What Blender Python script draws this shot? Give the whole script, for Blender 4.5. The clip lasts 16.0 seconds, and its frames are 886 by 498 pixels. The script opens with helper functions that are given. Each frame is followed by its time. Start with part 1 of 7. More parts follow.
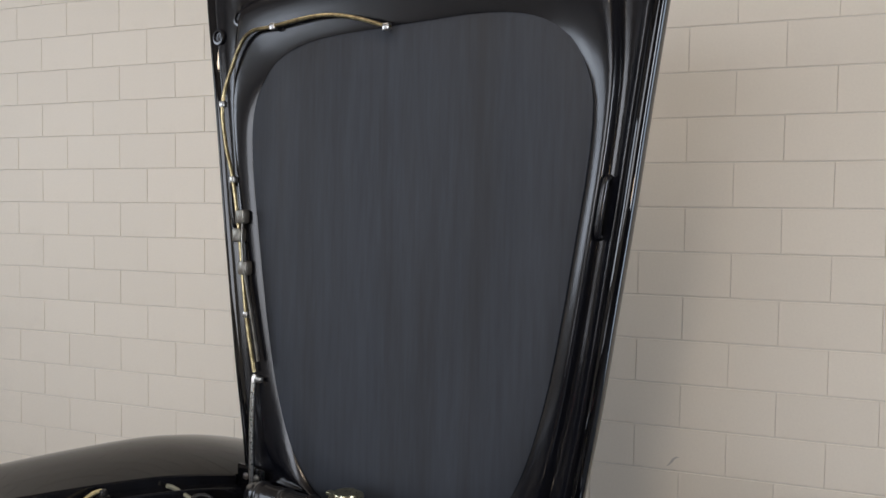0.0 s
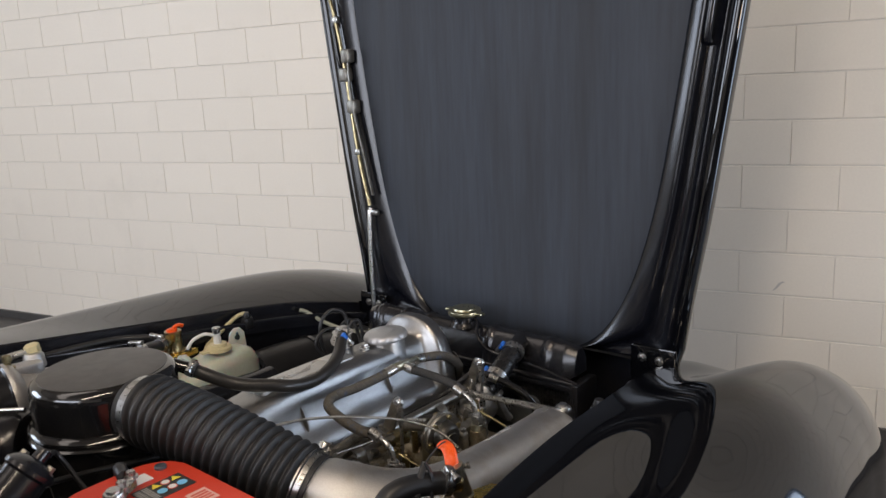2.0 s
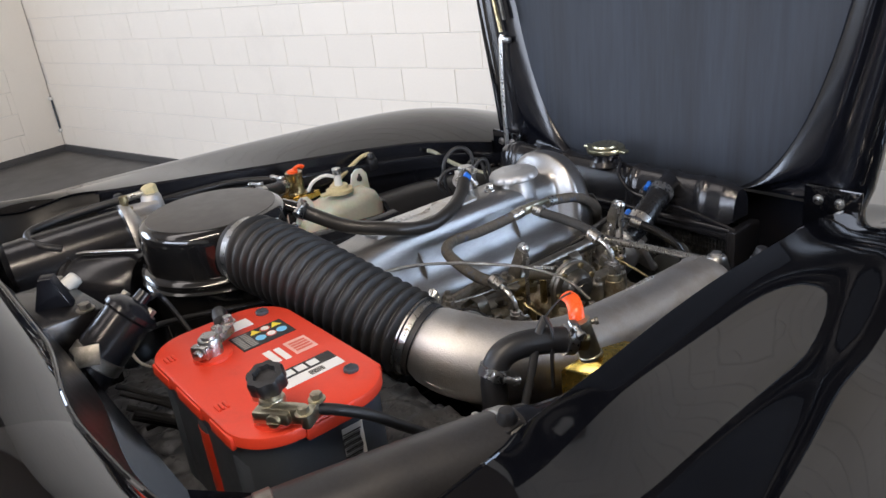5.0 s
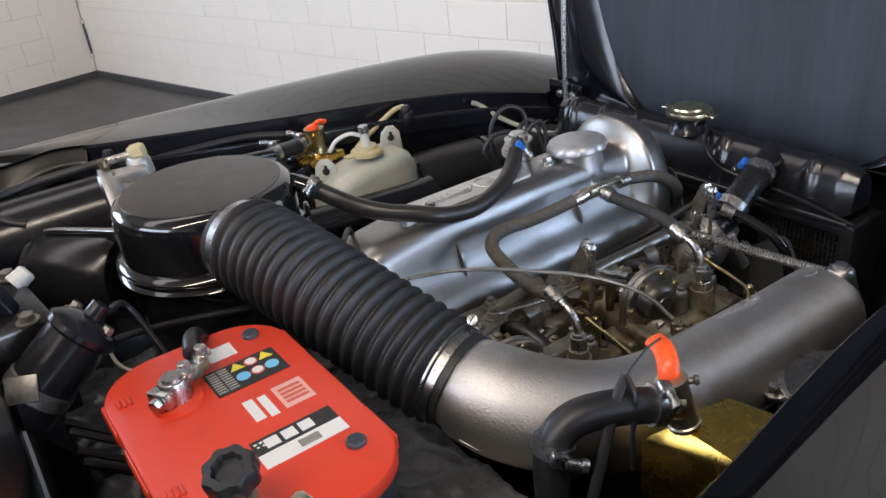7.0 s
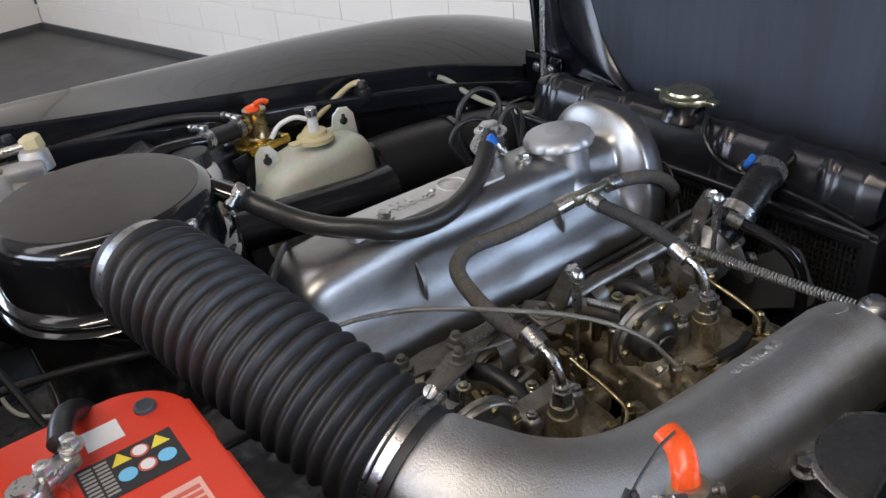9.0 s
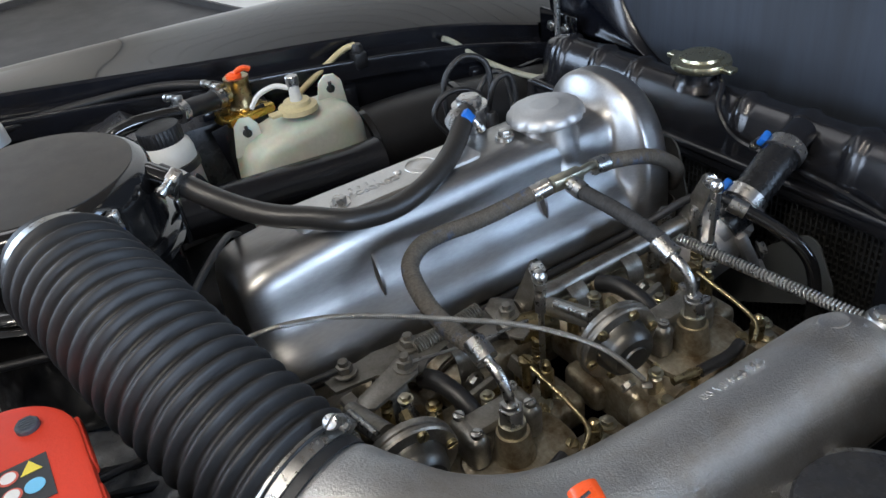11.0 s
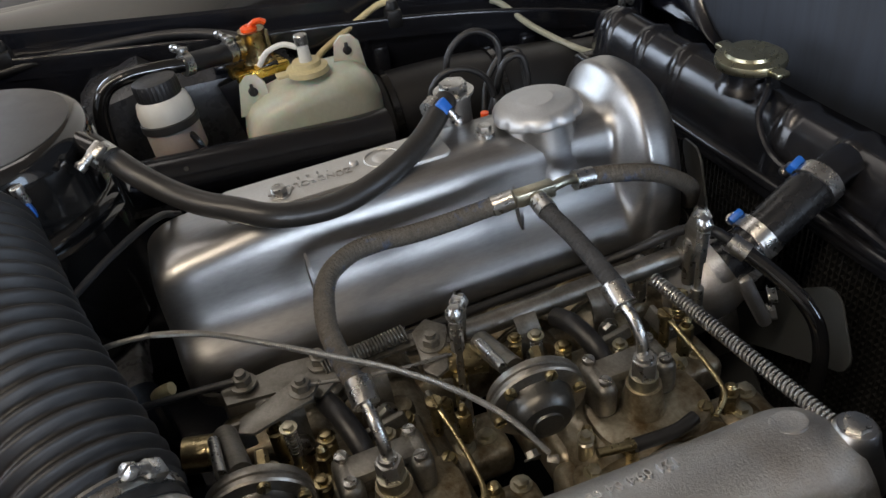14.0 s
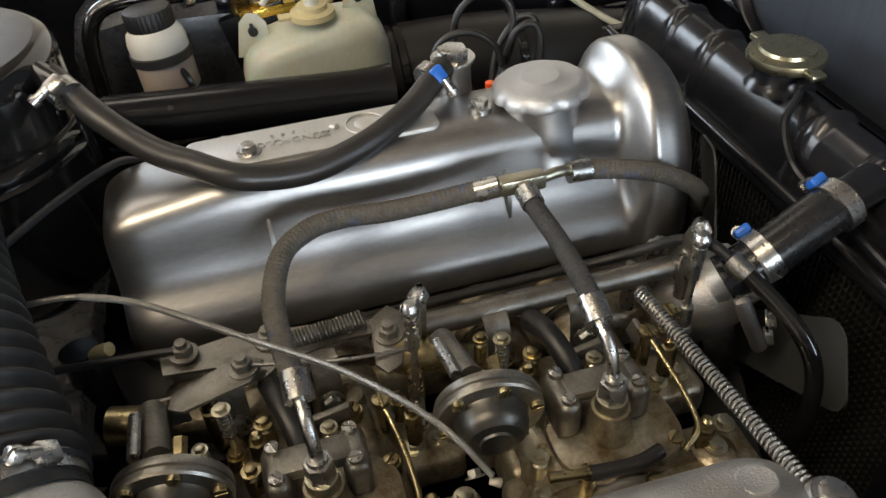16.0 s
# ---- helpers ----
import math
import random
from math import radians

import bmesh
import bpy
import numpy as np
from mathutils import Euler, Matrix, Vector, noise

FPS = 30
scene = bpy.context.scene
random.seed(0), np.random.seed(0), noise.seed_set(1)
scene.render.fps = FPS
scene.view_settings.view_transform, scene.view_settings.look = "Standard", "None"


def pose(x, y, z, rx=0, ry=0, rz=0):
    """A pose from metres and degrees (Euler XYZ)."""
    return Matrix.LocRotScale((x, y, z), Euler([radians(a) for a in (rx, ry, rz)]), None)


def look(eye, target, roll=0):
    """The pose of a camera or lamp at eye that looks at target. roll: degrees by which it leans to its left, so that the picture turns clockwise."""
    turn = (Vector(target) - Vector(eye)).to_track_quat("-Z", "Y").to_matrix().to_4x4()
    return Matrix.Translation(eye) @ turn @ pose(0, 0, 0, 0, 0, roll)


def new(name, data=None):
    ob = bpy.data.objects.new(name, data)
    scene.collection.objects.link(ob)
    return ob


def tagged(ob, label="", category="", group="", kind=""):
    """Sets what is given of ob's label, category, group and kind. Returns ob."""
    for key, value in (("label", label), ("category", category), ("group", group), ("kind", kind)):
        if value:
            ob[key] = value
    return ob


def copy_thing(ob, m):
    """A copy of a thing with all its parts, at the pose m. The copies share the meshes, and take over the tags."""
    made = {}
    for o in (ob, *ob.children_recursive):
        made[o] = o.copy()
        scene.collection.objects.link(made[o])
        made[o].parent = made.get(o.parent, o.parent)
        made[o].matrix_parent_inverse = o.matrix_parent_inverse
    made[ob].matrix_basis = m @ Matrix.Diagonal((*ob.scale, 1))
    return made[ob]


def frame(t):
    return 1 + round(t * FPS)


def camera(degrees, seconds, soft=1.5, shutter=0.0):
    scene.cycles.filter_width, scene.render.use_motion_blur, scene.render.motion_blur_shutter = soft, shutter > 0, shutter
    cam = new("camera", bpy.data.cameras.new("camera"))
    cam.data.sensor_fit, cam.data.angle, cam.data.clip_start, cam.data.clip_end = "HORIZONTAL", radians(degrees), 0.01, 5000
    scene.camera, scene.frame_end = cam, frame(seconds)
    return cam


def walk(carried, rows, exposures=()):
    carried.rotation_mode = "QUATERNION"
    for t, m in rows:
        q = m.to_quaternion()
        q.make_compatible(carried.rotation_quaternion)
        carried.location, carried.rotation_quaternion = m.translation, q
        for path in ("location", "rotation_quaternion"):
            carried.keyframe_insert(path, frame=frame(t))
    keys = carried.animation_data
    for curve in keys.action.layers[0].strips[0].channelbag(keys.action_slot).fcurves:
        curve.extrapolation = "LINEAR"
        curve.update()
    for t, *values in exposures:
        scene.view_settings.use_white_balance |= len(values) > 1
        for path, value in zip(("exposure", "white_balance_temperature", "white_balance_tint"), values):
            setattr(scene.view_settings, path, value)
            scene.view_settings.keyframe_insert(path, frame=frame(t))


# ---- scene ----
cam = camera(59.2, 16.0)
METRES, EYE, TILT, LEAN, TURN = 1.03, 1.30, -2.54, -0.71, 34.0
ROWS = [
    (0.0, 0.0, 0.0, 0.0, 0.0, 0.0, 0.0),
    (0.5, -0.0036, -0.007, -0.0159, 1.25, -2.66, 0.82),
    (1.0, -0.0125, -0.0239, -0.0351, 2.81, -5.24, 1.75),
    (1.5, -0.0202, -0.0411, -0.0532, 4.54, -7.45, 2.59),
    (2.0, -0.0314, -0.0581, -0.0702, 6.38, -9.68, 3.24),
    (2.5, -0.0351, -0.0656, -0.0823, 8.09, -11.65, 3.81),
    (3.0, -0.0341, -0.064, -0.0936, 9.76, -13.61, 4.48),
    (3.5, -0.0309, -0.0507, -0.1014, 11.23, -15.36, 5.07),
    (4.0, -0.025, -0.0195, -0.1086, 13.03, -17.12, 5.62),
    (4.5, -0.0207, 0.0209, -0.1141, 14.91, -18.6, 6.02),
    (5.0, -0.0225, 0.0729, -0.1224, 17.03, -19.88, 6.4),
    (7.5, -0.1133, 0.3217, -0.1314, 20.35, -25.39, 5.6),
    (8.0, -0.1307, 0.3609, -0.1324, 19.46, -26.5, 4.92),
    (8.5, -0.1379, 0.3943, -0.1345, 18.82, -27.29, 4.54),
    (9.0, -0.1344, 0.427, -0.1378, 18.65, -28.02, 4.59),
    (11.5, -0.0634, 0.5538, -0.149, 24.56, -31.91, 6.61),
    (12.0, -0.0493, 0.5808, -0.1486, 26.18, -32.4, 6.76),
    (12.5, -0.0353, 0.6061, -0.1483, 27.78, -32.9, 6.88),
    (13.0, -0.0195, 0.6333, -0.1482, 29.8, -33.5, 6.88),
    (13.5, -0.0042, 0.6577, -0.1495, 32.1, -34.01, 6.64),
    (14.0, 0.0075, 0.6796, -0.1522, 34.58, -34.64, 5.8),
    (14.5, 0.0128, 0.6974, -0.156, 36.54, -35.4, 4.61),
    (15.0, 0.0132, 0.7154, -0.1591, 38.11, -36.45, 3.26),
    (15.5, 0.011, 0.731, -0.1601, 39.18, -37.38, 2.32),
    (16.0, 0.005, 0.7445, -0.1615, 39.89, -38.04, 1.77),
]
EXPOSURES = [(0.0, -0.72, 6850, 17), (2.5, -0.32, 6650, 18), (4.0, 0.0, 6500, 18), (5.0, 0.08, 6300, 18), (8.5, -0.12, 6100, 18), (10.5, 0.0, 5850, 14), (11.5, 0.10, 5750, 12), (13.0, -0.21, 5950, 14), (14.0, -0.27, 6500, 15), (15.0, -0.10, 6950, 14), (16.0, 0.07, 7000, 13)]
walk(cam, [(t, pose(0.93, 0, EYE, TILT, LEAN, TURN) @ pose(METRES * x, METRES * y, METRES * z, 90 + pitch, roll, yaw)) for t, x, y, z, yaw, pitch, roll in ROWS], EXPOSURES)


# ---- light and exposure ----
FLOOR = 0.135
world = bpy.data.worlds.new("sky")
scene.world = world
world.use_nodes = True
sky = world.node_tree.nodes.new("ShaderNodeTexSky")
sky.sky_type, sky.sun_disc = "NISHITA", False
sky.sun_elevation, sky.sun_rotation = radians(40), radians(150)
world.node_tree.links.new(sky.outputs[0], world.node_tree.nodes["Background"].inputs[0])
world.node_tree.nodes["Background"].inputs[1].default_value = 0.10


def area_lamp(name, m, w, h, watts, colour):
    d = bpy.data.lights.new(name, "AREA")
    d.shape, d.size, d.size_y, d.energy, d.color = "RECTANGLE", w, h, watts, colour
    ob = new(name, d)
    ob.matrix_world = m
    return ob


# daylight through the street doorway ahead of the car and windows behind and to the left; added fill from the east and
# overhead; a narrow overhead strip and a warm work lamp on the side wall
area_lamp("street_doorway_daylight", look((2.702, 2.858, 1.40), (2.938, 1.886, 1.40)), 1.6, 2.4, 90, (0.60, 0.79, 1.0))
area_lamp("rear_window_daylight", look((0.204, -4.263, 2.1), (0.184, -3.183, 2.0)), 3.4, 1.8, 185, (0.80, 0.90, 1.0))
area_lamp("side_window_daylight", look((-3.80, -1.68, 1.90), (-2.828, -1.444, 1.88)), 1.9, 1.3, 85, (0.72, 0.86, 1.0))
# this wide overhead panel is fill added for the left wall, no known fixture
area_lamp("overhead_lamp", pose(-1.25, -1.0, 3.28, 0, 0, 13.64), 0.80, 3.6, 24, (1.0, 0.95, 0.86))
area_lamp("overhead_lamp", pose(1.18, -1.35, 3.28, 0, 0, 4), 0.14, 2.8, 78, (1.0, 0.88, 0.68))
# added to brighten the wall right of the hood; no window is known there
area_lamp("east_wall_fill", look((4.04, 1.04, 1.37), (3.07, 0.804, 1.37)), 1.3, 1.2, 85, (0.74, 0.87, 1.0))
area_lamp("work_lamp", look((3.75, 0.30, 0.95), (0, 0.6, 0.8)), 0.7, 0.16, 7, (1.0, 0.70, 0.38))


# ---- materials ----
def material(name, colour, rough=0.5, metal=0.0, var=0.15, scale=9.0, bump=0.0, bump_scale=300.0, coat=0.0, dirt=None, dirt_amount=0.0,
             dirt_scale=30.0, stretch=(1, 1, 1), rough_var=0.12, trans=0.0, sub=0.0, island=0.0, edge=0.45):
    """Base colour with broad mottling and fine grain, uneven gloss, fine relief and patches of dirt."""
    mat = bpy.data.materials.new(name)
    mat.use_nodes = True
    nt = mat.node_tree
    nodes, link = nt.nodes, nt.links.new
    b = nodes["Principled BSDF"]
    co = nodes.new("ShaderNodeTexCoord")
    mp = nodes.new("ShaderNodeMapping")
    mp.inputs["Scale"].default_value = stretch
    link(co.outputs["Object"], mp.inputs[0])

    def noise_tex(s, detail=4.0, rough_=0.6):
        n = nodes.new("ShaderNodeTexNoise")
        n.inputs["Scale"].default_value, n.inputs["Detail"].default_value, n.inputs["Roughness"].default_value = s, detail, rough_
        link(mp.outputs[0], n.inputs["Vector"])
        return n.outputs["Fac"]

    def mix(fac, a, c):
        m = nodes.new("ShaderNodeMix")
        m.data_type = "RGBA"
        link(fac, m.inputs[0])
        for sock, v in ((m.inputs[6], a), (m.inputs[7], c)):
            if isinstance(v, tuple):
                sock.default_value = (*v, 1)
            else:
                link(v, sock)
        return m.outputs[2]

    lo = tuple(c * (1 - var) for c in colour)
    hi = tuple(min(1, c * (1 + var)) for c in colour)
    out = mix(noise_tex(scale), lo, hi)
    fine = noise_tex(bump_scale, 3.0)
    if var:
        grain = nodes.new("ShaderNodeMapRange")
        for k, v in enumerate((0.3, 0.7, 1 - var * 0.5, 1 + var * 0.5)):
            grain.inputs[1 + k].default_value = v
        link(fine, grain.inputs[0])
        mul = nodes.new("ShaderNodeVectorMath")
        mul.operation = "SCALE"
        link(out, mul.inputs[0])
        link(grain.outputs[0], mul.inputs["Scale"])
        out = mul.outputs[0]
    if dirt:
        ramp = nodes.new("ShaderNodeMapRange")
        for k, v in enumerate((edge, edge + 0.25, 0.0, dirt_amount)):
            ramp.inputs[1 + k].default_value = v
        link(noise_tex(dirt_scale, 6.0, 0.65), ramp.inputs[0])
        out = mix(ramp.outputs[0], out, dirt)
    if island:
        info = nodes.new("ShaderNodeObjectInfo")
        hsv = nodes.new("ShaderNodeHueSaturation")
        mr = nodes.new("ShaderNodeMapRange")
        mr.inputs[3].default_value, mr.inputs[4].default_value = 1 - island, 1 + island
        link(info.outputs["Random"], mr.inputs[0])
        link(mr.outputs[0], hsv.inputs["Value"])
        link(out, hsv.inputs["Color"])
        out = hsv.outputs[0]
    link(out, b.inputs["Base Color"])
    rr = nodes.new("ShaderNodeMapRange")
    rr.inputs[3].default_value, rr.inputs[4].default_value = max(0.0, rough - rough_var), min(1.0, rough + rough_var)
    link(noise_tex(scale * 3.3, 5.0), rr.inputs[0])
    link(rr.outputs[0], b.inputs["Roughness"])
    b.inputs["Metallic"].default_value = metal
    b.inputs["Coat Weight"].default_value = coat
    b.inputs["Coat Roughness"].default_value = 0.03
    b.inputs["Transmission Weight"].default_value = trans
    b.inputs["Subsurface Weight"].default_value = sub
    b.inputs["Subsurface Scale"].default_value = 0.01
    if bump:
        bp = nodes.new("ShaderNodeBump")
        bp.inputs["Strength"].default_value, bp.inputs["Distance"].default_value = bump, 0.001
        link(fine, bp.inputs["Height"])
        link(bp.outputs[0], b.inputs["Normal"])
    return mat


WALL = material("cream_wall_paint", (0.79, 0.73, 0.635), 0.55, var=0.035, scale=1.6, bump=0.25, bump_scale=140, island=0.02, dirt=(0.55, 0.50, 0.43), dirt_amount=0.25, dirt_scale=2.2, edge=0.55)
MORTAR = material("painted_mortar", (0.70, 0.66, 0.595), 0.7, var=0.06, scale=3, bump=0.3, bump_scale=150)
DARKWALL = material("dark_wall_paint", (0.062, 0.053, 0.046), 0.6, var=0.1, scale=2, bump=0.2, bump_scale=120)
RADPAINT = material("satin_radiator_paint", (0.0095, 0.0100, 0.0125), 0.22, var=0.3, scale=20, bump=0.08, bump_scale=120, rough_var=0.12, dirt=(0.022, 0.018, 0.014), dirt_amount=0.4, dirt_scale=25)
HEATMAT = material("dull_heater_paint", (0.034, 0.036, 0.042), 0.28, var=0.35, scale=20, bump=0.25, bump_scale=160, rough_var=0.15, dirt=(0.05, 0.047, 0.042), dirt_amount=0.5, dirt_scale=22)
CONCRETE = material("dark_painted_floor", (0.060, 0.058, 0.057), 0.45, var=0.2, scale=2.0, bump=0.15, bump_scale=90, dirt=(0.10, 0.095, 0.09), dirt_amount=0.5, dirt_scale=3.0)
CEILING = material("brown_ceiling_board", (0.22, 0.175, 0.135), 0.7, var=0.05, scale=2)
PAINT = material("black_car_paint", (0.0022, 0.0024, 0.0034), 0.035, var=0.2, scale=4, rough_var=0.012)
BAY = material("black_bay_paint", (0.0085, 0.0092, 0.0125), 0.19, var=0.35, scale=14, bump=0.14, bump_scale=150, rough_var=0.12, dirt=(0.022, 0.018, 0.014), dirt_amount=0.5, dirt_scale=22, edge=0.53)
LEDGEMAT = material("dusty_satin_ledge", (0.010, 0.0095, 0.0090), 0.33, var=0.3, scale=14, bump=0.25, bump_scale=260, rough_var=0.12, dirt=(0.035, 0.03, 0.025), dirt_amount=0.4, dirt_scale=14)
PAD = material("hood_felt_pad", (0.029, 0.036, 0.049), 0.72, var=0.28, scale=5, bump=0.9, bump_scale=95, stretch=(1.0, 1.0, 0.07), dirt=(0.015, 0.016, 0.018), dirt_amount=0.85, dirt_scale=7, edge=0.47)
FRAMEMAT = material("hood_frame_paint", (0.0045, 0.0050, 0.0075), 0.20, var=0.25, scale=6, bump=0.05, bump_scale=60, rough_var=0.05)
COVER = material("brushed_cast_aluminium", (0.375, 0.370, 0.362), 0.37, 1.0, var=0.13, scale=42, bump=0.09, bump_scale=420, rough_var=0.07, stretch=(1.0, 0.28, 1.0), dirt=(0.30, 0.275, 0.245), dirt_amount=0.4, dirt_scale=20, edge=0.58)
CAST = material("sand_cast_aluminium", (0.56, 0.555, 0.545), 0.46, 1.0, var=0.14, scale=24, bump=0.55, bump_scale=620, rough_var=0.09, dirt=(0.30, 0.22, 0.13), dirt_amount=0.7, dirt_scale=8, edge=0.50)
CARB = material("stained_carburettor_alloy", (0.38, 0.345, 0.265), 0.36, 0.75, var=0.35, scale=45, bump=0.5, bump_scale=300, dirt=(0.11, 0.07, 0.028), dirt_amount=0.92, dirt_scale=40, edge=0.40)
STEEL = material("zinc_plated_steel", (0.50, 0.495, 0.48), 0.29, 1.0, var=0.15, scale=60, bump=0.15, bump_scale=600, dirt=(0.14, 0.10, 0.06), dirt_amount=0.4, dirt_scale=90, edge=0.52)
DULL = material("dull_grey_steel", (0.26, 0.25, 0.225), 0.38, 0.8, var=0.25, scale=50, bump=0.3, bump_scale=500, dirt=(0.06, 0.045, 0.03), dirt_amount=0.6, dirt_scale=60, edge=0.45)
FLANGE = material("bare_flange_alloy", (0.34, 0.325, 0.295), 0.36, 0.95, var=0.2, scale=60, bump=0.15, bump_scale=500, dirt=(0.10, 0.08, 0.055), dirt_amount=0.5, dirt_scale=50)
DRUM = material("dark_anodised_alloy", (0.10, 0.098, 0.092), 0.36, 0.85, var=0.2, scale=60, bump=0.1, bump_scale=500, dirt=(0.05, 0.04, 0.025), dirt_amount=0.4, dirt_scale=40)
CHROME = material("bright_steel", (0.72, 0.72, 0.71), 0.16, 1.0, var=0.05, scale=40, rough_var=0.06)
BRASS = material("yellow_passivated_brass", (0.42, 0.35, 0.20), 0.30, 1.0, var=0.25, scale=60, bump=0.2, bump_scale=500, dirt=(0.10, 0.07, 0.035), dirt_amount=0.8, dirt_scale=70)
ZINC = material("olive_zinc_plating", (0.52, 0.49, 0.38), 0.34, 1.0, var=0.15, scale=60, bump=0.15, bump_scale=600, dirt=(0.22, 0.19, 0.13), dirt_amount=0.4, dirt_scale=80)
GOLD = material("gold_passivated_sheet", (0.80, 0.53, 0.11), 0.27, 1.0, var=0.10, scale=20, rough_var=0.06, dirt=(0.40, 0.27, 0.09), dirt_amount=0.3, dirt_scale=30)
RUBBER = material("black_rubber", (0.012, 0.012, 0.013), 0.42, var=0.25, scale=30, bump=0.25, bump_scale=450, rough_var=0.14, dirt=(0.030, 0.029, 0.027), dirt_amount=0.35, dirt_scale=40, edge=0.55)
TAR = material("lumpy_tar_mat", (0.080, 0.083, 0.090), 0.30, var=0.4, scale=26, bump=0.5, bump_scale=170, rough_var=0.16, dirt=(0.075, 0.072, 0.068), dirt_amount=0.6, dirt_scale=16, edge=0.5)
WORN = material("worn_brown_black_rubber", (0.022, 0.020, 0.018), 0.36, var=0.3, scale=40, bump=0.15, bump_scale=350, rough_var=0.1, dirt=(0.035, 0.030, 0.025), dirt_amount=0.4, dirt_scale=30, edge=0.55)
SLICK = material("smooth_black_rubber", (0.011, 0.0115, 0.013), 0.27, var=0.25, scale=30, bump=0.12, bump_scale=450, rough_var=0.1, dirt=(0.030, 0.029, 0.027), dirt_amount=0.3, dirt_scale=40, edge=0.55)
HOSEMAT = material("dull_smooth_hose", (0.026, 0.026, 0.028), 0.42, var=0.25, scale=14, bump=0.15, bump_scale=300, rough_var=0.10, dirt=(0.06, 0.054, 0.047), dirt_amount=0.45, dirt_scale=10, edge=0.5)
DUCT = material("ribbed_rubber_duct", (0.016, 0.016, 0.017), 0.48, var=0.2, scale=25, bump=0.15, bump_scale=400, rough_var=0.1, dirt=(0.035, 0.033, 0.030), dirt_amount=0.4, dirt_scale=30)
BRAID = material("grey_braided_hose", (0.090, 0.080, 0.066), 0.75, var=0.5, scale=160, bump=1.0, bump_scale=700, dirt=(0.04, 0.10, 0.24), dirt_amount=0.9, dirt_scale=60, edge=0.57)
BRAIDDARK = material("dark_braided_hose", (0.032, 0.031, 0.030), 0.7, var=0.35, scale=70, bump=1.0, bump_scale=900)
GLOSS = material("gloss_black_enamel", (0.006, 0.006, 0.0065), 0.13, var=0.2, scale=12, coat=0.6, rough_var=0.06, dirt=(0.03, 0.027, 0.022), dirt_amount=0.25, dirt_scale=35)
LID = material("dusty_black_enamel", (0.036, 0.032, 0.028), 0.40, var=0.2, scale=12, coat=0.1, rough_var=0.12, dirt=(0.06, 0.05, 0.04), dirt_amount=0.5, dirt_scale=16)
RED = material("red_battery_plastic", (0.72, 0.055, 0.022), 0.38, var=0.06, scale=18, bump=0.12, bump_scale=500, rough_var=0.08, dirt=(0.42, 0.05, 0.03), dirt_amount=0.35, dirt_scale=25, edge=0.56)
GREY = material("dark_grey_plastic", (0.055, 0.064, 0.078), 0.45, var=0.12, scale=20, bump=0.15, bump_scale=500)
WHITE = material("white_label", (0.76, 0.76, 0.74), 0.45, var=0.03, scale=40)
INK = material("black_ink", (0.02, 0.02, 0.02), 0.5, var=0.1, scale=40)
BLUE_INK = material("pale_blue_ink", (0.18, 0.52, 0.78), 0.45, var=0.05, scale=40)
YELLOW_INK = material("yellow_ink", (0.80, 0.66, 0.05), 0.45, var=0.05, scale=40)
RED_INK = material("dull_red_ink", (0.60, 0.12, 0.08), 0.45, var=0.05, scale=40)
PINK_INK = material("pale_red_ink", (0.75, 0.42, 0.36), 0.45, var=0.05, scale=40)
TANK = material("milky_polythene", (0.57, 0.605, 0.53), 0.34, var=0.10, scale=14, bump=0.1, bump_scale=200, sub=0.35, dirt=(0.44, 0.42, 0.29), dirt_amount=0.45, dirt_scale=16, edge=0.5)
YELLOWED = material("yellowed_plastic", (0.55, 0.47, 0.26), 0.45, var=0.15, scale=40)
BOTTLE = material("clouded_fluid_bottle", (0.33, 0.28, 0.25), 0.35, var=0.1, scale=25, sub=0.2)
WHITEP = material("white_plastic", (0.64, 0.63, 0.58), 0.35, var=0.05, scale=30)
BLUE = material("blue_clamp_plastic", (0.02, 0.14, 0.55), 0.35, var=0.1, scale=40)
ORANGE = material("red_orange_plastic", (0.85, 0.10, 0.015), 0.28, var=0.06, scale=40, sub=0.1)
CORE = material("radiator_core", (0.010, 0.010, 0.010), 0.55, var=0.5, scale=60, bump=0.5, bump_scale=300, dirt=(0.10, 0.085, 0.065), dirt_amount=0.5, dirt_scale=130, edge=0.62)
FANMAT = material("grey_fan_paint", (0.055, 0.058, 0.058), 0.42, var=0.1, scale=20)


# ---- building helpers ----
def thing(name, at, label, category, group=""):
    e = new(name)
    e.empty_display_size = 0.02
    e.location = at
    bpy.context.view_layer.update()
    return tagged(e, label, category, group)


def part(name, bm, mat, parent=None, label="", angle=38, normals=True):
    if normals:
        bmesh.ops.recalc_face_normals(bm, faces=bm.faces)
    me = bpy.data.meshes.new(name)
    bm.to_mesh(me)
    bm.free()
    me.polygons.foreach_set("use_smooth", [True] * len(me.polygons))
    me.set_sharp_from_angle(angle=radians(angle))
    me.materials.append(mat)
    ob = new(name, me)
    if parent:
        ob.parent = parent
        place = Matrix.Translation(parent.location) if parent.type == "EMPTY" else parent.matrix_parent_inverse.inverted()
        ob.matrix_parent_inverse = place.inverted() if parent.type == "EMPTY" else Matrix()
    if label:
        ob["label"] = label
    return ob


def smooth_path(pts, n=6):
    """Points along a smooth curve through pts."""
    p = [Vector(q) for q in pts]
    if len(p) == 2:
        return [p[0].lerp(p[1], i / n) for i in range(n + 1)]
    p = [p[0] * 2 - p[1], *p, p[-1] * 2 - p[-2]]
    out = []
    for a, b, c, d in zip(p, p[1:], p[2:], p[3:]):
        for i in range(n):
            t = i / n
            out.append(0.5 * (2 * b + (c - a) * t + (2 * a - 5 * b + 4 * c - d) * t * t + (3 * b - a - 3 * c + d) * t ** 3))
    return out + [p[-2]]


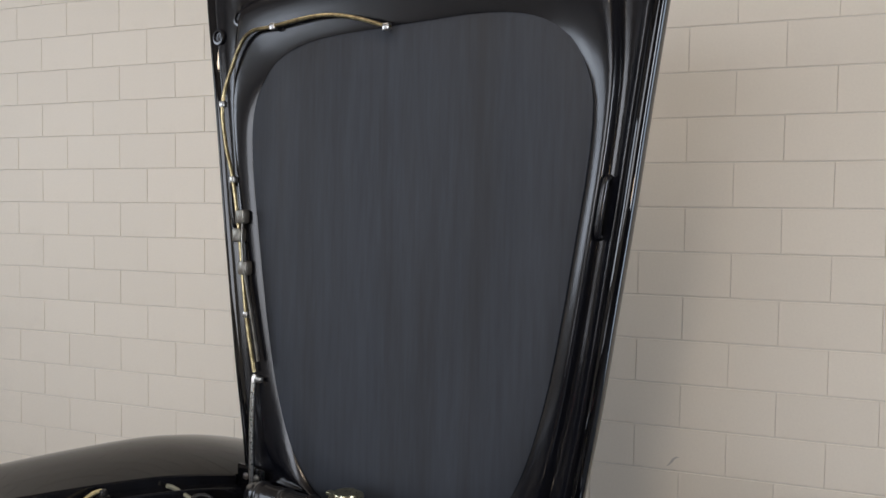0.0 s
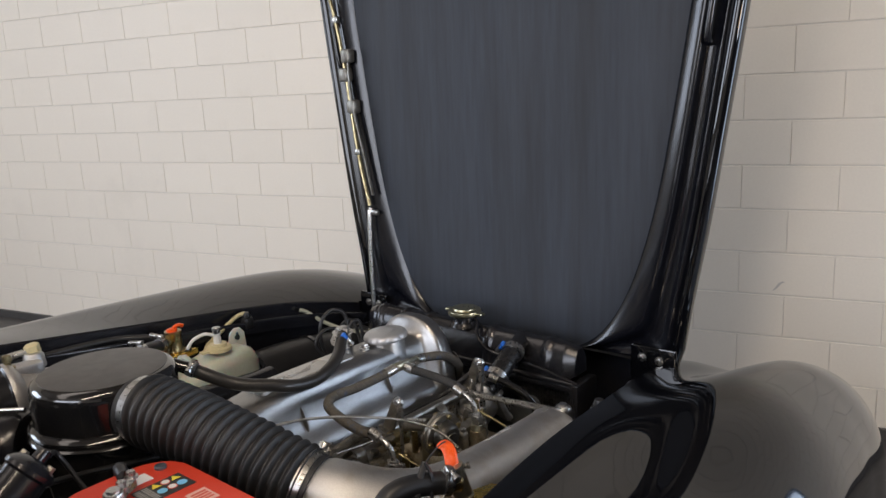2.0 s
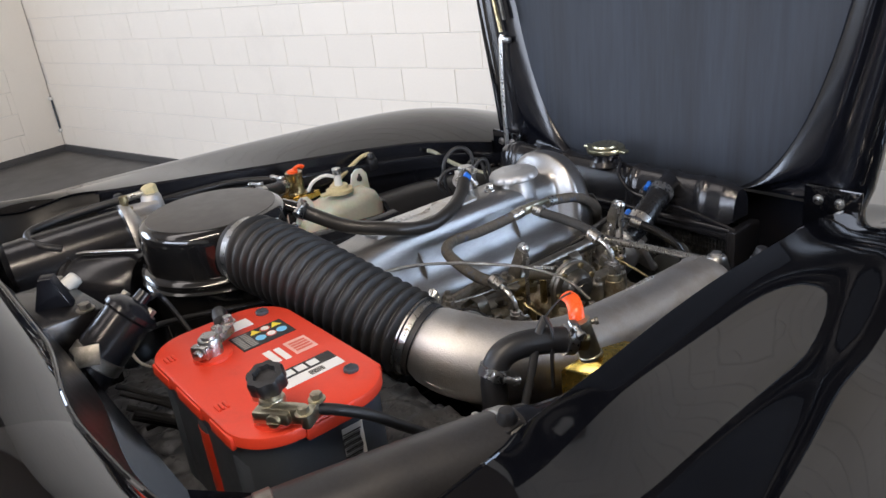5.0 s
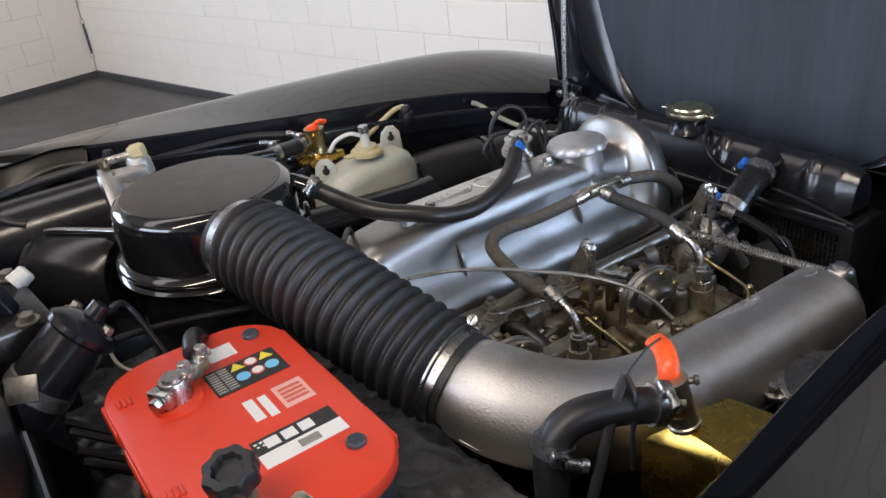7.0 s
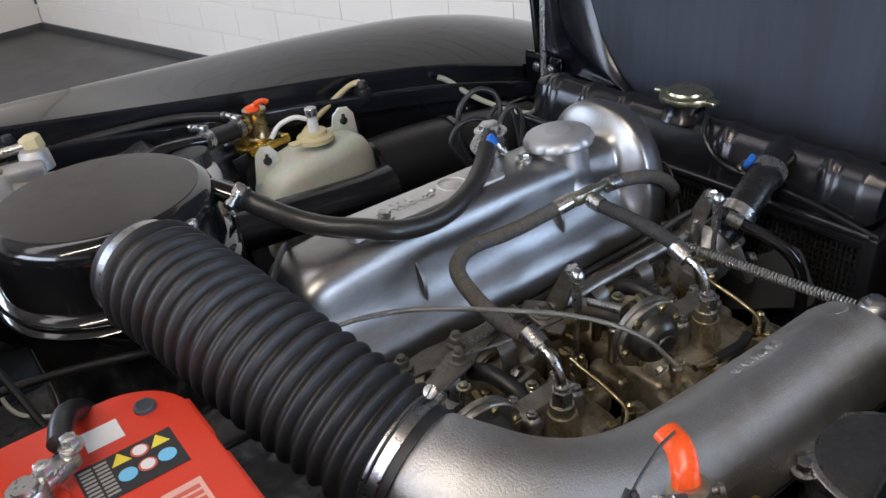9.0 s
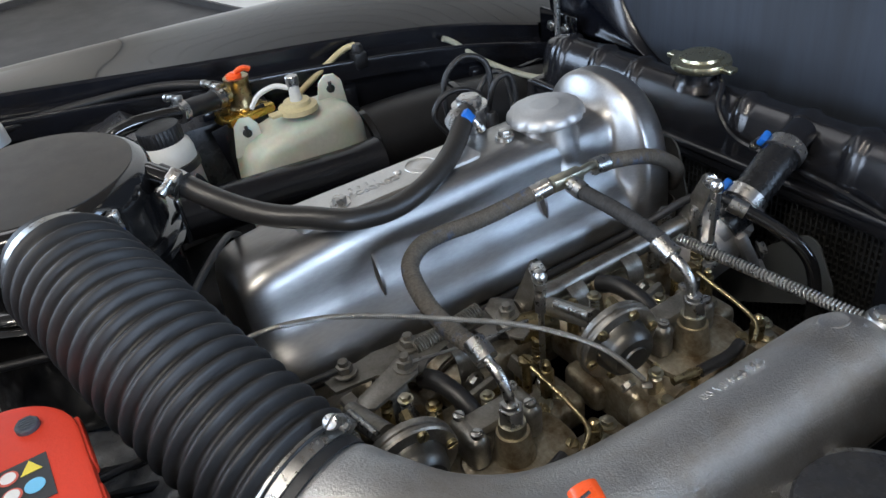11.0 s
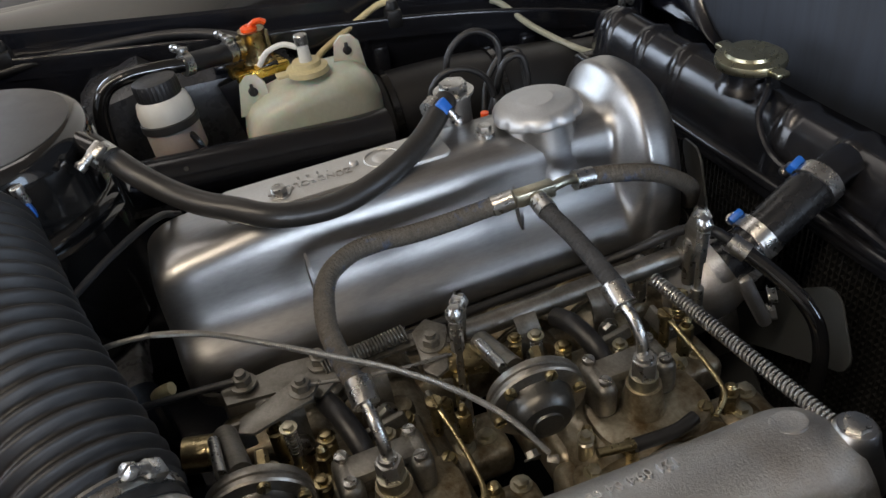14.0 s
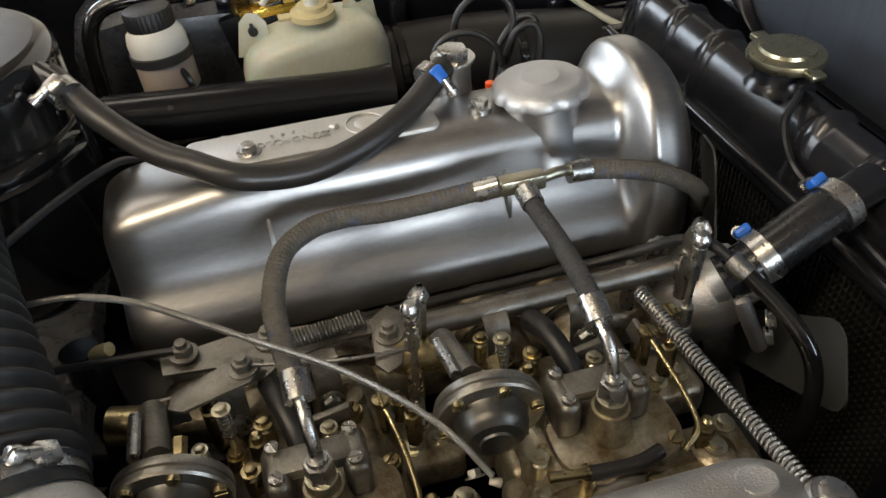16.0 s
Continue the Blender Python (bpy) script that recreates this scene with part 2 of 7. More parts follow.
def even_path(pts, step):
    """A smooth curve through pts, cut at even steps."""
    fine = smooth_path(pts, 24)
    run = [0.0]
    for a, b in zip(fine, fine[1:]):
        run.append(run[-1] + (b - a).length)
    n = max(2, round(run[-1] / step))
    s = np.linspace(0, run[-1], n + 1)
    cols = [np.interp(s, run, [q[i] for q in fine]) for i in range(3)]
    return [Vector(q) for q in zip(*cols)]


def tube(bm, path, r, seg=12, caps=True, radii=None, flat=1.0):
    """A round bar or hose along a path."""
    up, rings = None, []
    for i, p in enumerate(path):
        d = (path[min(i + 1, len(path) - 1)] - path[max(i - 1, 0)]).normalized()
        if up is None:
            up = d.orthogonal().normalized()
        up = (up - d * up.dot(d)).normalized()
        side = d.cross(up)
        rr = radii[i] if radii else r
        rings.append([bm.verts.new(p + (up * math.cos(a) * flat + side * math.sin(a)) * rr) for a in (2 * math.pi * k / seg for k in range(seg))])
    for a, b in zip(rings, rings[1:]):
        for k in range(seg):
            bm.faces.new((a[k], a[(k + 1) % seg], b[(k + 1) % seg], b[k]))
    if caps:
        bm.faces.new(rings[0][::-1])
        bm.faces.new(rings[-1])
    return bm


def hose(pts, r, seg=14, n=7):
    return tube(bmesh.new(), smooth_path(pts, n), r, seg)


def axis_frame(a, b):
    """A frame at a whose z points to b."""
    d = Vector(b) - Vector(a)
    return Matrix.Translation(a) @ d.to_track_quat("Z", "Y").to_matrix().to_4x4()


def lathe(bm, profile, m=Matrix(), seg=28):
    """Turns (radius, height) pairs round the frame's z."""
    rings = []
    for r, h in profile:
        if r < 1e-6:
            rings.append([bm.verts.new(m @ Vector((0, 0, h)))])
        else:
            rings.append([bm.verts.new(m @ Vector((r * math.cos(2 * math.pi * k / seg), r * math.sin(2 * math.pi * k / seg), h))) for k in range(seg)])
    for a, b in zip(rings, rings[1:]):
        for k in range(seg):
            q = []
            for ring, j in ((a, k), (a, k + 1), (b, k + 1), (b, k)):
                v = ring[j % len(ring)]
                if v not in q:
                    q.append(v)
            if len(q) > 2:
                bm.faces.new(q)
    for ring, rev in ((rings[0], True), (rings[-1], False)):
        if len(ring) > 2:
            bm.faces.new(ring[::-1] if rev else ring)
    return bm


def block(bm, size, m=Matrix(), bevel=0.003, seg=2):
    """A box of that size round the frame's origin, with rounded edges."""
    made = bmesh.ops.create_cube(bm, size=1.0, matrix=m @ Matrix.Diagonal((*size, 1)))
    edges = list({e for v in made["verts"] for e in v.link_edges})
    if bevel:
        bmesh.ops.bevel(bm, geom=edges, offset=bevel, segments=seg, affect="EDGES", profile=0.5)
    return bm


def loft(bm, rows, close=False):
    """A skin over rows of points, all of one length."""
    vs = [[bm.verts.new(p) for p in row] for row in rows]
    n = len(vs[0])
    for a, b in zip(vs, vs[1:]):
        for k in range(n if close else n - 1):
            bm.faces.new((a[k], a[(k + 1) % n], b[(k + 1) % n], b[k]))
    return vs


def thicken(bm, t):
    bmesh.ops.recalc_face_normals(bm, faces=bm.faces)
    bmesh.ops.solidify(bm, geom=bm.faces[:], thickness=t)
    return bm


def rounded(w, h, r, seg=6):
    """The outline of a rounded rectangle, counter-clockwise."""
    out = []
    for cx, cy, a0 in ((w / 2 - r, h / 2 - r, 0), (-w / 2 + r, h / 2 - r, 90), (-w / 2 + r, -h / 2 + r, 180), (w / 2 - r, -h / 2 + r, 270)):
        for k in range(seg + 1):
            a = radians(a0 + 90 * k / seg)
            out.append((cx + r * math.cos(a), cy + r * math.sin(a)))
    return out


def slab(bm, outline, z0, z1, m=Matrix(), bevel=0.0):
    """A flat solid on an outline, with a chamfered upper rim."""
    c = Vector((sum(p[0] for p in outline) / len(outline), sum(p[1] for p in outline) / len(outline)))
    rows = [(0, z0), (0, z1 - bevel), (bevel * 0.3, z1 - bevel * 0.3), (bevel, z1)] if bevel else [(0, z0), (0, z1)]
    vs = []
    for inset, z in rows:
        vs.append([bm.verts.new(m @ Vector((*(Vector(p) + (c - Vector(p)).normalized() * inset), z))) for p in outline])
    n = len(outline)
    for a, b in zip(vs, vs[1:]):
        for k in range(n):
            bm.faces.new((a[k], a[(k + 1) % n], b[(k + 1) % n], b[k]))
    bm.faces.new(vs[0][::-1])
    bm.faces.new(vs[-1])
    return bm


def hexagon(r):
    return [(r * math.cos(math.pi * k / 3), r * math.sin(math.pi * k / 3)) for k in range(6)]


def bolt(bm, m, r=0.006, h=0.005, washer=True):
    """A hexagon head on its washer, up the frame's z."""
    if washer:
        lathe(bm, [(r * 1.45, 0), (r * 1.45, h * 0.22), (r * 1.2, h * 0.25)], m, 16)
    slab(bm, hexagon(r), h * 0.2, h, m, r * 0.12)
    return bm


def slot_screw(bm, m, r=0.006, h=0.004):
    """A cheese-head screw with a slot across it."""
    for side in (-1, 1):
        out = [(r * math.cos(a), r * math.sin(a)) for a in (math.pi * (k / 8) for k in range(9))]
        out = [(x, y * side) for x, y in out if True]
        out = [(x, side * max(abs(y), r * 0.13)) for x, y in out]
        slab(bm, out if side > 0 else out[::-1], 0, h, m, r * 0.15)
    lathe(bm, [(r * 0.95, 0), (r * 0.95, h * 0.55)], m, 14)
    return bm


def clamp(owner, centre, along, r, width=0.012, blue=None, turn=0.0, name="hose_clamp", face=None):
    """A worm-drive clamp round a hose: band, screw housing and screw head."""
    m = axis_frame(Vector(centre) - Vector(along).normalized() * width / 2, Vector(centre) + Vector(along))
    if face:
        v = m.to_3x3().inverted() @ Vector(face)
        turn = math.degrees(math.atan2(v.y, v.x))
    m = m @ pose(0, 0, 0, 0, 0, turn)
    band = part(name, lathe(bmesh.new(), [(r, 0), (r + 0.0016, 0), (r + 0.0016, width), (r, width)], m, 32), STEEL, owner)
    bm = block(bmesh.new(), (0.007, 0.013, width * 1.05), m @ Matrix.Translation((r + 0.004, 0, width / 2)), 0.002)
    part("clamp_housing", bm, BLUE if blue else STEEL, band)
    bm = bmesh.new()
    lathe(bm, [(0.0035, 0), (0.0035, 0.012)], m @ Matrix.Translation((r + 0.006, 0.005, width / 2)) @ pose(0, 0, 0, -90), 12)
    slot_screw(bm, m @ Matrix.Translation((r + 0.006, 0.015, width / 2)) @ pose(0, 0, 0, -90), 0.0048, 0.005)
    part("clamp_screw", bm, STEEL, band)
    return band


def writing(text, size, m, mat, parent, name="lettering", depth=0.0006, align="CENTER"):
    cu = bpy.data.curves.new(name, "FONT")
    cu.body, cu.size, cu.extrude, cu.align_x, cu.align_y = text, size, depth, align, "CENTER"
    tmp = bpy.data.objects.new(name, cu)
    me = bpy.data.meshes.new_from_object(tmp)
    bpy.data.objects.remove(tmp)
    bm = bmesh.new()
    bm.from_mesh(me)
    bm.transform(m)
    return part(name, bm, mat, parent, normals=False)


def bars(parent, m, rows, mat, name="print_bar"):
    """Plain printed bars: rows of (x, y, width, height)."""
    bm = bmesh.new()
    for x, y, w, h in rows:
        block(bm, (w, h, 0.0004), m @ Matrix.Translation((x, y, 0.0002)), 0)
    return part(name, bm, mat, parent)


# ---- the garage ----
WN, WU, WC = Vector((-0.2358, 0.9718)), Vector((0.9718, 0.2358)), 2.161


def at_wall(u, d, z):
    """A point u metres along the block wall, d in front of its face."""
    p = WU * u + WN * (WC - d)
    return Vector((p.x, p.y, z))


U0, U1, TOP = -4.056, 4.2, 3.3
COURSE, STEP, PHASE = 0.13005, 0.2595, 0.773


def wall_box(name, u0, u1, d0, d1, z0, z1, mat):
    bm = bmesh.new()
    vs = [bm.verts.new(at_wall(u, d, z)) for z in (z0, z1) for u, d in ((u0, d0), (u1, d0), (u1, d1), (u0, d1))]
    for f in ((0, 1, 2, 3), (4, 5, 6, 7), (0, 1, 5, 4), (1, 2, 6, 5), (2, 3, 7, 6), (3, 0, 4, 7)):
        bm.faces.new([vs[k] for k in f])
    return tagged(part(name, bm, mat), kind="structure")


BACK = 6.4


def wall_with_doorway(name, boxes, mat=None):
    """A wall of butted pieces left, right and over a doorway."""
    bm = bmesh.new()
    for u0, u1, d0, d1, z0, z1 in boxes:
        vs = [bm.verts.new(at_wall(u, d, z)) for z in (z0, z1) for u, d in ((u0, d0), (u1, d0), (u1, d1), (u0, d1))]
        for f in ((0, 1, 2, 3), (4, 5, 6, 7), (0, 1, 5, 4), (1, 2, 6, 5), (2, 3, 7, 6), (3, 0, 4, 7)):
            bm.faces.new([vs[k] for k in f])
    return tagged(part(name, bm, mat or WALL), "plain cream-painted garage wall with a wide doorway", "wall", kind="structure")


Z0, ZD = FLOOR - 0.1, FLOOR + 2.5
wall_west = wall_with_doorway("wall_west", ((U0 - 0.2, U0 - 0.004, 0.004, 1.90, Z0, TOP), (U0 - 0.2, U0 - 0.004, 3.90, BACK, Z0, TOP), (U0 - 0.2, U0 - 0.004, 1.90, 3.90, Z0, 1.22), (U0 - 0.2, U0 - 0.004, 1.90, 3.90, 2.58, TOP)), MORTAR)
tagged(wall_west, "cream-painted concrete block side wall with a window")
# the opening in the east wall only holds the added fill lamp
wall_east = wall_with_doorway("wall_east", ((U1, U1 + 0.2, 0.004, 1.40, Z0, TOP), (U1, U1 + 0.2, 2.80, BACK, Z0, TOP), (U1, U1 + 0.2, 1.40, 2.80, Z0, 0.72), (U1, U1 + 0.2, 1.40, 2.80, 2.02, TOP)), DARKWALL)
tagged(wall_east, "plain dark brown painted side wall with an opening added for a fill lamp")
wall_north = wall_with_doorway("wall_north", ((U0 - 0.2, 2.5, -0.2, -0.004, Z0, TOP), (4.1, U1 + 0.2, -0.2, -0.004, Z0, TOP), (2.5, 4.1, -0.2, -0.004, ZD, TOP)), MORTAR)
tagged(wall_north, "cream-painted concrete block wall with flush mortar joints")
wall_south = wall_with_doorway("wall_south", ((U0 - 0.2, -2.6, BACK, BACK + 0.2, Z0, TOP), (1.0, U1 + 0.2, BACK, BACK + 0.2, Z0, TOP), (-2.6, 1.0, BACK, BACK + 0.2, Z0, 1.15), (-2.6, 1.0, BACK, BACK + 0.2, 3.05, TOP)))
tagged(wall_south, "plain cream-painted garage wall with a high window")
ground = tagged(part("ground", block(bmesh.new(), (400, 400, 0.1), Matrix.Translation((0, 0, FLOOR - 0.16)), 0), CONCRETE), "grey yard outside the garage doorways", "ground", kind="structure")
floor = tagged(wall_box("floor", U0 - 0.2, U1 + 0.2, -0.004, BACK, FLOOR - 0.1, FLOOR, CONCRETE), "dark grey painted concrete garage floor", "floor")
ceiling = tagged(wall_box("ceiling", U0 - 0.2, U1 + 0.2, -0.2, BACK + 0.2, TOP, TOP + 0.1, CEILING), "plain dark brown garage ceiling", "ceiling")
for name, box in (("baseboard_north", (U0, 2.5, 0.0, 0.014, FLOOR, FLOOR + 0.035)), ("baseboard_west", (U0, U0 + 0.014, 0.014, BACK, FLOOR, FLOOR + 0.035))):
    tagged(wall_box(name, *box, CONCRETE), "dark grey painted strip along the foot of the wall", "baseboard")


# ---- the car: fenders, cowl, nose and engine bay ----
def curve(table, y):
    """Smooth reading of a table of (y, value)."""
    ys, vs = zip(*table)
    if y <= ys[0] or y >= ys[-1]:
        return vs[0] if y <= ys[0] else vs[-1]
    k = max(i for i in range(len(ys) - 1) if ys[i] <= y)
    t = (y - ys[k]) / (ys[k + 1] - ys[k])
    m = [(vs[min(i + 1, len(vs) - 1)] - vs[max(i - 1, 0)]) / (ys[min(i + 1, len(ys) - 1)] - ys[max(i - 1, 0)]) for i in (k, k + 1)]
    h = ys[k + 1] - ys[k]
    return (2 * t ** 3 - 3 * t * t + 1) * vs[k] + (t ** 3 - 2 * t * t + t) * h * m[0] + (3 * t * t - 2 * t ** 3) * vs[k + 1] + (t ** 3 - t * t) * h * m[1]


EDGE_X = ((0.110, 0.33), (0.114, 0.40), (0.122, 0.445), (0.140, 0.487), (0.17, 0.511), (0.22, 0.522), (0.28, 0.525), (0.335, 0.521), (0.375, 0.507), (0.43, 0.497), (0.65, 0.456), (0.845, 0.432), (1.0, 0.410), (1.16, 0.388), (1.4, 0.36), (1.75, 0.34))
EDGE_Z = ((-0.8, 0.898), (0.0, 0.898), (0.075, 0.897), (0.115, 0.891), (0.14, 0.868), (0.18, 0.847), (0.25, 0.832), (0.36, 0.820), (0.6, 0.800), (0.845, 0.778), (1.0, 0.758), (1.16, 0.722), (1.3, 0.68), (1.45, 0.61), (1.6, 0.51), (1.75, 0.36))
# crest of each fender: height over the floor plan's y, left then right
CREST_L = ((-0.8, 0.77), (0.0, 0.79), (0.25, 0.800), (0.5, 0.804), (0.75, 0.807), (0.9, 0.805), (1.06, 0.795), (1.16, 0.778), (1.24, 0.758), (1.35, 0.722), (1.42, 0.686), (1.5, 0.634), (1.6, 0.55), (1.7, 0.44))
CREST_R = ((-0.8, 0.852), (0.0, 0.852), (0.38, 0.85), (0.63, 0.84), (0.89, 0.81), (1.06, 0.78), (1.16, 0.76), (1.24, 0.74), (1.35, 0.696), (1.42, 0.656), (1.5, 0.6), (1.6, 0.51), (1.7, 0.4))
CREST_X = ((-0.8, 0.66), (0.0, 0.66), (0.4, 0.642), (0.65, 0.606), (0.8, 0.582), (1.0, 0.566), (1.16, 0.565), (1.3, 0.575), (1.7, 0.585))
VALLEY = ((0.7, 0.0), (1.0, 0.006), (1.16, 0.018), (1.3, 0.022), (1.5, 0.005), (1.75, 0.0))
FLANK_R = ((0.9, 0.17), (1.1, 0.161), (1.3, 0.132), (1.5, 0.108), (1.75, 0.084))


def ease(t):
    t = min(1.0, max(0.0, t))
    return t * t * (3 - 2 * t)


def rim(y, side):
    """The rim of the bay: how far out and how high; on the right it swells beside the heater."""
    swell = ease((y - 0.34) / 0.16) * ease((0.95 - y) / 0.25) if side > 0 else 0.0
    return curve(EDGE_X, y) + 0.011 * swell, curve(EDGE_Z, y) + 0.012 * swell


def fender_section(y, side, x_in):
    """Points across a fender, from the rim of the bay over the crest down to the sill."""
    ze, zc = curve(EDGE_Z, y), curve(CREST_R if side > 0 else CREST_L, y)
    close = math.sqrt(max(0.02, 1 - max(0.0, (y - 1.25) / 0.47) ** 2.4))
    out = []
    xc = curve(CREST_X, y)
    w = xc - x_in
    ts = (0, 0.012, 0.03, 0.06, 0.1, 0.16, 0.22, 0.28, 0.34, 0.40, 0.46, 0.52, 0.58, 0.64, 0.70, 0.76, 0.82, 0.88, 0.94)
    dip = curve(VALLEY, y)
    plain = [ze + (zc - ze) * ease(t) - dip * math.sin(math.pi * t) ** 2 for t in ts]
    if side < 0:
        # the left fender is one convex crown
        plain = [ze + (zc - ze) * (1 - (1 - t) ** 2 if zc > ze else t * t) for t in ts]
    if side > 0:
        # the right fender is flattened: a ledge along the rim, a short fall, then a low crest; it fades out towards the hinges
        deep = ease((1.0 - y) / 0.35)
        half = 0.0185 * max(0.0, (0.90 - max(y, 0.3)) / 0.43)
        wide = 0.03 + 0.1 * max(0.0, 0.47 - max(y, 0.3))
        steep = (0.43 + 0.42 * (y - 0.47)) * min(1.6, math.exp((half / wide) ** 2))
        mid = -0.0735 + 0.053 * (y - 0.47)
        fall = [steep * wide * 0.886 * (math.erf((x - mid) / wide) - math.erf((-w - mid) / wide)) for x in [w * (t - 1) for t in ts] + [0.0]]
        plain = [p + (ze - f - p) * deep for p, f in zip(plain, fall)]
        zc += (ze - fall[-1] - zc) * deep
        lift = rim(y, side)[1] - ze
        plain = [p + lift * (1 - ease(t / 0.55)) for p, t in zip(plain, ts)]
    flank = curve(FLANK_R, y) if side > 0 else 0.17
    out += [(x_in + w * t, z) for t, z in zip(ts, plain)]
    for a in range(0, 91, 6):
        a = radians(a)
        out.append((xc + flank * close * math.sin(a), zc - 0.19 * (1 - math.cos(a))))
    zb = zc - 0.19
    for t in (0.25, 0.5, 0.75, 1.0):
        out.append((xc + flank * close * (1 + 0.06 * math.sin(t * math.pi)), zb + (FLOOR + 0.2 - zb) * t if zb > FLOOR + 0.2 else zb))
    return [Vector((side * x, y, z)) for x, z in out]


def cowl_edge(x):
    """How far forward the cowl reaches at x."""
    return 0.1305 - 0.0205 * ease((abs(x) - 0.13) / 0.20)


ROLL = 0.20


def roll_edge(bm, radius=0.056):
    """Rolls the panels' edge over round the rear of the bay."""
    border = [Vector((x, cowl_edge(x))) for x in np.linspace(0, 0.33, 12)] + [Vector((curve(EDGE_X, y), y)) for y in list(np.linspace(0.1105, 0.2, 44)) + list(np.linspace(0.205, 0.5, 40))]
    for v in bm.verts:
        p = Vector((abs(v.co.x), v.co.y))
        if p.y > 0.42 or p.y < 0.0 or p.x > 0.60:
            continue
        d = min((p - a - (b - a) * min(1.0, max(0.0, (p - a).dot(b - a) / (b - a).length_squared))).length for a, b in zip(border, border[1:]))
        if d < radius:
            v.co.z -= (radius - d) ** 2 / ROLL * ease((0.33 - p.y) / 0.10)
    return bm


def wing_inset(y, side):
    """How far the inner wing stands inside the rim; the right one is set back beside the heater blower."""
    back = ease((y - 0.42) / 0.10) * ease((1.0 - y) / 0.10) if side > 0 else 0.0
    return 0.034 - 0.056 * back


car = thing("car_body", (0, 0.6, FLOOR), "gloss black classic roadster front with its hood raised", "car")
for side in (1, -1):
    bm = bmesh.new()
    ys = [0.11, 0.1107, 0.1115, 0.1125, 0.114, 0.116, 0.119, 0.122, 0.127, 0.133, 0.14, 0.148, 0.158, 0.17, 0.185, 0.203] + [0.22 + 0.015 * k for k in range(16)] + list(np.linspace(0.46, 1.10, 22)) + list(np.linspace(1.13, 1.715, 28))
    rows = [fender_section(y, side, rim(y, side)[0]) for y in ys]
    tip = rows[-1]
    rows.append([p.lerp(Vector((side * 0.585, 1.735, p.z)), 0.6) for p in tip])
    rows += [[Vector((side * 0.585, 1.74, p.z)) for p in tip]]
    loft(bm, rows)
    rear = [fender_section(y, side, 0.33) for y in list(np.linspace(-0.9, 0.0, 18)) + list(np.linspace(0.01, 0.11, 30))]
    loft(bm, rear)
    bmesh.ops.remove_doubles(bm, verts=bm.verts, dist=0.0004)
    part("front_fender", roll_edge(bm), PAINT, car, "gloss black fender with a rounded crest", 60)
    # folded gutter along the rim
    bm = bmesh.new()
    rows = []
    for y in np.linspace(0.355, 1.15, 42):
        x, z = rim(y, side)
        nx = (curve(EDGE_X, y + 0.01) - curve(EDGE_X, y - 0.01)) / 0.02
        n = Vector((-1, nx, 0)).normalized()
        prof = ((0.0, 0.0), (0.004, -0.003), (0.005, -0.022), (0.012, -0.026), (0.029, -0.026), (0.0312, -0.0236), (0.0330, -0.0226), (0.0346, -0.0232), (0.0356, -0.0250), (0.036, -0.028), (0.036, -0.05))
        # on the right the gutter narrows to a folded lip
        lip = ((0.0, 0.0), (0.002, -0.002), (0.003, -0.008), (0.003, -0.014), (0.002, -0.019), (-0.001, -0.023), (-0.005, -0.027), (-0.010, -0.032), (-0.015, -0.040), (-0.020, -0.048), (-0.026, -0.060))
        k = ease((y - 0.40) / 0.08) * ease((1.04 - y) / 0.08) if side > 0 else 0.0
        prof = [(a + (c - a) * k, b + (d - b) * k) for (a, b), (c, d) in zip(prof, lip)]
        rows.append([Vector((side * (x + n.x * a), y + n.y * a, z + b)) for a, b in prof])
    loft(bm, rows)
    part("gutter", bm, BAY, car, "folded black rain gutter", 50)
    # folded flange under the rolled edge, round the rear corner
    bm = bmesh.new()
    rows, lip = [], []
    border = [Vector((x, cowl_edge(x), 0)) for x in np.linspace(0, 0.33, 14)] + [Vector((curve(EDGE_X, y), y, 0)) for y in (*np.linspace(0.1115, 0.15, 12), *np.linspace(0.16, 0.36, 14))]
    for i, q in enumerate(border):
        d = (border[min(i + 1, len(border) - 1)] - border[max(i - 1, 0)]).normalized()
        n = Vector((-d.y, d.x, 0))
        crown = 0.006 * (1 - min(1.0, q.x / 0.33) ** 2)
        z = curve(EDGE_Z, q.y) + crown - 0.0157 * ease((0.33 - q.y) / 0.10)
        deep = 0.35 + 0.65 * ease((0.30 - q.y) / 0.15)
        row = []
        for off, dz in ((-0.002, -0.003), (0.001, -0.006), (0.006, -0.016), (0.014, -0.034), (0.021, -0.050), (0.025, -0.057), (0.027, -0.066), (0.027, -0.12)):
            v = q + n * off * (0.6 + 0.4 * deep)
            row.append(Vector((side * v.x, v.y, z + dz * deep)))
        rows.append(row)
        lip.append(Vector((side * (q.x + n.x * 0.001), q.y + n.y * 0.001, z - 0.001)))
    loft(bm, rows)
    part("ledge", bm, LEDGEMAT, car, "dusty satin flange round the bay", 60)
    part("edge_bead", tube(bmesh.new(), lip, 0.0022, 8), PAINT, car, "folded gloss black panel edge")
    # inner wing
    bm = bmesh.new()
    rows = []
    for y in np.linspace(0.16, 1.2, 30):
        x, z = curve(EDGE_X, y), curve(EDGE_Z, y)
        x = min(x, curve(((0.17, 0.40), (0.21, 0.43), (0.29, 0.475), (0.37, 0.51), (0.5, 0.55)), y))
        wob = 0.004 * math.sin(9 * y)
        rows.append([Vector((side * (x - wing_inset(y, side) + a + wob), y, zz)) for a, zz in ((0, z - 0.045), (0.004, z - 0.09), (0.010, z - 0.15), (0.0, 0.60), (-0.02, 0.52), (-0.10, 0.46), (-0.16, 0.40), (-0.17, FLOOR + 0.05))])
    loft(bm, rows)
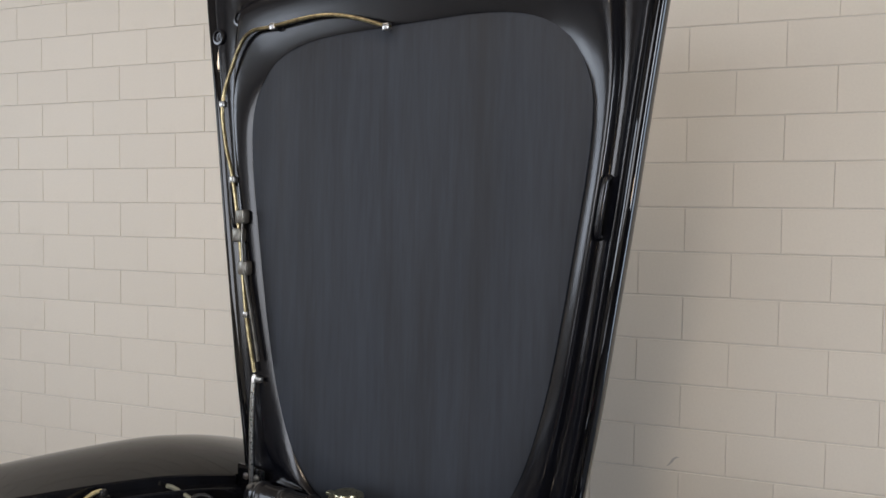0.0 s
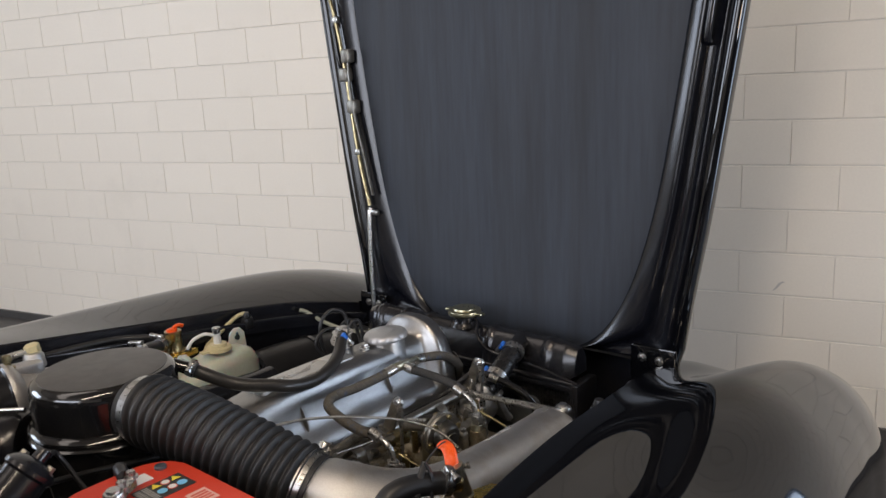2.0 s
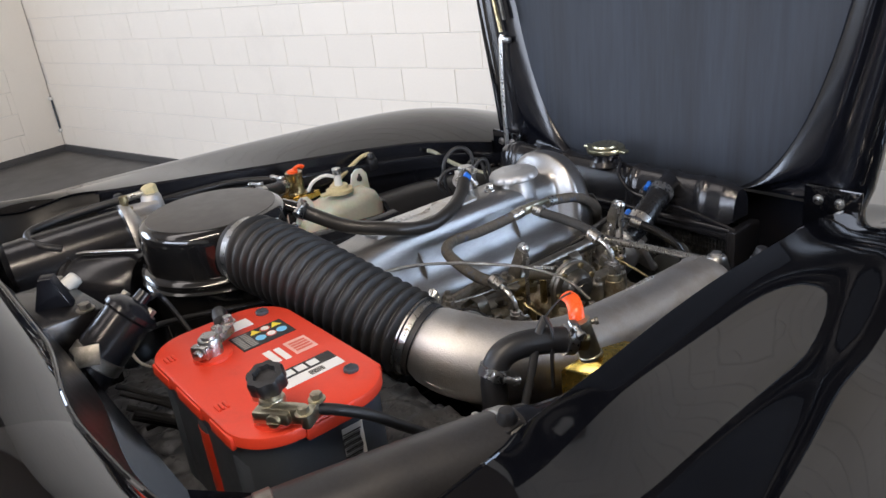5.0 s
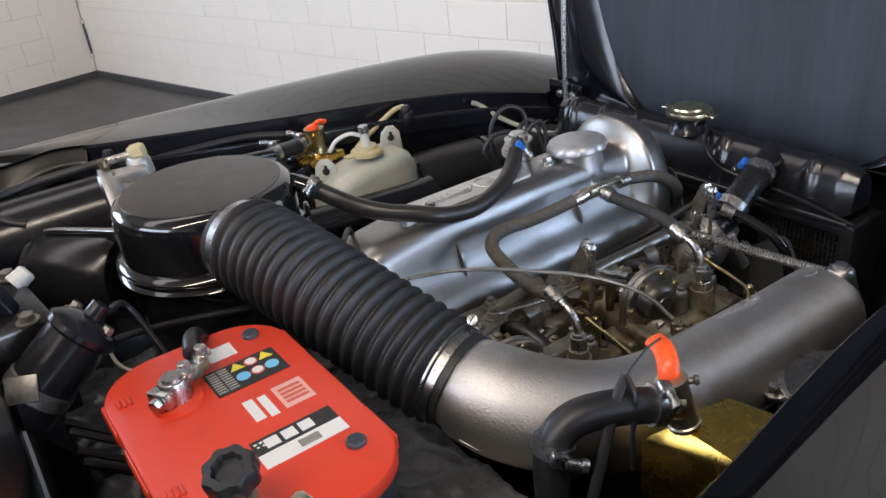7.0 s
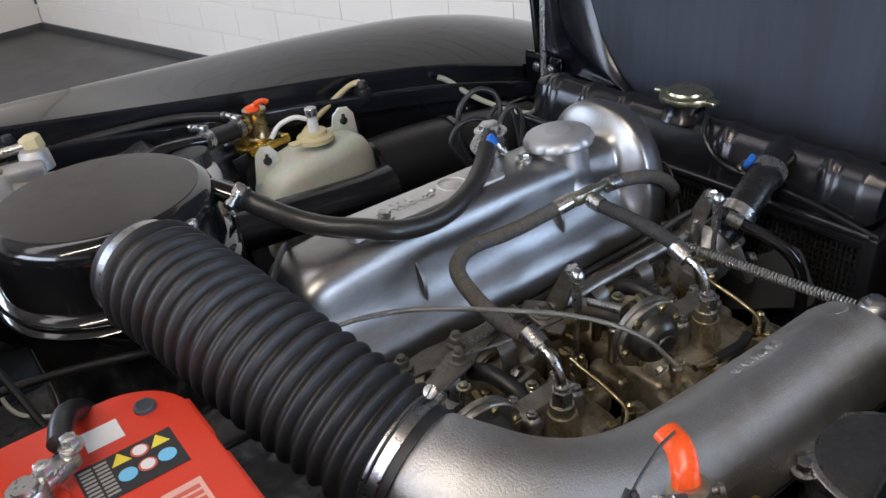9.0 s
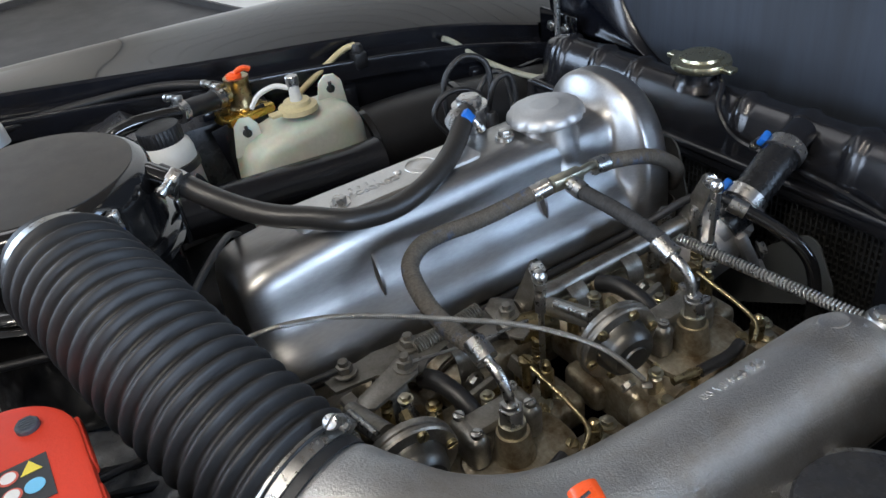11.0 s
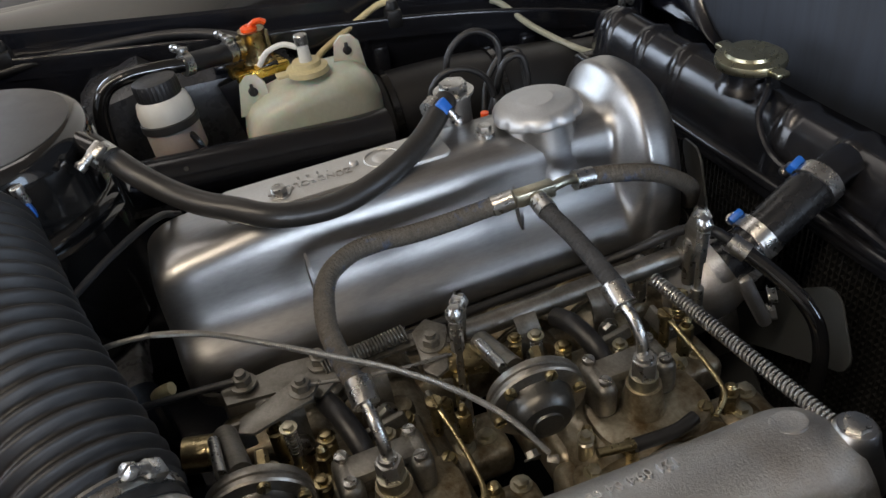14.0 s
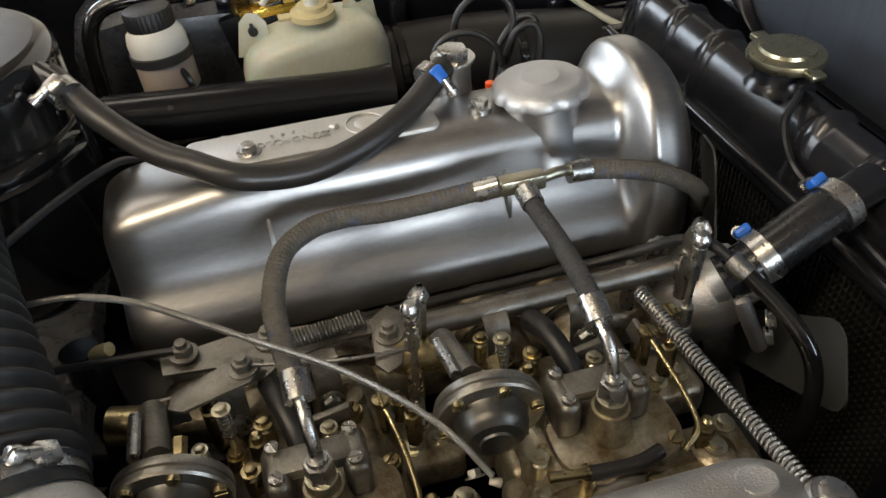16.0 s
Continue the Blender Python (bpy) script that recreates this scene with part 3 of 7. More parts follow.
    for y in (0.35, 0.58, 0.82, 1.02):
        x, z = curve(EDGE_X, y), curve(EDGE_Z, y)
        rib = block(bmesh.new(), (0.014, 0.022, 0.22), Matrix.Translation((side * (x - wing_inset(y, side) + 0.002), y, z - 0.17)), 0.005)
        part("wing_rib", rib, BAY, car)
    part("inner_wing", bm, BAY, car, "black painted inner wing with pressed ribs", 50)
    for y in (0.38, 0.845):
        x, z = rim(y, side)
        bm = bmesh.new()
        m = Matrix.Translation((side * (x - (0.028 if side < 0 or y < 0.5 else 0.011)), y, z - 0.026))
        block(bm, (0.022, 0.020, 0.024), m, 0.004)
        lathe(bm, [(0.008, 0), (0.009, 0.004), (0.006, 0.012), (0.0, 0.013)], m @ Matrix.Translation((0, 0, 0.01)), 14)
        part("rubber_buffer", bm, RUBBER, car)

bm = bmesh.new()
rows = []
for y in list(np.linspace(-0.9, 0.02, 16)) + list(np.linspace(0.03, 0.1305, 30)):
    row = []
    for x in np.linspace(-0.33, 0.33, 41):
        yy = y + (cowl_edge(x) - 0.1305) * ease(y / 0.1305) if y > 0 else y
        row.append(Vector((x, yy, curve(EDGE_Z, yy) + 0.006 * (1 - (x / 0.33) ** 2))))
    rows.append(row)
loft(bm, rows)
part("cowl", roll_edge(bm), PAINT, car, "gloss black cowl with a folded rear edge", 40)
bm = bmesh.new()
rows = []
for y in np.linspace(1.165, 1.75, 22):
    rows.append([Vector((x, y, curve(EDGE_Z, y) + 0.02 * math.cos(x / 0.36 * 1.5) - 0.004)) for x in np.linspace(-curve(EDGE_X, y), curve(EDGE_X, y), 21)])
loft(bm, rows)
part("nose_panel", bm, PAINT, car, "gloss black nose panel", 60)
bm = bmesh.new()
loft(bm, [[Vector((x, y, z)) for x in (-0.5, 0.0, 0.5)] for y, z in ((0.163, 0.80), (0.165, 0.50), (0.30, 0.36), (0.8, 0.33), (1.18, 0.33), (1.20, 0.70))])
part("bay_floor", bm, BAY, car, "black bulkhead and undertray", 40)

# ---- the raised hood ----
HW = ((0.70, 0.372), (0.735, 0.385), (0.82, 0.398), (0.97, 0.425), (1.14, 0.450), (1.30, 0.473), (1.475, 0.496), (1.65, 0.520), (1.80, 0.540), (1.86, 0.535), (1.90, 0.48))


def hood_y(z, lift=0.0):
    return 1.168 + 0.02 * (z - 0.73) - lift


hood = thing("hood", (0, 1.17, 0.70), "raised gloss black hood lined with a dark felt pad", "hood")
bm = bmesh.new()
rows = []
for z in (0.70, 0.715, *np.linspace(0.74, 1.84, 24), 1.87, 1.90):
    w = curve(HW, z)
    rows.append([Vector((w * t, hood_y(z) + 0.012 + 0.085 * (1 - (abs(t)) ** 2.2), z)) for t in np.linspace(-1, 1, 33)])
loft(bm, rows)
part("outer_skin", thicken(bm, 0.0015), PAINT, hood, "gloss black outer skin", 50)
# outer flange of the skin, seen edge-on
bm = bmesh.new()
rows = []
for z in np.linspace(0.705, 1.88, 30):
    w = curve(HW, z)
    prof = ((0.0, 0.020), (0.0015, 0.008), (0.000, -0.004), (-0.004, -0.010), (-0.010, -0.011), (-0.017, -0.006), (-0.022, -0.002))
    rows.append([Vector((w + a, hood_y(z) + b, z)) for a, b in prof])
loft(bm, rows)
part("edge_flange", bm, PAINT, hood, "rolled black edge flange", 60)
bm = bmesh.new()
loft(bm, [[Vector((-p.x, p.y, p.z)) for p in r] for r in rows])
part("edge_flange", bm, PAINT, hood, "rolled black edge flange", 60)

# pressed inner frame: from the rim to the pad's outline, with a raised rib
PADS = 72


def pad_outline(k, grow=0.0):
    """The pad's outline: wide and round-cornered above, narrowing to a rounded foot."""
    a = 2 * math.pi * k / PADS
    c, s = math.cos(a), math.sin(a)
    x = math.copysign(abs(c) ** 0.42, c)
    v = math.copysign(abs(s) ** (0.42 if s > 0 else 0.62), s)
    z = 1.180 + v * (0.478 + grow)
    w = 0.275 + 0.135 * (max(0.0, min(1.0, (z - 0.70) / 0.80))) ** 0.9 + grow
    return Vector((0.014 + x * w, 0, z))


def rim_outline(k, inset=0.0):
    p = pad_outline(k)
    d = Vector((p.x, 0, p.z - 1.25))
    lo, hi = 0.5, 4.0
    for _ in range(30):
        mid = (lo + hi) / 2
        q = Vector((0, 0, 1.25)) + d * mid
        inside = 0.70 + inset < q.z < 1.885 - inset and abs(q.x) < curve(HW, max(0.7, min(1.9, q.z))) - inset
        lo, hi = (mid, hi) if inside else (lo, mid)
    return Vector((0, 0, 1.25)) + d * lo


bm = bmesh.new()
rows = [[] for _ in range(15)]
for k in range(PADS):
    a, b = rim_outline(k, 0.020), pad_outline(k, -0.004)
    for i, (t, lift) in enumerate(((0.0, 0.003), (0.05, 0.007), (0.09, 0.007), (0.14, 0.002), (0.38, 0.001), (0.43, 0.003), (0.47, 0.009), (0.50, 0.0155), (0.53, 0.0195), (0.57, 0.0205), (0.64, 0.0200), (0.74, 0.0182), (0.86, 0.0150), (0.96, 0.0118), (1.0, 0.0090))):
        p = a.lerp(b, t)
        rows[i].append(Vector((p.x, hood_y(p.z, lift), p.z)))
loft(bm, rows, close=True)
part("inner_frame", bm, FRAMEMAT, hood, "pressed black inner frame", 60)
bm = bmesh.new()
rows = []
for t in (1.0, 0.985, 0.97, 0.8, 0.6, 0.4, 0.2, 0.05):
    row = []
    for k in range(PADS):
        p = pad_outline(k)
        q = Vector((0, 0, 1.2)).lerp(p, t)
        wave = 0.0025 * noise.noise(Vector((q.x * 7, 0, q.z * 1.2))) + 0.0015 * noise.noise(Vector((q.x * 30, 3, q.z * 3)))
        row.append(Vector((q.x, hood_y(q.z, 0.008 if t > 0.98 else 0.013) + wave, q.z)))
    rows.append(row)
vs = loft(bm, rows, close=True)
bm.faces.new(vs[-1])
part("felt_pad", bm, PAD, hood, "dark grey-blue felt insulation pad with faint creases", 60)
bm = bmesh.new()
ROD = [(0.008, 1.646), (-0.09, 1.678), (-0.176, 1.691), (-0.30, 1.685), (-0.378, 1.677), (-0.425, 1.61), (-0.452, 1.535), (-0.44, 1.45), (-0.415, 1.37), (-0.392, 1.257), (-0.366, 1.08), (-0.338, 0.96)]
tube(bm, smooth_path([(x, hood_y(z, 0.030), z) for x, z in ROD], 5), 0.0042, 8)
part("release_rod", bm, BRASS, hood, "thin brass-coloured hood release rod")
bm = bmesh.new()
tube(bm, smooth_path([(-0.336, hood_y(0.95, 0.030), 0.955), (-0.337, hood_y(0.94, 0.034), 0.935), (-0.338, hood_y(0.83, 0.036), 0.83), (-0.336, hood_y(0.72, 0.036), 0.715)], 5), 0.0048, 8)
block(bm, (0.03, 0.012, 0.012), Matrix.Translation((-0.330, hood_y(0.95, 0.028), 0.945)), 0.003)
part("stay_rod", bm, STEEL, hood, "bright steel stay rod")
bm = bmesh.new()
tube(bm, smooth_path([(-0.385, hood_y(1.30, 0.028), 1.30), (-0.372, hood_y(1.2, 0.036), 1.20), (-0.345, hood_y(1.08, 0.034), 1.08), (-0.322, hood_y(0.985, 0.034), 0.985)], 5), 0.007, 8, flat=0.5)
for x, z in ((-0.392, 1.25), (-0.383, 1.29), (-0.372, 1.18)):
    block(bm, (0.026, 0.022, 0.030), Matrix.Translation((x, hood_y(z, 0.030), z)), 0.005)
part("latch_lever", bm, DULL, hood, "dull steel latch lever with its pivots")
for x, z in ((-0.452, 1.535), (-0.415, 1.37), (-0.366, 1.08), (-0.30, 1.685), (0.0, 1.648)):
    bm = block(bmesh.new(), (0.016, 0.012, 0.014), Matrix.Translation((x, hood_y(z, 0.029), z)), 0.003)
    part("rod_clip", bm, STEEL, hood)
for x, z in ((-0.428, 1.723), (-0.496, 1.69), (0.428, 1.723), (0.48, 1.70)):
    m = axis_frame((x, hood_y(z, 0.006), z), (x, hood_y(z, 1), z))
    ring = part("drain_hole", lathe(bmesh.new(), [(0.019, 0), (0.017, 0.004), (0.012, 0.0045), (0.011, 0.001), (0.0, 0.0008)], m, 20), BAY, hood)
for side in (-1, 1):
    for z0, z1, u in ((1.272, 1.356, 0.046),):
        bm = bmesh.new()
        tube(bm, smooth_path([(side * (curve(HW, z) - u), hood_y(z, d), z) for z, d in ((z0 - 0.006, 0.004), (z0, 0.015), ((z0 + z1) / 2, 0.018), (z1, 0.015), (z1 + 0.006, 0.004))], 5), 0.006, 10)
        part("pressed_rib", bm, FRAMEMAT, hood)
    # hinge bracket with its bolts
    bm = bmesh.new()
    block(bm, (0.085, 0.006, 0.085), Matrix.Translation((side * 0.347, hood_y(0.72, 0.024), 0.712)), 0.004)
    block(bm, (0.012, 0.07, 0.05), Matrix.Translation((side * 0.352, 1.10, 0.668)), 0.004)
    plate = part("hinge", bm, PAINT, hood, "black hinge bracket")
    for x, z in ((0.328, 0.733), (0.360, 0.732), (0.328, 0.690)):
        b = bmesh.new()
        m = axis_frame((side * x, hood_y(z, 0.027), z), (side * x, hood_y(z, 1), z))
        lathe(b, [(0.0075, 0), (0.0075, 0.0015)], m, 18)
        bolt(b, m @ Matrix.Translation((0, 0, 0.0015)), 0.0055, 0.005)
        part("bolt", b, STEEL, plate)


hood.location.x += 0.018


# ---- radiator and fan ----
radiator = thing("radiator", (0.0, 1.06, 0.36), "black painted radiator with a ribbed top tank", "radiator")
bm = bmesh.new()
RX = (-0.252, 0.262)
rows = []
xs = sorted({*np.linspace(*RX, 180)})
for x in xs:
    rib = 0.0
    for c in (-0.215, -0.15, -0.085, 0.075, 0.14, 0.205):
        rib = max(rib, math.exp(-((x - c) / 0.0075) ** 4))
    end = min(1.0, (x - RX[0]) / 0.02, (RX[1] - x) / 0.02) * 0.3 + 0.7
    g = 0.0032 * rib
    rows.append([Vector((x, 1.07 + b * end + math.copysign(g, b) * (1 if abs(b) > 0.01 else 0), 0.735 + h * end + (g if h > 0.02 else 0))) for b, h in
                 ((-0.030, -0.040), (-0.031, -0.028), (-0.026, -0.006), (-0.021, 0.012), (-0.012, 0.024), (0.0, 0.028), (0.012, 0.024), (0.022, 0.012), (0.03, -0.006), (0.03, -0.040))])
vs = loft(bm, rows)
bm.faces.new(vs[0]), bm.faces.new(vs[-1][::-1])
part("top_tank", bm, RADPAINT, radiator, "gloss black ribbed top tank", 50)
bm = bmesh.new()
tube(bm, [Vector((RX[0] - 0.006, 1.036, 0.698)), Vector((RX[1] + 0.006, 1.036, 0.698))], 0.006, 10)
block(bm, (RX[1] - RX[0] + 0.02, 0.014, 0.012), Matrix.Translation((0.005, 1.040, 0.688)), 0.003)
for x in (RX[0] - 0.008, RX[1] + 0.008):
    block(bm, (0.018, 0.07, 0.36), Matrix.Translation((x, 1.065, 0.52)), 0.004)
part("side_frame", bm, RADPAINT, radiator, "black frame round the core")
bm = bmesh.new()
block(bm, (RX[1] - RX[0], 0.040, 0.34), Matrix.Translation((0.005, 1.068, 0.52)), 0)
part("core", bm, CORE, radiator, "black core with flecks of bare metal")
bm = bmesh.new()
for k in range(86):
    x = RX[0] + 0.006 + k * (RX[1] - RX[0] - 0.012) / 85
    block(bm, (0.0016, 0.008, 0.33), Matrix.Translation((x, 1.046, 0.52)), 0)
for k in range(40):
    block(bm, (RX[1] - RX[0] - 0.01, 0.004, 0.0012), Matrix.Translation((0.005, 1.045, 0.36 + k * 0.0083)), 0)
part("core_mesh", bm, CORE, radiator)["kind"] = "stuff"
bm = bmesh.new()
m = Matrix.Translation((0.004, 1.068, 0.755))
lathe(bm, [(0.030, 0), (0.027, 0.006), (0.024, 0.010), (0.024, 0.024)], m, 28)
part("filler_neck", bm, RADPAINT, radiator)
bm = bmesh.new()
lathe(bm, [(0.027, 0.022), (0.032, 0.023), (0.033, 0.027), (0.032, 0.031), (0.024, 0.033), (0.023, 0.036), (0.012, 0.037), (0.0, 0.035)], m, 36)
for a in (0.0, math.pi):
    block(bm, (0.018, 0.014, 0.006), m @ Matrix.Rotation(a, 4, "Z") @ Matrix.Translation((0.036, 0, 0.027)), 0.002)
part("filler_cap", bm, material("pale_brass_cap", (0.55, 0.52, 0.36), 0.30, 1.0, var=0.12, scale=60, dirt=(0.30, 0.24, 0.12), dirt_amount=0.5, dirt_scale=60), radiator, "pale brass pressure cap with two ears")
bm = hose([(0.030, 1.068, 0.772), (0.045, 1.055, 0.768), (0.055, 1.040, 0.750), (0.085, 1.034, 0.728), (0.14, 1.033, 0.722), (0.20, 1.033, 0.716), (0.275, 1.036, 0.700)], 0.0035, 8)
part("overflow_pipe", bm, RADPAINT, radiator, "thin black overflow pipe")

fan = thing("cooling_fan", (0.082, 0.99, 0.555), "grey painted four-bladed steel cooling fan", "fan")
part("hub", lathe(bmesh.new(), [(0.0, -0.03), (0.034, -0.03), (0.04, -0.02), (0.04, 0.004), (0.02, 0.010), (0.0, 0.010)], axis_frame((0.082, 0.995, 0.555), (0.082, 1.2, 0.555)), 24), DULL, fan)
for k, tip in enumerate((56, -20, 146, 236)):
    turn = Matrix.Translation((0.082, 0.995, 0.555)) @ Matrix.Rotation(radians(tip), 4, "Y")
    bm = bmesh.new()
    out = [(x * (0.62 + 0.38 * min(1.0, (y + 0.075) / 0.11)), y + 0.105) for x, y in rounded(0.070, 0.150, 0.017, 6)]
    slab(bm, out, -0.001, 0.001, turn @ Matrix.Rotation(radians(90), 4, "X") @ Matrix.Rotation(radians(-22 if k else -8), 4, "Y"), 0)
    part("blade", bm, FANMAT, fan)


# ---- engine: head and valve cover ----
engine = thing("engine_block", (0, 0.72, 0.36), "dark cast iron engine block with its alloy head", "engine")
bm = bmesh.new()
block(bm, (0.20, 0.40, 0.26), Matrix.Translation((-0.005, 0.725, 0.49)), 0.012)
part("crankcase", bm, BAY, engine, "black oily crankcase")
bm = bmesh.new()
block(bm, (0.165, 0.425, 0.06), Matrix.Translation((0.004, 0.735, 0.640)), 0.008)
for y in np.linspace(0.56, 0.91, 6):
    block(bm, (0.05, 0.03, 0.02), Matrix.Translation((0.085, y, 0.652)), 0.005)
part("cylinder_head", bm, CAST, engine, "stained alloy cylinder head")

cover = thing("valve_cover", (0, 0.73, 0.655), "brushed aluminium valve cover with cast lettering", "valve cover")
# half sections in metres above the joint: right side from the top down, then the left side
JOINT = 0.680
RIGHT = ((0.0, 0.1070), (0.013, 0.1067), (0.0240, 0.1050), (0.0325, 0.1010), (0.0380, 0.0940), (0.0412, 0.0845), (0.0436, 0.0735), (0.0460, 0.0625), (0.0490, 0.0520), (0.0530, 0.0432), (0.0588, 0.0360), (0.0655, 0.0298), (0.0730, 0.0220), (0.0783, 0.0125), (0.0805, 0.0))
LEFT = ((0.0, 0.1070), (-0.018, 0.1065), (-0.030, 0.1050), (-0.040, 0.0985), (-0.047, 0.0870), (-0.053, 0.0700), (-0.059, 0.0500), (-0.065, 0.0300), (-0.069, 0.0120), (-0.071, 0.0))


def cover_row(y):
    rear = min(1.0, max(0.0, (y - 0.503) / 0.030))
    rear_h = 0.80 + 0.20 * math.sqrt(max(0.0, 1 - (1 - rear) ** 2))
    rear_w = 0.80 + 0.20 * math.sqrt(max(0.0, 1 - (1 - rear) ** 2))
    fall = 0.010 * (1 - ease((y - 0.51) / 0.10))
    dome = ease((y - 0.893) / 0.024)
    front = 1.0 if y < 0.930 else math.sqrt(max(0.01, 1 - ((y - 0.930) / 0.032) ** 2))
    pts = [*LEFT[::-1], *RIGHT[1:]]
    out = []
    for i, (x, h) in enumerate(pts):
        a = math.pi * (1 - i / (len(pts) - 1))
        # the round chain-case hump at the front
        hx = -0.002 + 0.084 * math.copysign(abs(math.cos(a)) ** 0.80, math.cos(a))
        hh = 0.134 * math.sin(a) ** 0.80
        x0, h0 = x * rear_w, (h - fall * (h / 0.107) ** 2) * rear_h
        out.append(Vector((x0 + (hx * (0.45 + 0.55 * front) - x0) * dome, y, JOINT + (h0 + (hh * (0.5 + 0.5 * front) - h0) * dome))))
    return out


bm = bmesh.new()
ys = [0.503, 0.5033, 0.5045, 0.5065, 0.5095, 0.513, 0.518, 0.524, 0.530, 0.535, 0.540, 0.550, 0.56, *np.linspace(0.58, 0.88, 20), *np.linspace(0.886, 0.930, 18), *[0.930 + 0.032 * math.sin(radians(a)) for a in range(8, 91, 8)]]
vs = loft(bm, [cover_row(y) for y in ys])
bm.faces.new(vs[0]), bm.faces.new(vs[-1][::-1])
part("cover_shell", bm, COVER, cover, "brushed aluminium shell with a rounded hump", 70)
bm = bmesh.new()
loft(bm, [[Vector((0.0045 + x * s, 0.735 + y * s2, z)) for x, y in rounded(0.164, 0.462, 0.030, 8)] for s, s2, z in ((1, 1, 0.668), (1, 1, 0.6785), (0.985, 0.99, 0.681))], close=True)
part("cover_flange", bm, DULL, cover)
# cast ribs on the flank
for y in (0.619, 0.801):
    bm = bmesh.new()
    rows = []
    for t in np.linspace(0, 1, 9):
        w = 0.0026 * math.sin(math.pi * min(1, max(0.02, t))) ** 0.5 + 0.0004
        x, z = 0.0385 + 0.018 * t ** 1.2, 0.760 - 0.052 * t
        o = 0.009 * math.sin(math.pi * t)
        rows.append([Vector((x - 0.01, y - w, z - 0.004)), Vector((x + o, y - w * 0.5, z + o * 0.4)), Vector((x + o, y + w * 0.5, z + o * 0.4)), Vector((x - 0.01, y + w, z - 0.004))])
    loft(bm, rows)
    part("rib", bm, COVER, cover)
# raised plateau with the firing order, read from the far side
PLAT = Matrix.Translation((-0.005, 0.665, 0.7855)) @ pose(0, 0, 0, 0, -1.5, 0)
bm = slab(bmesh.new(), rounded(0.046, 0.19, 0.008, 4), -0.004, 0.0026, PLAT, 0.001)
# paler than the cover: the overhead reflection is put into this base colour
LIT_TOP = material("brightened_cast_top", (0.60, 0.59, 0.57), 0.46, 0.75, var=0.10, scale=40, bump=0.5, bump_scale=520, rough_var=0.08)
part("plateau", bm, LIT_TOP, cover, "bare cast plateau with overhead light put into its colour")
LET = PLAT @ Matrix.Translation((0.0, 0.0, 0.0026)) @ pose(0, 0, 0, 0, 0, -90)
writing("ZÜNDFOLGE", 0.0105, LET @ Matrix.Translation((0.018, 0.002, 0)), CAST, cover, "lettering", 0.0013)
writing("1   3   4   2", 0.0062, LET @ Matrix.Translation((0.018, -0.0085, 0)), CAST, cover, "lettering", 0.0010)
m = Matrix.Translation((-0.007, 0.706, 0.7880))
part("cast_ring", lathe(bmesh.new(), [(0.0158, -0.002), (0.0158, 0.0005), (0.0154, 0.0010), (0.0148, 0.0010), (0.0144, 0.0005), (0.0144, -0.002)], m, 36), LIT_TOP, cover)
bm = bmesh.new()
lathe(bm, [(0.0, 0.0016), (0.006, 0.0012), (0.009, 0.0)], m, 24)
part("cast_disc", bm, LIT_TOP, cover)
part("dowel", lathe(bmesh.new(), [(0.004, 0), (0.004, 0.002), (0.0025, 0.0035), (0, 0.0038)], Matrix.Translation((-0.010, 0.682, 0.7876)), 12), LIT_TOP, cover)
for x, y, z in ((0.003, 0.616, 0.7862), (-0.060, 0.597, 0.757), (0.004, 0.795, 0.787)):
    bm = bmesh.new()
    m = Matrix.Translation((x, y, z)) @ pose(0, 0, 0, 0, 0, 13)
    lathe(bm, [(0.011, -0.010), (0.0088, 0), (0.0088, 0.002)], m, 20)
    bolt(bm, m @ Matrix.Translation((0, 0, 0.002)), 0.0064, 0.0075)
    part("cover_nut", bm, STEEL, cover)
slot_screw(bm := bmesh.new(), Matrix.Translation((0.002, 0.545, 0.774)), 0.004, 0.003)
part("cover_screw", bm, STEEL, cover)

cap = thing("oil_filler_cap", (0.007, 0.845, 0.786), "scalloped grey aluminium oil filler cap on the valve cover", "cap")
m = Matrix.Translation((0.007, 0.845, 0.782)) @ pose(0, 0, 0, 3, -3, 0)
bm = bmesh.new()
lathe(bm, [(0.040, -0.034), (0.0350, -0.018), (0.0325, -0.004), (0.0315, 0.011)], m, 32)
part("neck", bm, COVER, cap)
bm = bmesh.new()
rows = []
for r, h, deep in ((0.028, 0.0105, 0.3), (0.0355, 0.0110, 1), (0.0385, 0.0125, 1), (0.0390, 0.0145, 1), (0.0385, 0.0175, 0.9), (0.0370, 0.0205, 0.6), (0.0340, 0.0228, 0.25), (0.0290, 0.0242, 0.05), (0.0170, 0.0252, 0), (0.0155, 0.0262, 0), (0.0140, 0.0265, 0), (0.004, 0.0265, 0)):
    row = []
    for k in range(120):
        a = 2 * math.pi * k / 120
        scallop = 1 - 0.055 * deep * max(0.0, math.cos(a * 10)) ** 1.5
        row.append(m @ Vector((r * scallop * math.cos(a), r * scallop * math.sin(a), h)))
    rows.append(row)
vs = loft(bm, rows, close=True)
bm.faces.new(vs[-1]), bm.faces.new(vs[0][::-1])
part("cap", bm, material("matt_cast_cap", (0.52, 0.53, 0.54), 0.50, 0.8, var=0.08, scale=40, bump=0.3, bump_scale=500), cap, "matt grey scalloped cap", 50)


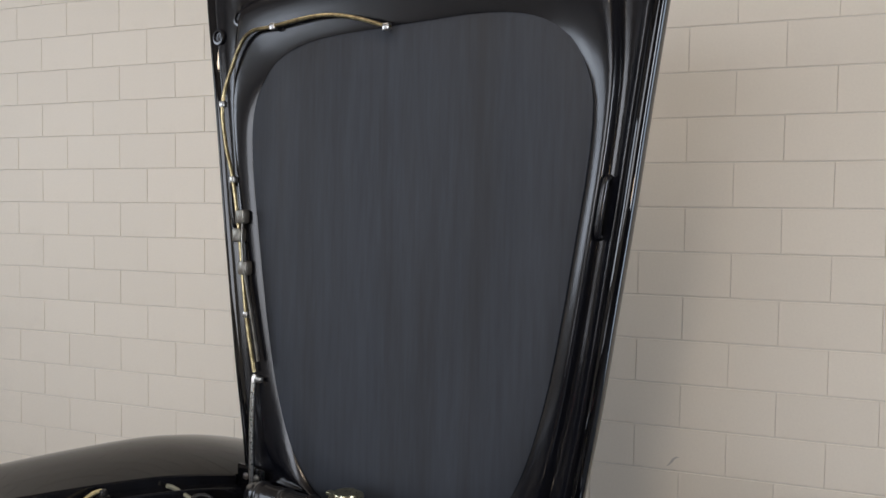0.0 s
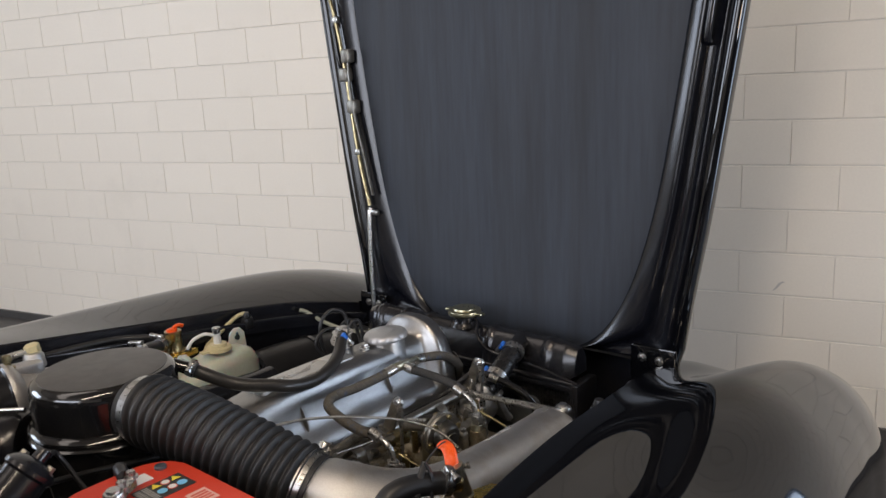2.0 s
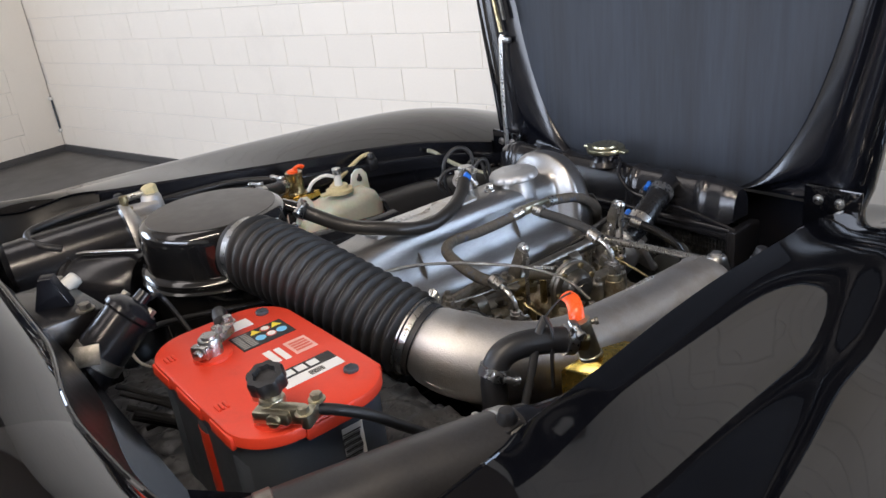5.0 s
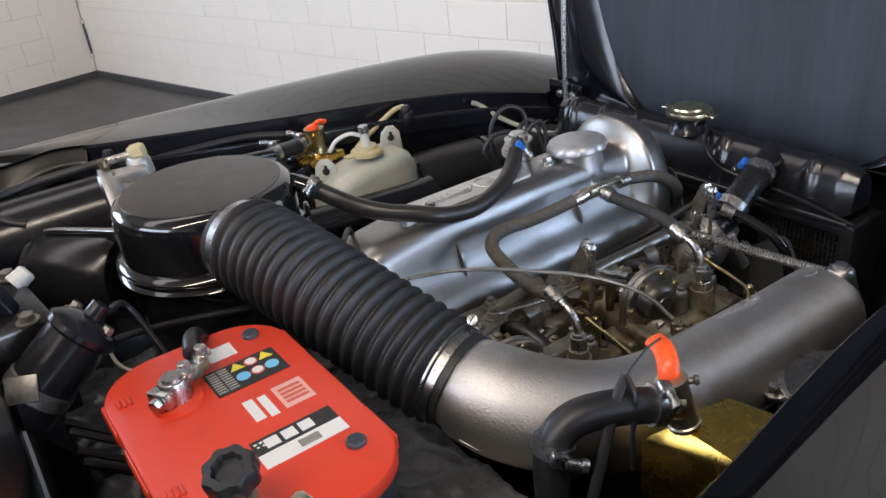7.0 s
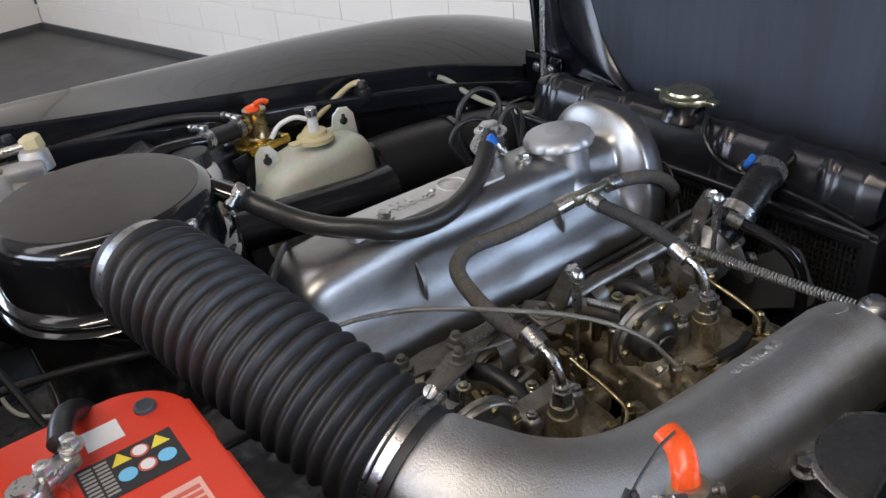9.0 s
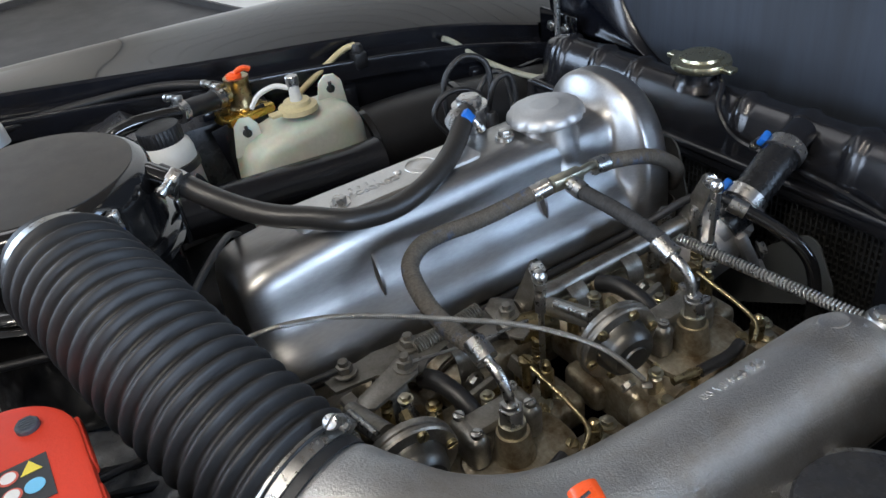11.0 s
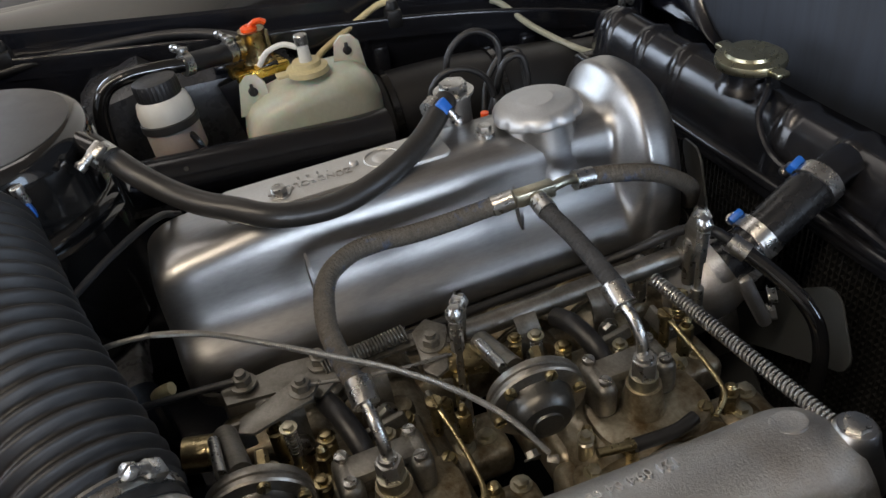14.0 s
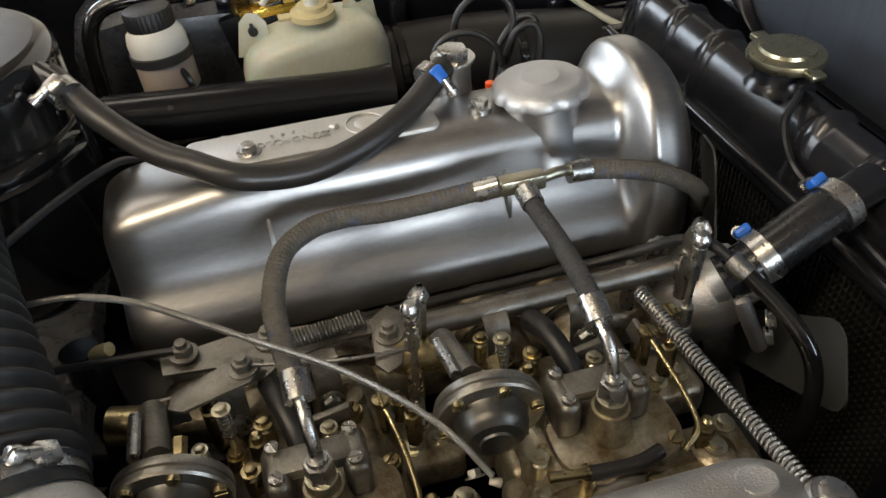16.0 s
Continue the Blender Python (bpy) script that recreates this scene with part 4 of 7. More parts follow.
# ---- air cleaner, duct and intake chamber ----
cleaner = thing("air_cleaner", (-0.10, 0.392, 0.66), "gloss black round air cleaner canister with a dusty lid", "air cleaner")
m = Matrix.Translation((-0.099, 0.396, 0)) @ Matrix.Diagonal((1.07, 1.07, 1.0, 1.0))
bm = lathe(bmesh.new(), [(0.0, 0.862), (0.060, 0.8615), (0.080, 0.860), (0.0865, 0.8565), (0.0895, 0.850), (0.0905, 0.842), (0.0905, 0.800), (0.092, 0.794)], m, 64)
part("lid", bm, GLOSS, cleaner, "gloss black lid dulled by dust on top", 40)
bm = lathe(bmesh.new(), [(0.0, 0.8632), (0.060, 0.8627), (0.079, 0.8610), (0.079, 0.860)], m, 64)
part("lid_top", bm, LID, cleaner, "dusty brownish top of the lid", 40)
bm = lathe(bmesh.new(), [(0.0, 0.66), (0.080, 0.66), (0.088, 0.668), (0.0905, 0.68), (0.0905, 0.778), (0.096, 0.780), (0.0995, 0.784), (0.096, 0.788), (0.0935, 0.7885), (0.0965, 0.791), (0.0985, 0.795), (0.0960, 0.799), (0.0905, 0.801)], m, 64)
part("canister", bm, GLOSS, cleaner, "gloss black canister with a rolled rim", 50)
# outlet towards the duct and the breather nipple
OUT0, OUT1 = Vector((-0.050, 0.388, 0.816)), Vector((0.002, 0.395, 0.818))
part("outlet", tube(bmesh.new(), [OUT0, OUT1], 0.0395, 28), GLOSS, cleaner)
NIP = Vector((-0.064, 0.484, 0.845))
part("nipple", tube(bmesh.new(), [Vector((-0.085, 0.450, 0.843)), NIP, Vector((-0.045, 0.499, 0.837))], 0.0095, 16), GLOSS, cleaner)
for a in (200, 75):
    bm = block(bmesh.new(), (0.005, 0.012, 0.045), m @ Matrix.Rotation(radians(a), 4, "Z") @ Matrix.Translation((0.0985, 0, 0.79)), 0.002)
    part("lid_catch", bm, GLOSS, cleaner)

DUCT_PATH = [(-0.012, 0.393, 0.824), (0.022, 0.401, 0.823), (0.065, 0.411, 0.816), (0.110, 0.421, 0.806), (0.150, 0.432, 0.794), (0.190, 0.445, 0.780), (0.228, 0.458, 0.766), (0.255, 0.468, 0.757)]
duct = thing("intake_duct", (0.10, 0.42, 0.75), "black ribbed rubber intake duct clamped to the canister", "intake hose")
fine = even_path(DUCT_PATH, 0.0011)
radii = []
for i in range(len(fine)):
    s = i * 0.0011
    end = s < 0.023 or s > (len(fine) - 1) * 0.0011 - 0.014
    radii.append(0.0420 if end else 0.0422 + 0.0066 * (0.5 + 0.5 * math.cos(2 * math.pi * s / 0.0131)) ** 1.1)
part("ribbed_sleeve", tube(bmesh.new(), fine, 0.045, 40, True, radii), DUCT, duct, "black ribbed rubber sleeve", 80)
d0, d1 = fine[8] - fine[0], fine[-1] - fine[-9]
clamp(duct, fine[15], d0, 0.0425, 0.012, True, face=(0.1, 1.0, 0.15))
clamp(duct, fine[-12], d1, 0.0425, 0.0115, False, face=(-0.3, 0.6, 0.75))

PLEN = [(0.226, 0.456, 0.765), (0.252, 0.467, 0.757), (0.284, 0.484, 0.745), (0.315, 0.514, 0.732), (0.335, 0.557, 0.719), (0.343, 0.61, 0.709), (0.345, 0.68, 0.703), (0.346, 0.76, 0.699), (0.347, 0.83, 0.698), (0.348, 0.87, 0.698)]
plenum = thing("intake_chamber", (0.33, 0.7, 0.62), "grey sand-cast aluminium intake chamber with an elbow", "intake chamber")
path = even_path(PLEN, 0.008)
rad = []
for i, p in enumerate(path):
    e = len(path) - 1 - i
    rad.append({0: 0.026, 1: 0.038, 2: 0.043, 3: 0.0455}.get(e, 0.0465 if i > 8 else (0.038, 0.038, 0.038, 0.038, 0.0395, 0.0430, 0.0442, 0.0452, 0.0460)[i]))
part("casting", tube(bmesh.new(), path, 0.0465, 40, True, rad), CAST, plenum, "sand-cast aluminium tube", 70)
# seam along the flank and the round casting marks
bm = bmesh.new()
seam = [p + Vector((0.040, -0.010, -0.024)) if p.y > 0.6 else p + Vector((0.020, -0.036, -0.018)) for p in path[6:-3]]
tube(bm, seam, 0.0016, 6)
part("mould_seam", bm, CAST, plenum)
for p, r in (((0.333, 0.835, 0.7425), 0.011), ((0.326, 0.545, 0.7660), 0.010), ((0.276, 0.483, 0.7890), 0.009)):
    c = min(path, key=lambda q: (q - Vector(p)).length)
    mm = axis_frame(p, Vector(p) + (Vector(p) - c))
    part("casting_mark", lathe(bmesh.new(), [(r, -0.002), (r, 0.0001), (r * 0.93, 0.0004), (r * 0.86, 0.0002), (0, 0.0002)], mm, 28), CAST, plenum)
mm = axis_frame((0.345, 0.735, 0.700), (0.328, 0.735, 0.744)) @ Matrix.Translation((0, 0, 0.0466))
up = (mm.to_3x3() @ Vector((0, 0, 1))).normalized()
right = Vector((0, -1, 0))
fr = Matrix.Translation(mm.translation) @ Matrix((right, up.cross(right), up)).transposed().to_4x4()
writing("\u25b8 121 094 04 08 \u25c2".replace("\u25b8 ", "").replace(" \u25c2", ""), 0.0102, fr @ pose(0, 0, 0, 0, 0, 0), material("bright_cast_letters", (0.62, 0.61, 0.60), 0.35, 1.0, var=0.1), plenum, "part_number", 0.0014)
BOSS = Vector((0.349, 0.862, 0.732))
part("boss", lathe(bmesh.new(), [(0.024, 0), (0.0200, 0.010), (0.0150, 0.026), (0.0130, 0.036), (0.0105, 0.039), (0, 0.039)], axis_frame((0.353, 0.866, 0.703), BOSS + Vector((0.003, 0.004, 0.02))), 28), COVER, plenum, "bright conical boss")
bm = bolt(bmesh.new(), axis_frame((0.352, 0.866, 0.7405), (0.3515, 0.866, 0.80)), 0.0075, 0.006)
part("boss_bolt", bm, STEEL, plenum)
for y in (0.62, 0.802):
    part("runner", tube(bmesh.new(), smooth_path([(0.325, y, 0.675), (0.285, y, 0.650), (0.255, y, 0.640)], 5), 0.024, 20), CAST, plenum)

# ---- battery ----
battery = thing("battery", (0.231, 0.2915, 0.60), "spiral-cell battery with a bright red lid on dark grey case", "battery")
B = Matrix.Translation((0.228, 0.2915, 0))
bm = slab(bmesh.new(), rounded(0.254, 0.152, 0.048, 10), 0.792, 0.803, B, 0.004)
lid = part("lid", bm, RED, battery, "bright red plastic lid")
# stepped skirt of the lid over each cell
for x in (-0.070, 0.0, 0.070):
    for s in (-1, 1):
        part("lid_skirt", block(bmesh.new(), (0.056 if x == 0 else 0.044, 0.005, 0.013), B @ Matrix.Translation((x, s * 0.0750, 0.7935)), 0.002), RED, lid)
for s in (-1, 1):
    part("lid_skirt", block(bmesh.new(), (0.005, 0.050, 0.013), B @ Matrix.Translation((s * 0.1265, 0, 0.7935)), 0.002), RED, lid)
part("case", slab(bmesh.new(), rounded(0.244, 0.140, 0.040, 8), 0.60, 0.7925, B, 0), GREY, battery, "dark grey plastic case", 40)
for x in (-0.078, 0.0, 0.078):
    for y in (-0.034, 0.034):
        part("cell", lathe(bmesh.new(), [(0.0385, 0.602), (0.0385, 0.768), (0.036, 0.772)], B @ Matrix.Translation((x, y * 0.98, 0)), 32), GREY, battery)
for x, y in ((-0.097, 0.050), (0.083, 0.050)):
    bm = lathe(bmesh.new(), [(0.0072, 0.803), (0.0072, 0.8055), (0.0064, 0.8065), (0, 0.8065)], B @ Matrix.Translation((x, y, 0)), 20)
    for k in range(-2, 3):
        block(bm, (0.0012, 0.0105 - 0.0016 * abs(k), 0.0012), B @ Matrix.Translation((x + 0.0022 * k, y, 0.8066)), 0)
    part("vent_plug", bm, GREY, battery)
for x in (-0.078, 0.045):
    bm = bmesh.new()
    for k in range(3):
        block(bm, (0.012, 0.003, 0.003), B @ Matrix.Translation((x, -0.058 - 0.004 * k, 0.8035)), 0.001)
    part("moulded_mark", bm, RED, battery)
LBL = Matrix.Translation((0, 0, 0.8034))


def label_plate(name, x0, x1, y0, y1, mat, label="", up=0.0):
    return part(name, block(bmesh.new(), (x1 - x0, y1 - y0, 0.0005), LBL @ Matrix.Translation(((x0 + x1) / 2, (y0 + y1) / 2, up)), 0), mat, battery, label)


label_plate("warning_label", 0.160, 0.197, 0.288, 0.347, INK, "black label with warning signs")
label_plate("type_label", 0.262, 0.279, 0.284, 0.346, INK, "black type label")
label_plate("type_strip", 0.279, 0.294, 0.284, 0.346, WHITE, "white type label with a barcode")
label_plate("white_sticker", 0.128, 0.148, 0.300, 0.323, WHITE, "blank white sticker")
label_plate("brand_patch", 0.214, 0.244, 0.322, 0.346, PINK_INK, "pale brand patch")
label_plate("white_strip", 0.215, 0.243, 0.2985, 0.3065, WHITE)
label_plate("white_strip", 0.217, 0.245, 0.3095, 0.3162, WHITE)
M_W = LBL @ Matrix.Translation((0, 0, 0.0003))
for i, (x, y) in enumerate((x, y) for x in (0.1685, 0.1835) for y in (0.3135, 0.3255, 0.3375)):
    kind = (YELLOW_INK, BLUE_INK, WHITE, BLUE_INK, YELLOW_INK, WHITE)[(i * 5) % 6]
    at = M_W @ Matrix.Translation((x, y, 0))
    if kind is YELLOW_INK:
        bm = slab(bmesh.new(), [(0.0068 * math.cos(radians(a)), 0.0068 * math.sin(radians(a))) for a in (180, 300, 60)], 0, 0.0004, at, 0)
    else:
        bm = lathe(bmesh.new(), [(0.0056, 0), (0.0056, 0.0004)], at, 20)
    sign = part("warning_sign", bm, RED_INK if kind is WHITE else kind, battery)
    if kind is WHITE:
        part("sign_face", lathe(bmesh.new(), [(0.0043, 0.0002), (0.0043, 0.0008), (0, 0.0008)], at, 20), WHITE, sign)
bars(battery, M_W, [(0.164 + 0.0036 * k, y, 0.0016, 0.0075) for k in range(9) for y in (0.2935, 0.3025)], material("grey_print", (0.35, 0.33, 0.30), 0.5), "print_bar")
bars(battery, M_W, [(0.2705, y, 0.010, 0.010) for y in (0.298, 0.311, 0.324)] + [(0.2665 + 0.004 * (k % 2), 0.288 + 0.001 * k, 0.0018, 0.004) for k in range(4)], WHITE, "print_bar")
bars(battery, M_W, [(0.2865, 0.312 + 0.0013 * k, 0.008, 0.0006) for k in range(12)], INK, "print_bar")
bars(battery, M_W, [(0.221 + 0.0055 * k, 0.334, 0.003, 0.018) for k in range(4)], RED_INK, "print_bar")
# posts and their clamps
for x, y, tall in ((-0.050, -0.0285, False), (0.098, -0.036, True)):
    c = B @ Vector((x, y, 0.803))
    mm = Matrix.Translation(c)
    part("post_base", lathe(bmesh.new(), [(0.020, -0.002), (0.019, 0.003), (0.0145, 0.004)], mm, 24), RED, battery)
    term = part("terminal_clamp", lathe(bmesh.new(), [(0.0115, 0.003), (0.0115, 0.019), (0.0105, 0.021), (0.0080, 0.021), (0.0075, 0.024), (0.0, 0.024)], mm, 20), STEEL if not tall else ZINC, battery, "worn zinc battery clamp")
    bm = bmesh.new()
    if not tall:
        block(bm, (0.015, 0.036, 0.010), mm @ Matrix.Translation((-0.010, 0.014, 0.013)) @ pose(0, 0, 0, 0, 0, 32), 0.0025)
        block(bm, (0.020, 0.010, 0.014), mm @ Matrix.Translation((0.004, -0.011, 0.011)) @ pose(0, 0, 0, 0, 0, 32), 0.0025)
        for px, py in ((-0.007, 0.012), (-0.020, 0.030)):
            bolt(bm, mm @ Matrix.Translation((px, py, 0.018)), 0.0052, 0.008)
        bolt(bm, mm @ Matrix.Translation((0.008, -0.014, 0.012)) @ pose(0, 0, 0, 90, 0, 32), 0.0048, 0.007)
    else:
        block(bm, (0.034, 0.016, 0.012), mm @ Matrix.Translation((0.012, -0.006, 0.012)) @ pose(0, 0, 0, 0, 0, 35), 0.003)
        block(bm, (0.030, 0.012, 0.016), mm @ Matrix.Translation((0.020, 0.004, 0.012)) @ pose(0, 0, 0, 0, 0, 35), 0.003)
        block(bm, (0.008, 0.026, 0.014), mm @ Matrix.Translation((0.036, 0.016, 0.012)) @ pose(0, 0, 0, 0, 0, 35), 0.002)
        for px, py in ((0.040, 0.008), (0.030, 0.026)):
            bolt(bm, mm @ Matrix.Translation((px, py, 0.018)), 0.0052, 0.007)
        slot_screw(bm, mm @ Matrix.Translation((0.020, -0.010, 0.012)) @ pose(0, 0, 0, 90, 0, 35), 0.006, 0.004)
        block(bm, (0.010, 0.007, 0.016), mm @ Matrix.Translation((-0.020, -0.004, 0.018)) @ pose(0, 0, 0, 0, 0, 20), 0.002)
    part("clamp_bolts", bm, ZINC if tall else STEEL, term, "plated clamp arm and bolts")
    if tall:
        k = mm @ Matrix.Translation((0.0, 0.0, 0.034)) @ pose(0, 0, 0, 12, 8, 0)
        bm = bmesh.new()
        rows = [[k @ Vector((r * (1 + 0.06 * math.cos(8 * a)) * math.cos(a), r * (1 + 0.06 * math.cos(8 * a)) * math.sin(a), h)) for a in (2 * math.pi * j / 64 for j in range(64))] for r, h in ((0.009, -0.004), (0.0152, -0.003), (0.0162, -0.001), (0.0162, 0.009), (0.0150, 0.0118), (0.0098, 0.0122), (0.0085, 0.0080), (0.003, 0.0075))]
        vs = loft(bm, rows, close=True)
        bm.faces.new(vs[-1]), bm.faces.new(vs[0][::-1])
        part("isolator_knob", bm, RUBBER, battery, "black fluted isolator knob", 50)
part("knob_stem", lathe(bmesh.new(), [(0.0075, 0.02), (0.0075, 0.037)], B @ Matrix.Translation((0.098, -0.036, 0.803)), 16), BRASS, battery)
part("cable_boot", hose([(0.152, 0.288, 0.822), (0.136, 0.293, 0.822), (0.118, 0.300, 0.816), (0.095, 0.310, 0.796), (0.078, 0.318, 0.760)], 0.0075), RUBBER, battery, "black rubber cable boot")
bm = block(bmesh.new(), (0.0006, 0.021, 0.052), Matrix.Translation((0.3515, 0.311, 0.752)), 0)
part("barcode_label", bm, WHITE, battery, "white barcode label")
bars(battery, Matrix.Translation((0.3518, 0.309, 0.752)) @ pose(0, 0, 0, 90, 0, 90), [(0.004 * math.sin(k * 7.0) * 0.2, -0.020 + 0.0021 * k, 0.018, 0.0007 + 0.0006 * (k % 3)) for k in range(20)], INK, "barcode_bar")
bm = lathe(bmesh.new(), [(0.0391, 0.64), (0.0391, 0.762)], B @ Matrix.Translation((0.0, -0.0333, 0)), 32)
part("side_label", bm, RED, battery, "red label round a cell")
part("positive_lead", hose([(0.357, 0.278, 0.815), (0.366, 0.296, 0.808), (0.374, 0.322, 0.792), (0.376, 0.36, 0.758), (0.372, 0.41, 0.715), (0.372, 0.47, 0.69)], 0.0050), RUBBER, battery, "black battery lead")
bm = block(bmesh.new(), (0.30, 0.22, 0.02), B @ Matrix.Translation((0, 0, 0.589)), 0.004)
block(bm, (0.02, 0.02, 0.26), B @ Matrix.Translation((0.12, 0.08, 0.46)), 0.003)
block(bm, (0.02, 0.02, 0.26), B @ Matrix.Translation((-0.12, -0.06, 0.46)), 0.003)
tagged(part("battery_tray", bm, BAY), "black painted steel battery tray", "tray")

# ---- hoses and cables on the engine ----
def braided(pts, r):
    """A hose with a woven jacket in relief."""
    path = even_path(pts, 0.0011)
    bm, seg = bmesh.new(), 24
    tube(bm, path, r, seg)
    bm.verts.ensure_lookup_table()
    for i, p in enumerate(path):
        for k in range(seg):
            v = bm.verts[i * seg + k]
            a = 2 * math.pi * k / seg
            v.co += (v.co - p).normalized() * r * 0.085 * (math.cos(6 * a + i * 0.9) * math.cos(6 * a - i * 0.9))
    return bm


def hose_thing(name, pts, r, mat, label, category="hose", seg=14):
    h = part(name, hose(pts, r, seg), mat)
    return tagged(h, label, category)


BREATHER = [(-0.064, 0.49, 0.842), (-0.045, 0.505, 0.832), (-0.028, 0.519, 0.822), (-0.011, 0.537, 0.811), (0.008, 0.557, 0.804), (0.024, 0.579, 0.8), (0.038, 0.6019, 0.7941), (0.0399, 0.6264, 0.7883), (0.0382, 0.6542, 0.7858), (0.0319, 0.6823, 0.7882), (0.0189, 0.7117, 0.7919), (-0.0003, 0.7407, 0.7976), (-0.0188, 0.7645, 0.8078), (-0.03, 0.776, 0.811)]
breather = hose_thing("breather_hose", BREATHER, 0.0098, WORN, "black rubber breather hose sagging across the valve cover", seg=18)
clamp(breather, (-0.045, 0.499, 0.837), (0.02, 0.016, -0.012), 0.0102, 0.010, False, 120)
clamp(breather, (-0.026, 0.763, 0.807), (-0.015, 0.024, 0.008), 0.0102, 0.010, True, 150)
fitting = thing("breather_fitting", (-0.040, 0.786, 0.785), "cast breather elbow with a hexagon plug on the cover", "fitting")
bm = bmesh.new()
lathe(bm, [(0.017, -0.02), (0.0145, 0.0), (0.0140, 0.018), (0.0150, 0.022), (0.0150, 0.028)], Matrix.Translation((-0.040, 0.787, 0.785)), 24)
tube(bm, [Vector((-0.040, 0.787, 0.802)), Vector((-0.028, 0.768, 0.806))], 0.009, 16)
part("elbow", bm, COVER, fitting)
part("plug", bolt(bmesh.new(), Matrix.Translation((-0.040, 0.787, 0.811)), 0.0125, 0.010), STEEL, fitting)

TEE = Vector((0.091, 0.797, 0.776))
FUEL1 = [(0.084, 0.776, 0.772), (0.079, 0.754, 0.767), (0.079, 0.725, 0.766), (0.077, 0.698, 0.765), (0.075, 0.671, 0.766), (0.082, 0.646, 0.768), (0.103, 0.624, 0.768), (0.141, 0.613, 0.764), (0.172, 0.613, 0.757), (0.200, 0.616, 0.755)]
for pts, r, mat, ends, label in (
        (FUEL1, 0.0072, BRAID, ((0.086, 0.782, 0.7735), (0.0815, 0.766, 0.769)), "grey cloth-braided fuel hose with blue flecks"),
        ([(0.104, 0.797, 0.772), (0.125, 0.798, 0.771), (0.150, 0.800, 0.769), (0.176, 0.801, 0.766), (0.200, 0.802, 0.761)], 0.0066, BRAIDDARK, ((0.099, 0.797, 0.774), (0.113, 0.7975, 0.7715)), "short dark braided fuel hose to the front carburettor"),
        ([(0.082, 0.846, 0.769), (0.086, 0.868, 0.767), (0.089, 0.892, 0.762), (0.088, 0.920, 0.749), (0.080, 0.952, 0.722), (0.060, 0.968, 0.690)], 0.0072, BRAID, ((0.084, 0.836, 0.7705), (0.0835, 0.852, 0.7690)), "grey braided fuel supply hose curving down past the cover")):
    h = thing("fuel_hose", pts[-1], label, "hose")
    part("braided_sleeve", braided(pts, r), mat, h, angle=80)
    part("ferrule", tube(bmesh.new(), [Vector(q) for q in ends], 0.0083, 16), STEEL, h, "bright crimped ferrule")
tee = thing("fuel_tee", TEE, "yellow passivated brass tee joining the fuel hoses", "fitting")
bm = bmesh.new()
block(bm, (0.012, 0.034, 0.012), Matrix.Translation(TEE), 0.002)
block(bm, (0.016, 0.011, 0.011), Matrix.Translation(TEE + Vector((0.009, 0, -0.001))), 0.002)
part("tee_block", bm, ZINC, tee)
part("spigot", tube(bmesh.new(), smooth_path([TEE + Vector((0, 0.015, 0)), TEE + Vector((-0.003, 0.030, 0.0)), (0.083, 0.842, 0.770)], 4), 0.0042, 12), ZINC, tee)
for y, hx in ((0.617, 0.212), (0.802, 0.210)):
    f = thing("fuel_pipe_end", (0.225, y, 0.74), "bent steel fuel pipe end with its ferrule", "fuel pipe", "carburettor fuel pipes")
    part("ferrule", tube(bmesh.new(), [Vector((hx - 0.013, y, 0.7590)), Vector((hx + 0.003, y, 0.7520))], 0.0090, 18), STEEL, f)
    part("bent_pipe", tube(bmesh.new(), smooth_path([(hx + 0.002, y, 0.7525), (hx + 0.014, y + 0.001, 0.746), (hx + 0.022, y + 0.002, 0.733), (hx + 0.024, y + 0.002, 0.712)], 6), 0.0042, 12), STEEL, f)

hose_thing("cable_sheath", [(0.118, 0.44, 0.775), (0.119, 0.470, 0.785), (0.128, 0.505, 0.790), (0.147, 0.538, 0.792), (0.173, 0.572, 0.790), (0.195, 0.605, 0.783), (0.216, 0.640, 0.773), (0.238, 0.670, 0.760), (0.257, 0.694, 0.742), (0.272, 0.712, 0.716)], 0.0019, DULL, "thin steel-wound control cable arching over the carburettors", "cable", 10)
# windings of the sheath
bm = bmesh.new()
path = even_path([(0.128, 0.505, 0.790), (0.147, 0.538, 0.792), (0.173, 0.572, 0.790), (0.195, 0.605, 0.783), (0.216, 0.640, 0.773), (0.238, 0.670, 0.760), (0.257, 0.694, 0.742), (0.272, 0.712, 0.716)], 0.00065)
part("cable_winding", tube(bm, path, 0.0022, 8, True, [0.0022 if i % 2 else 0.0018 for i in range(len(path))]), FLANGE, bpy.data.objects["cable_sheath"])

# coil spring between the shaft lever and the boss
def coil(a, b, r, wire, turns, seg=8):
    m = axis_frame(a, b)
    h = (Vector(b) - Vector(a)).length
    n = int(turns * 12)
    pts = [m @ Vector((r * math.cos(2 * math.pi * turns * i / n), r * math.sin(2 * math.pi * turns * i / n), h * i / n)) for i in range(n + 1)]
    return tube(bmesh.new(), pts, wire, seg)


SP0, SP1 = (0.176, 0.851, 0.7285), (0.340, 0.8625, 0.7335)
mid = Vector(SP0).lerp(Vector(SP1), 0.62)
spring = thing("return_spring", mid, "bright coiled return spring hooked to the intake boss", "spring")
part("coil", coil(SP0, SP1, 0.0044, 0.00105, 50, 6), STEEL, spring)
part("hook", hose([SP1, (0.346, 0.862, 0.737), (0.350, 0.864, 0.737)], 0.0012, 8), CHROME, spring)

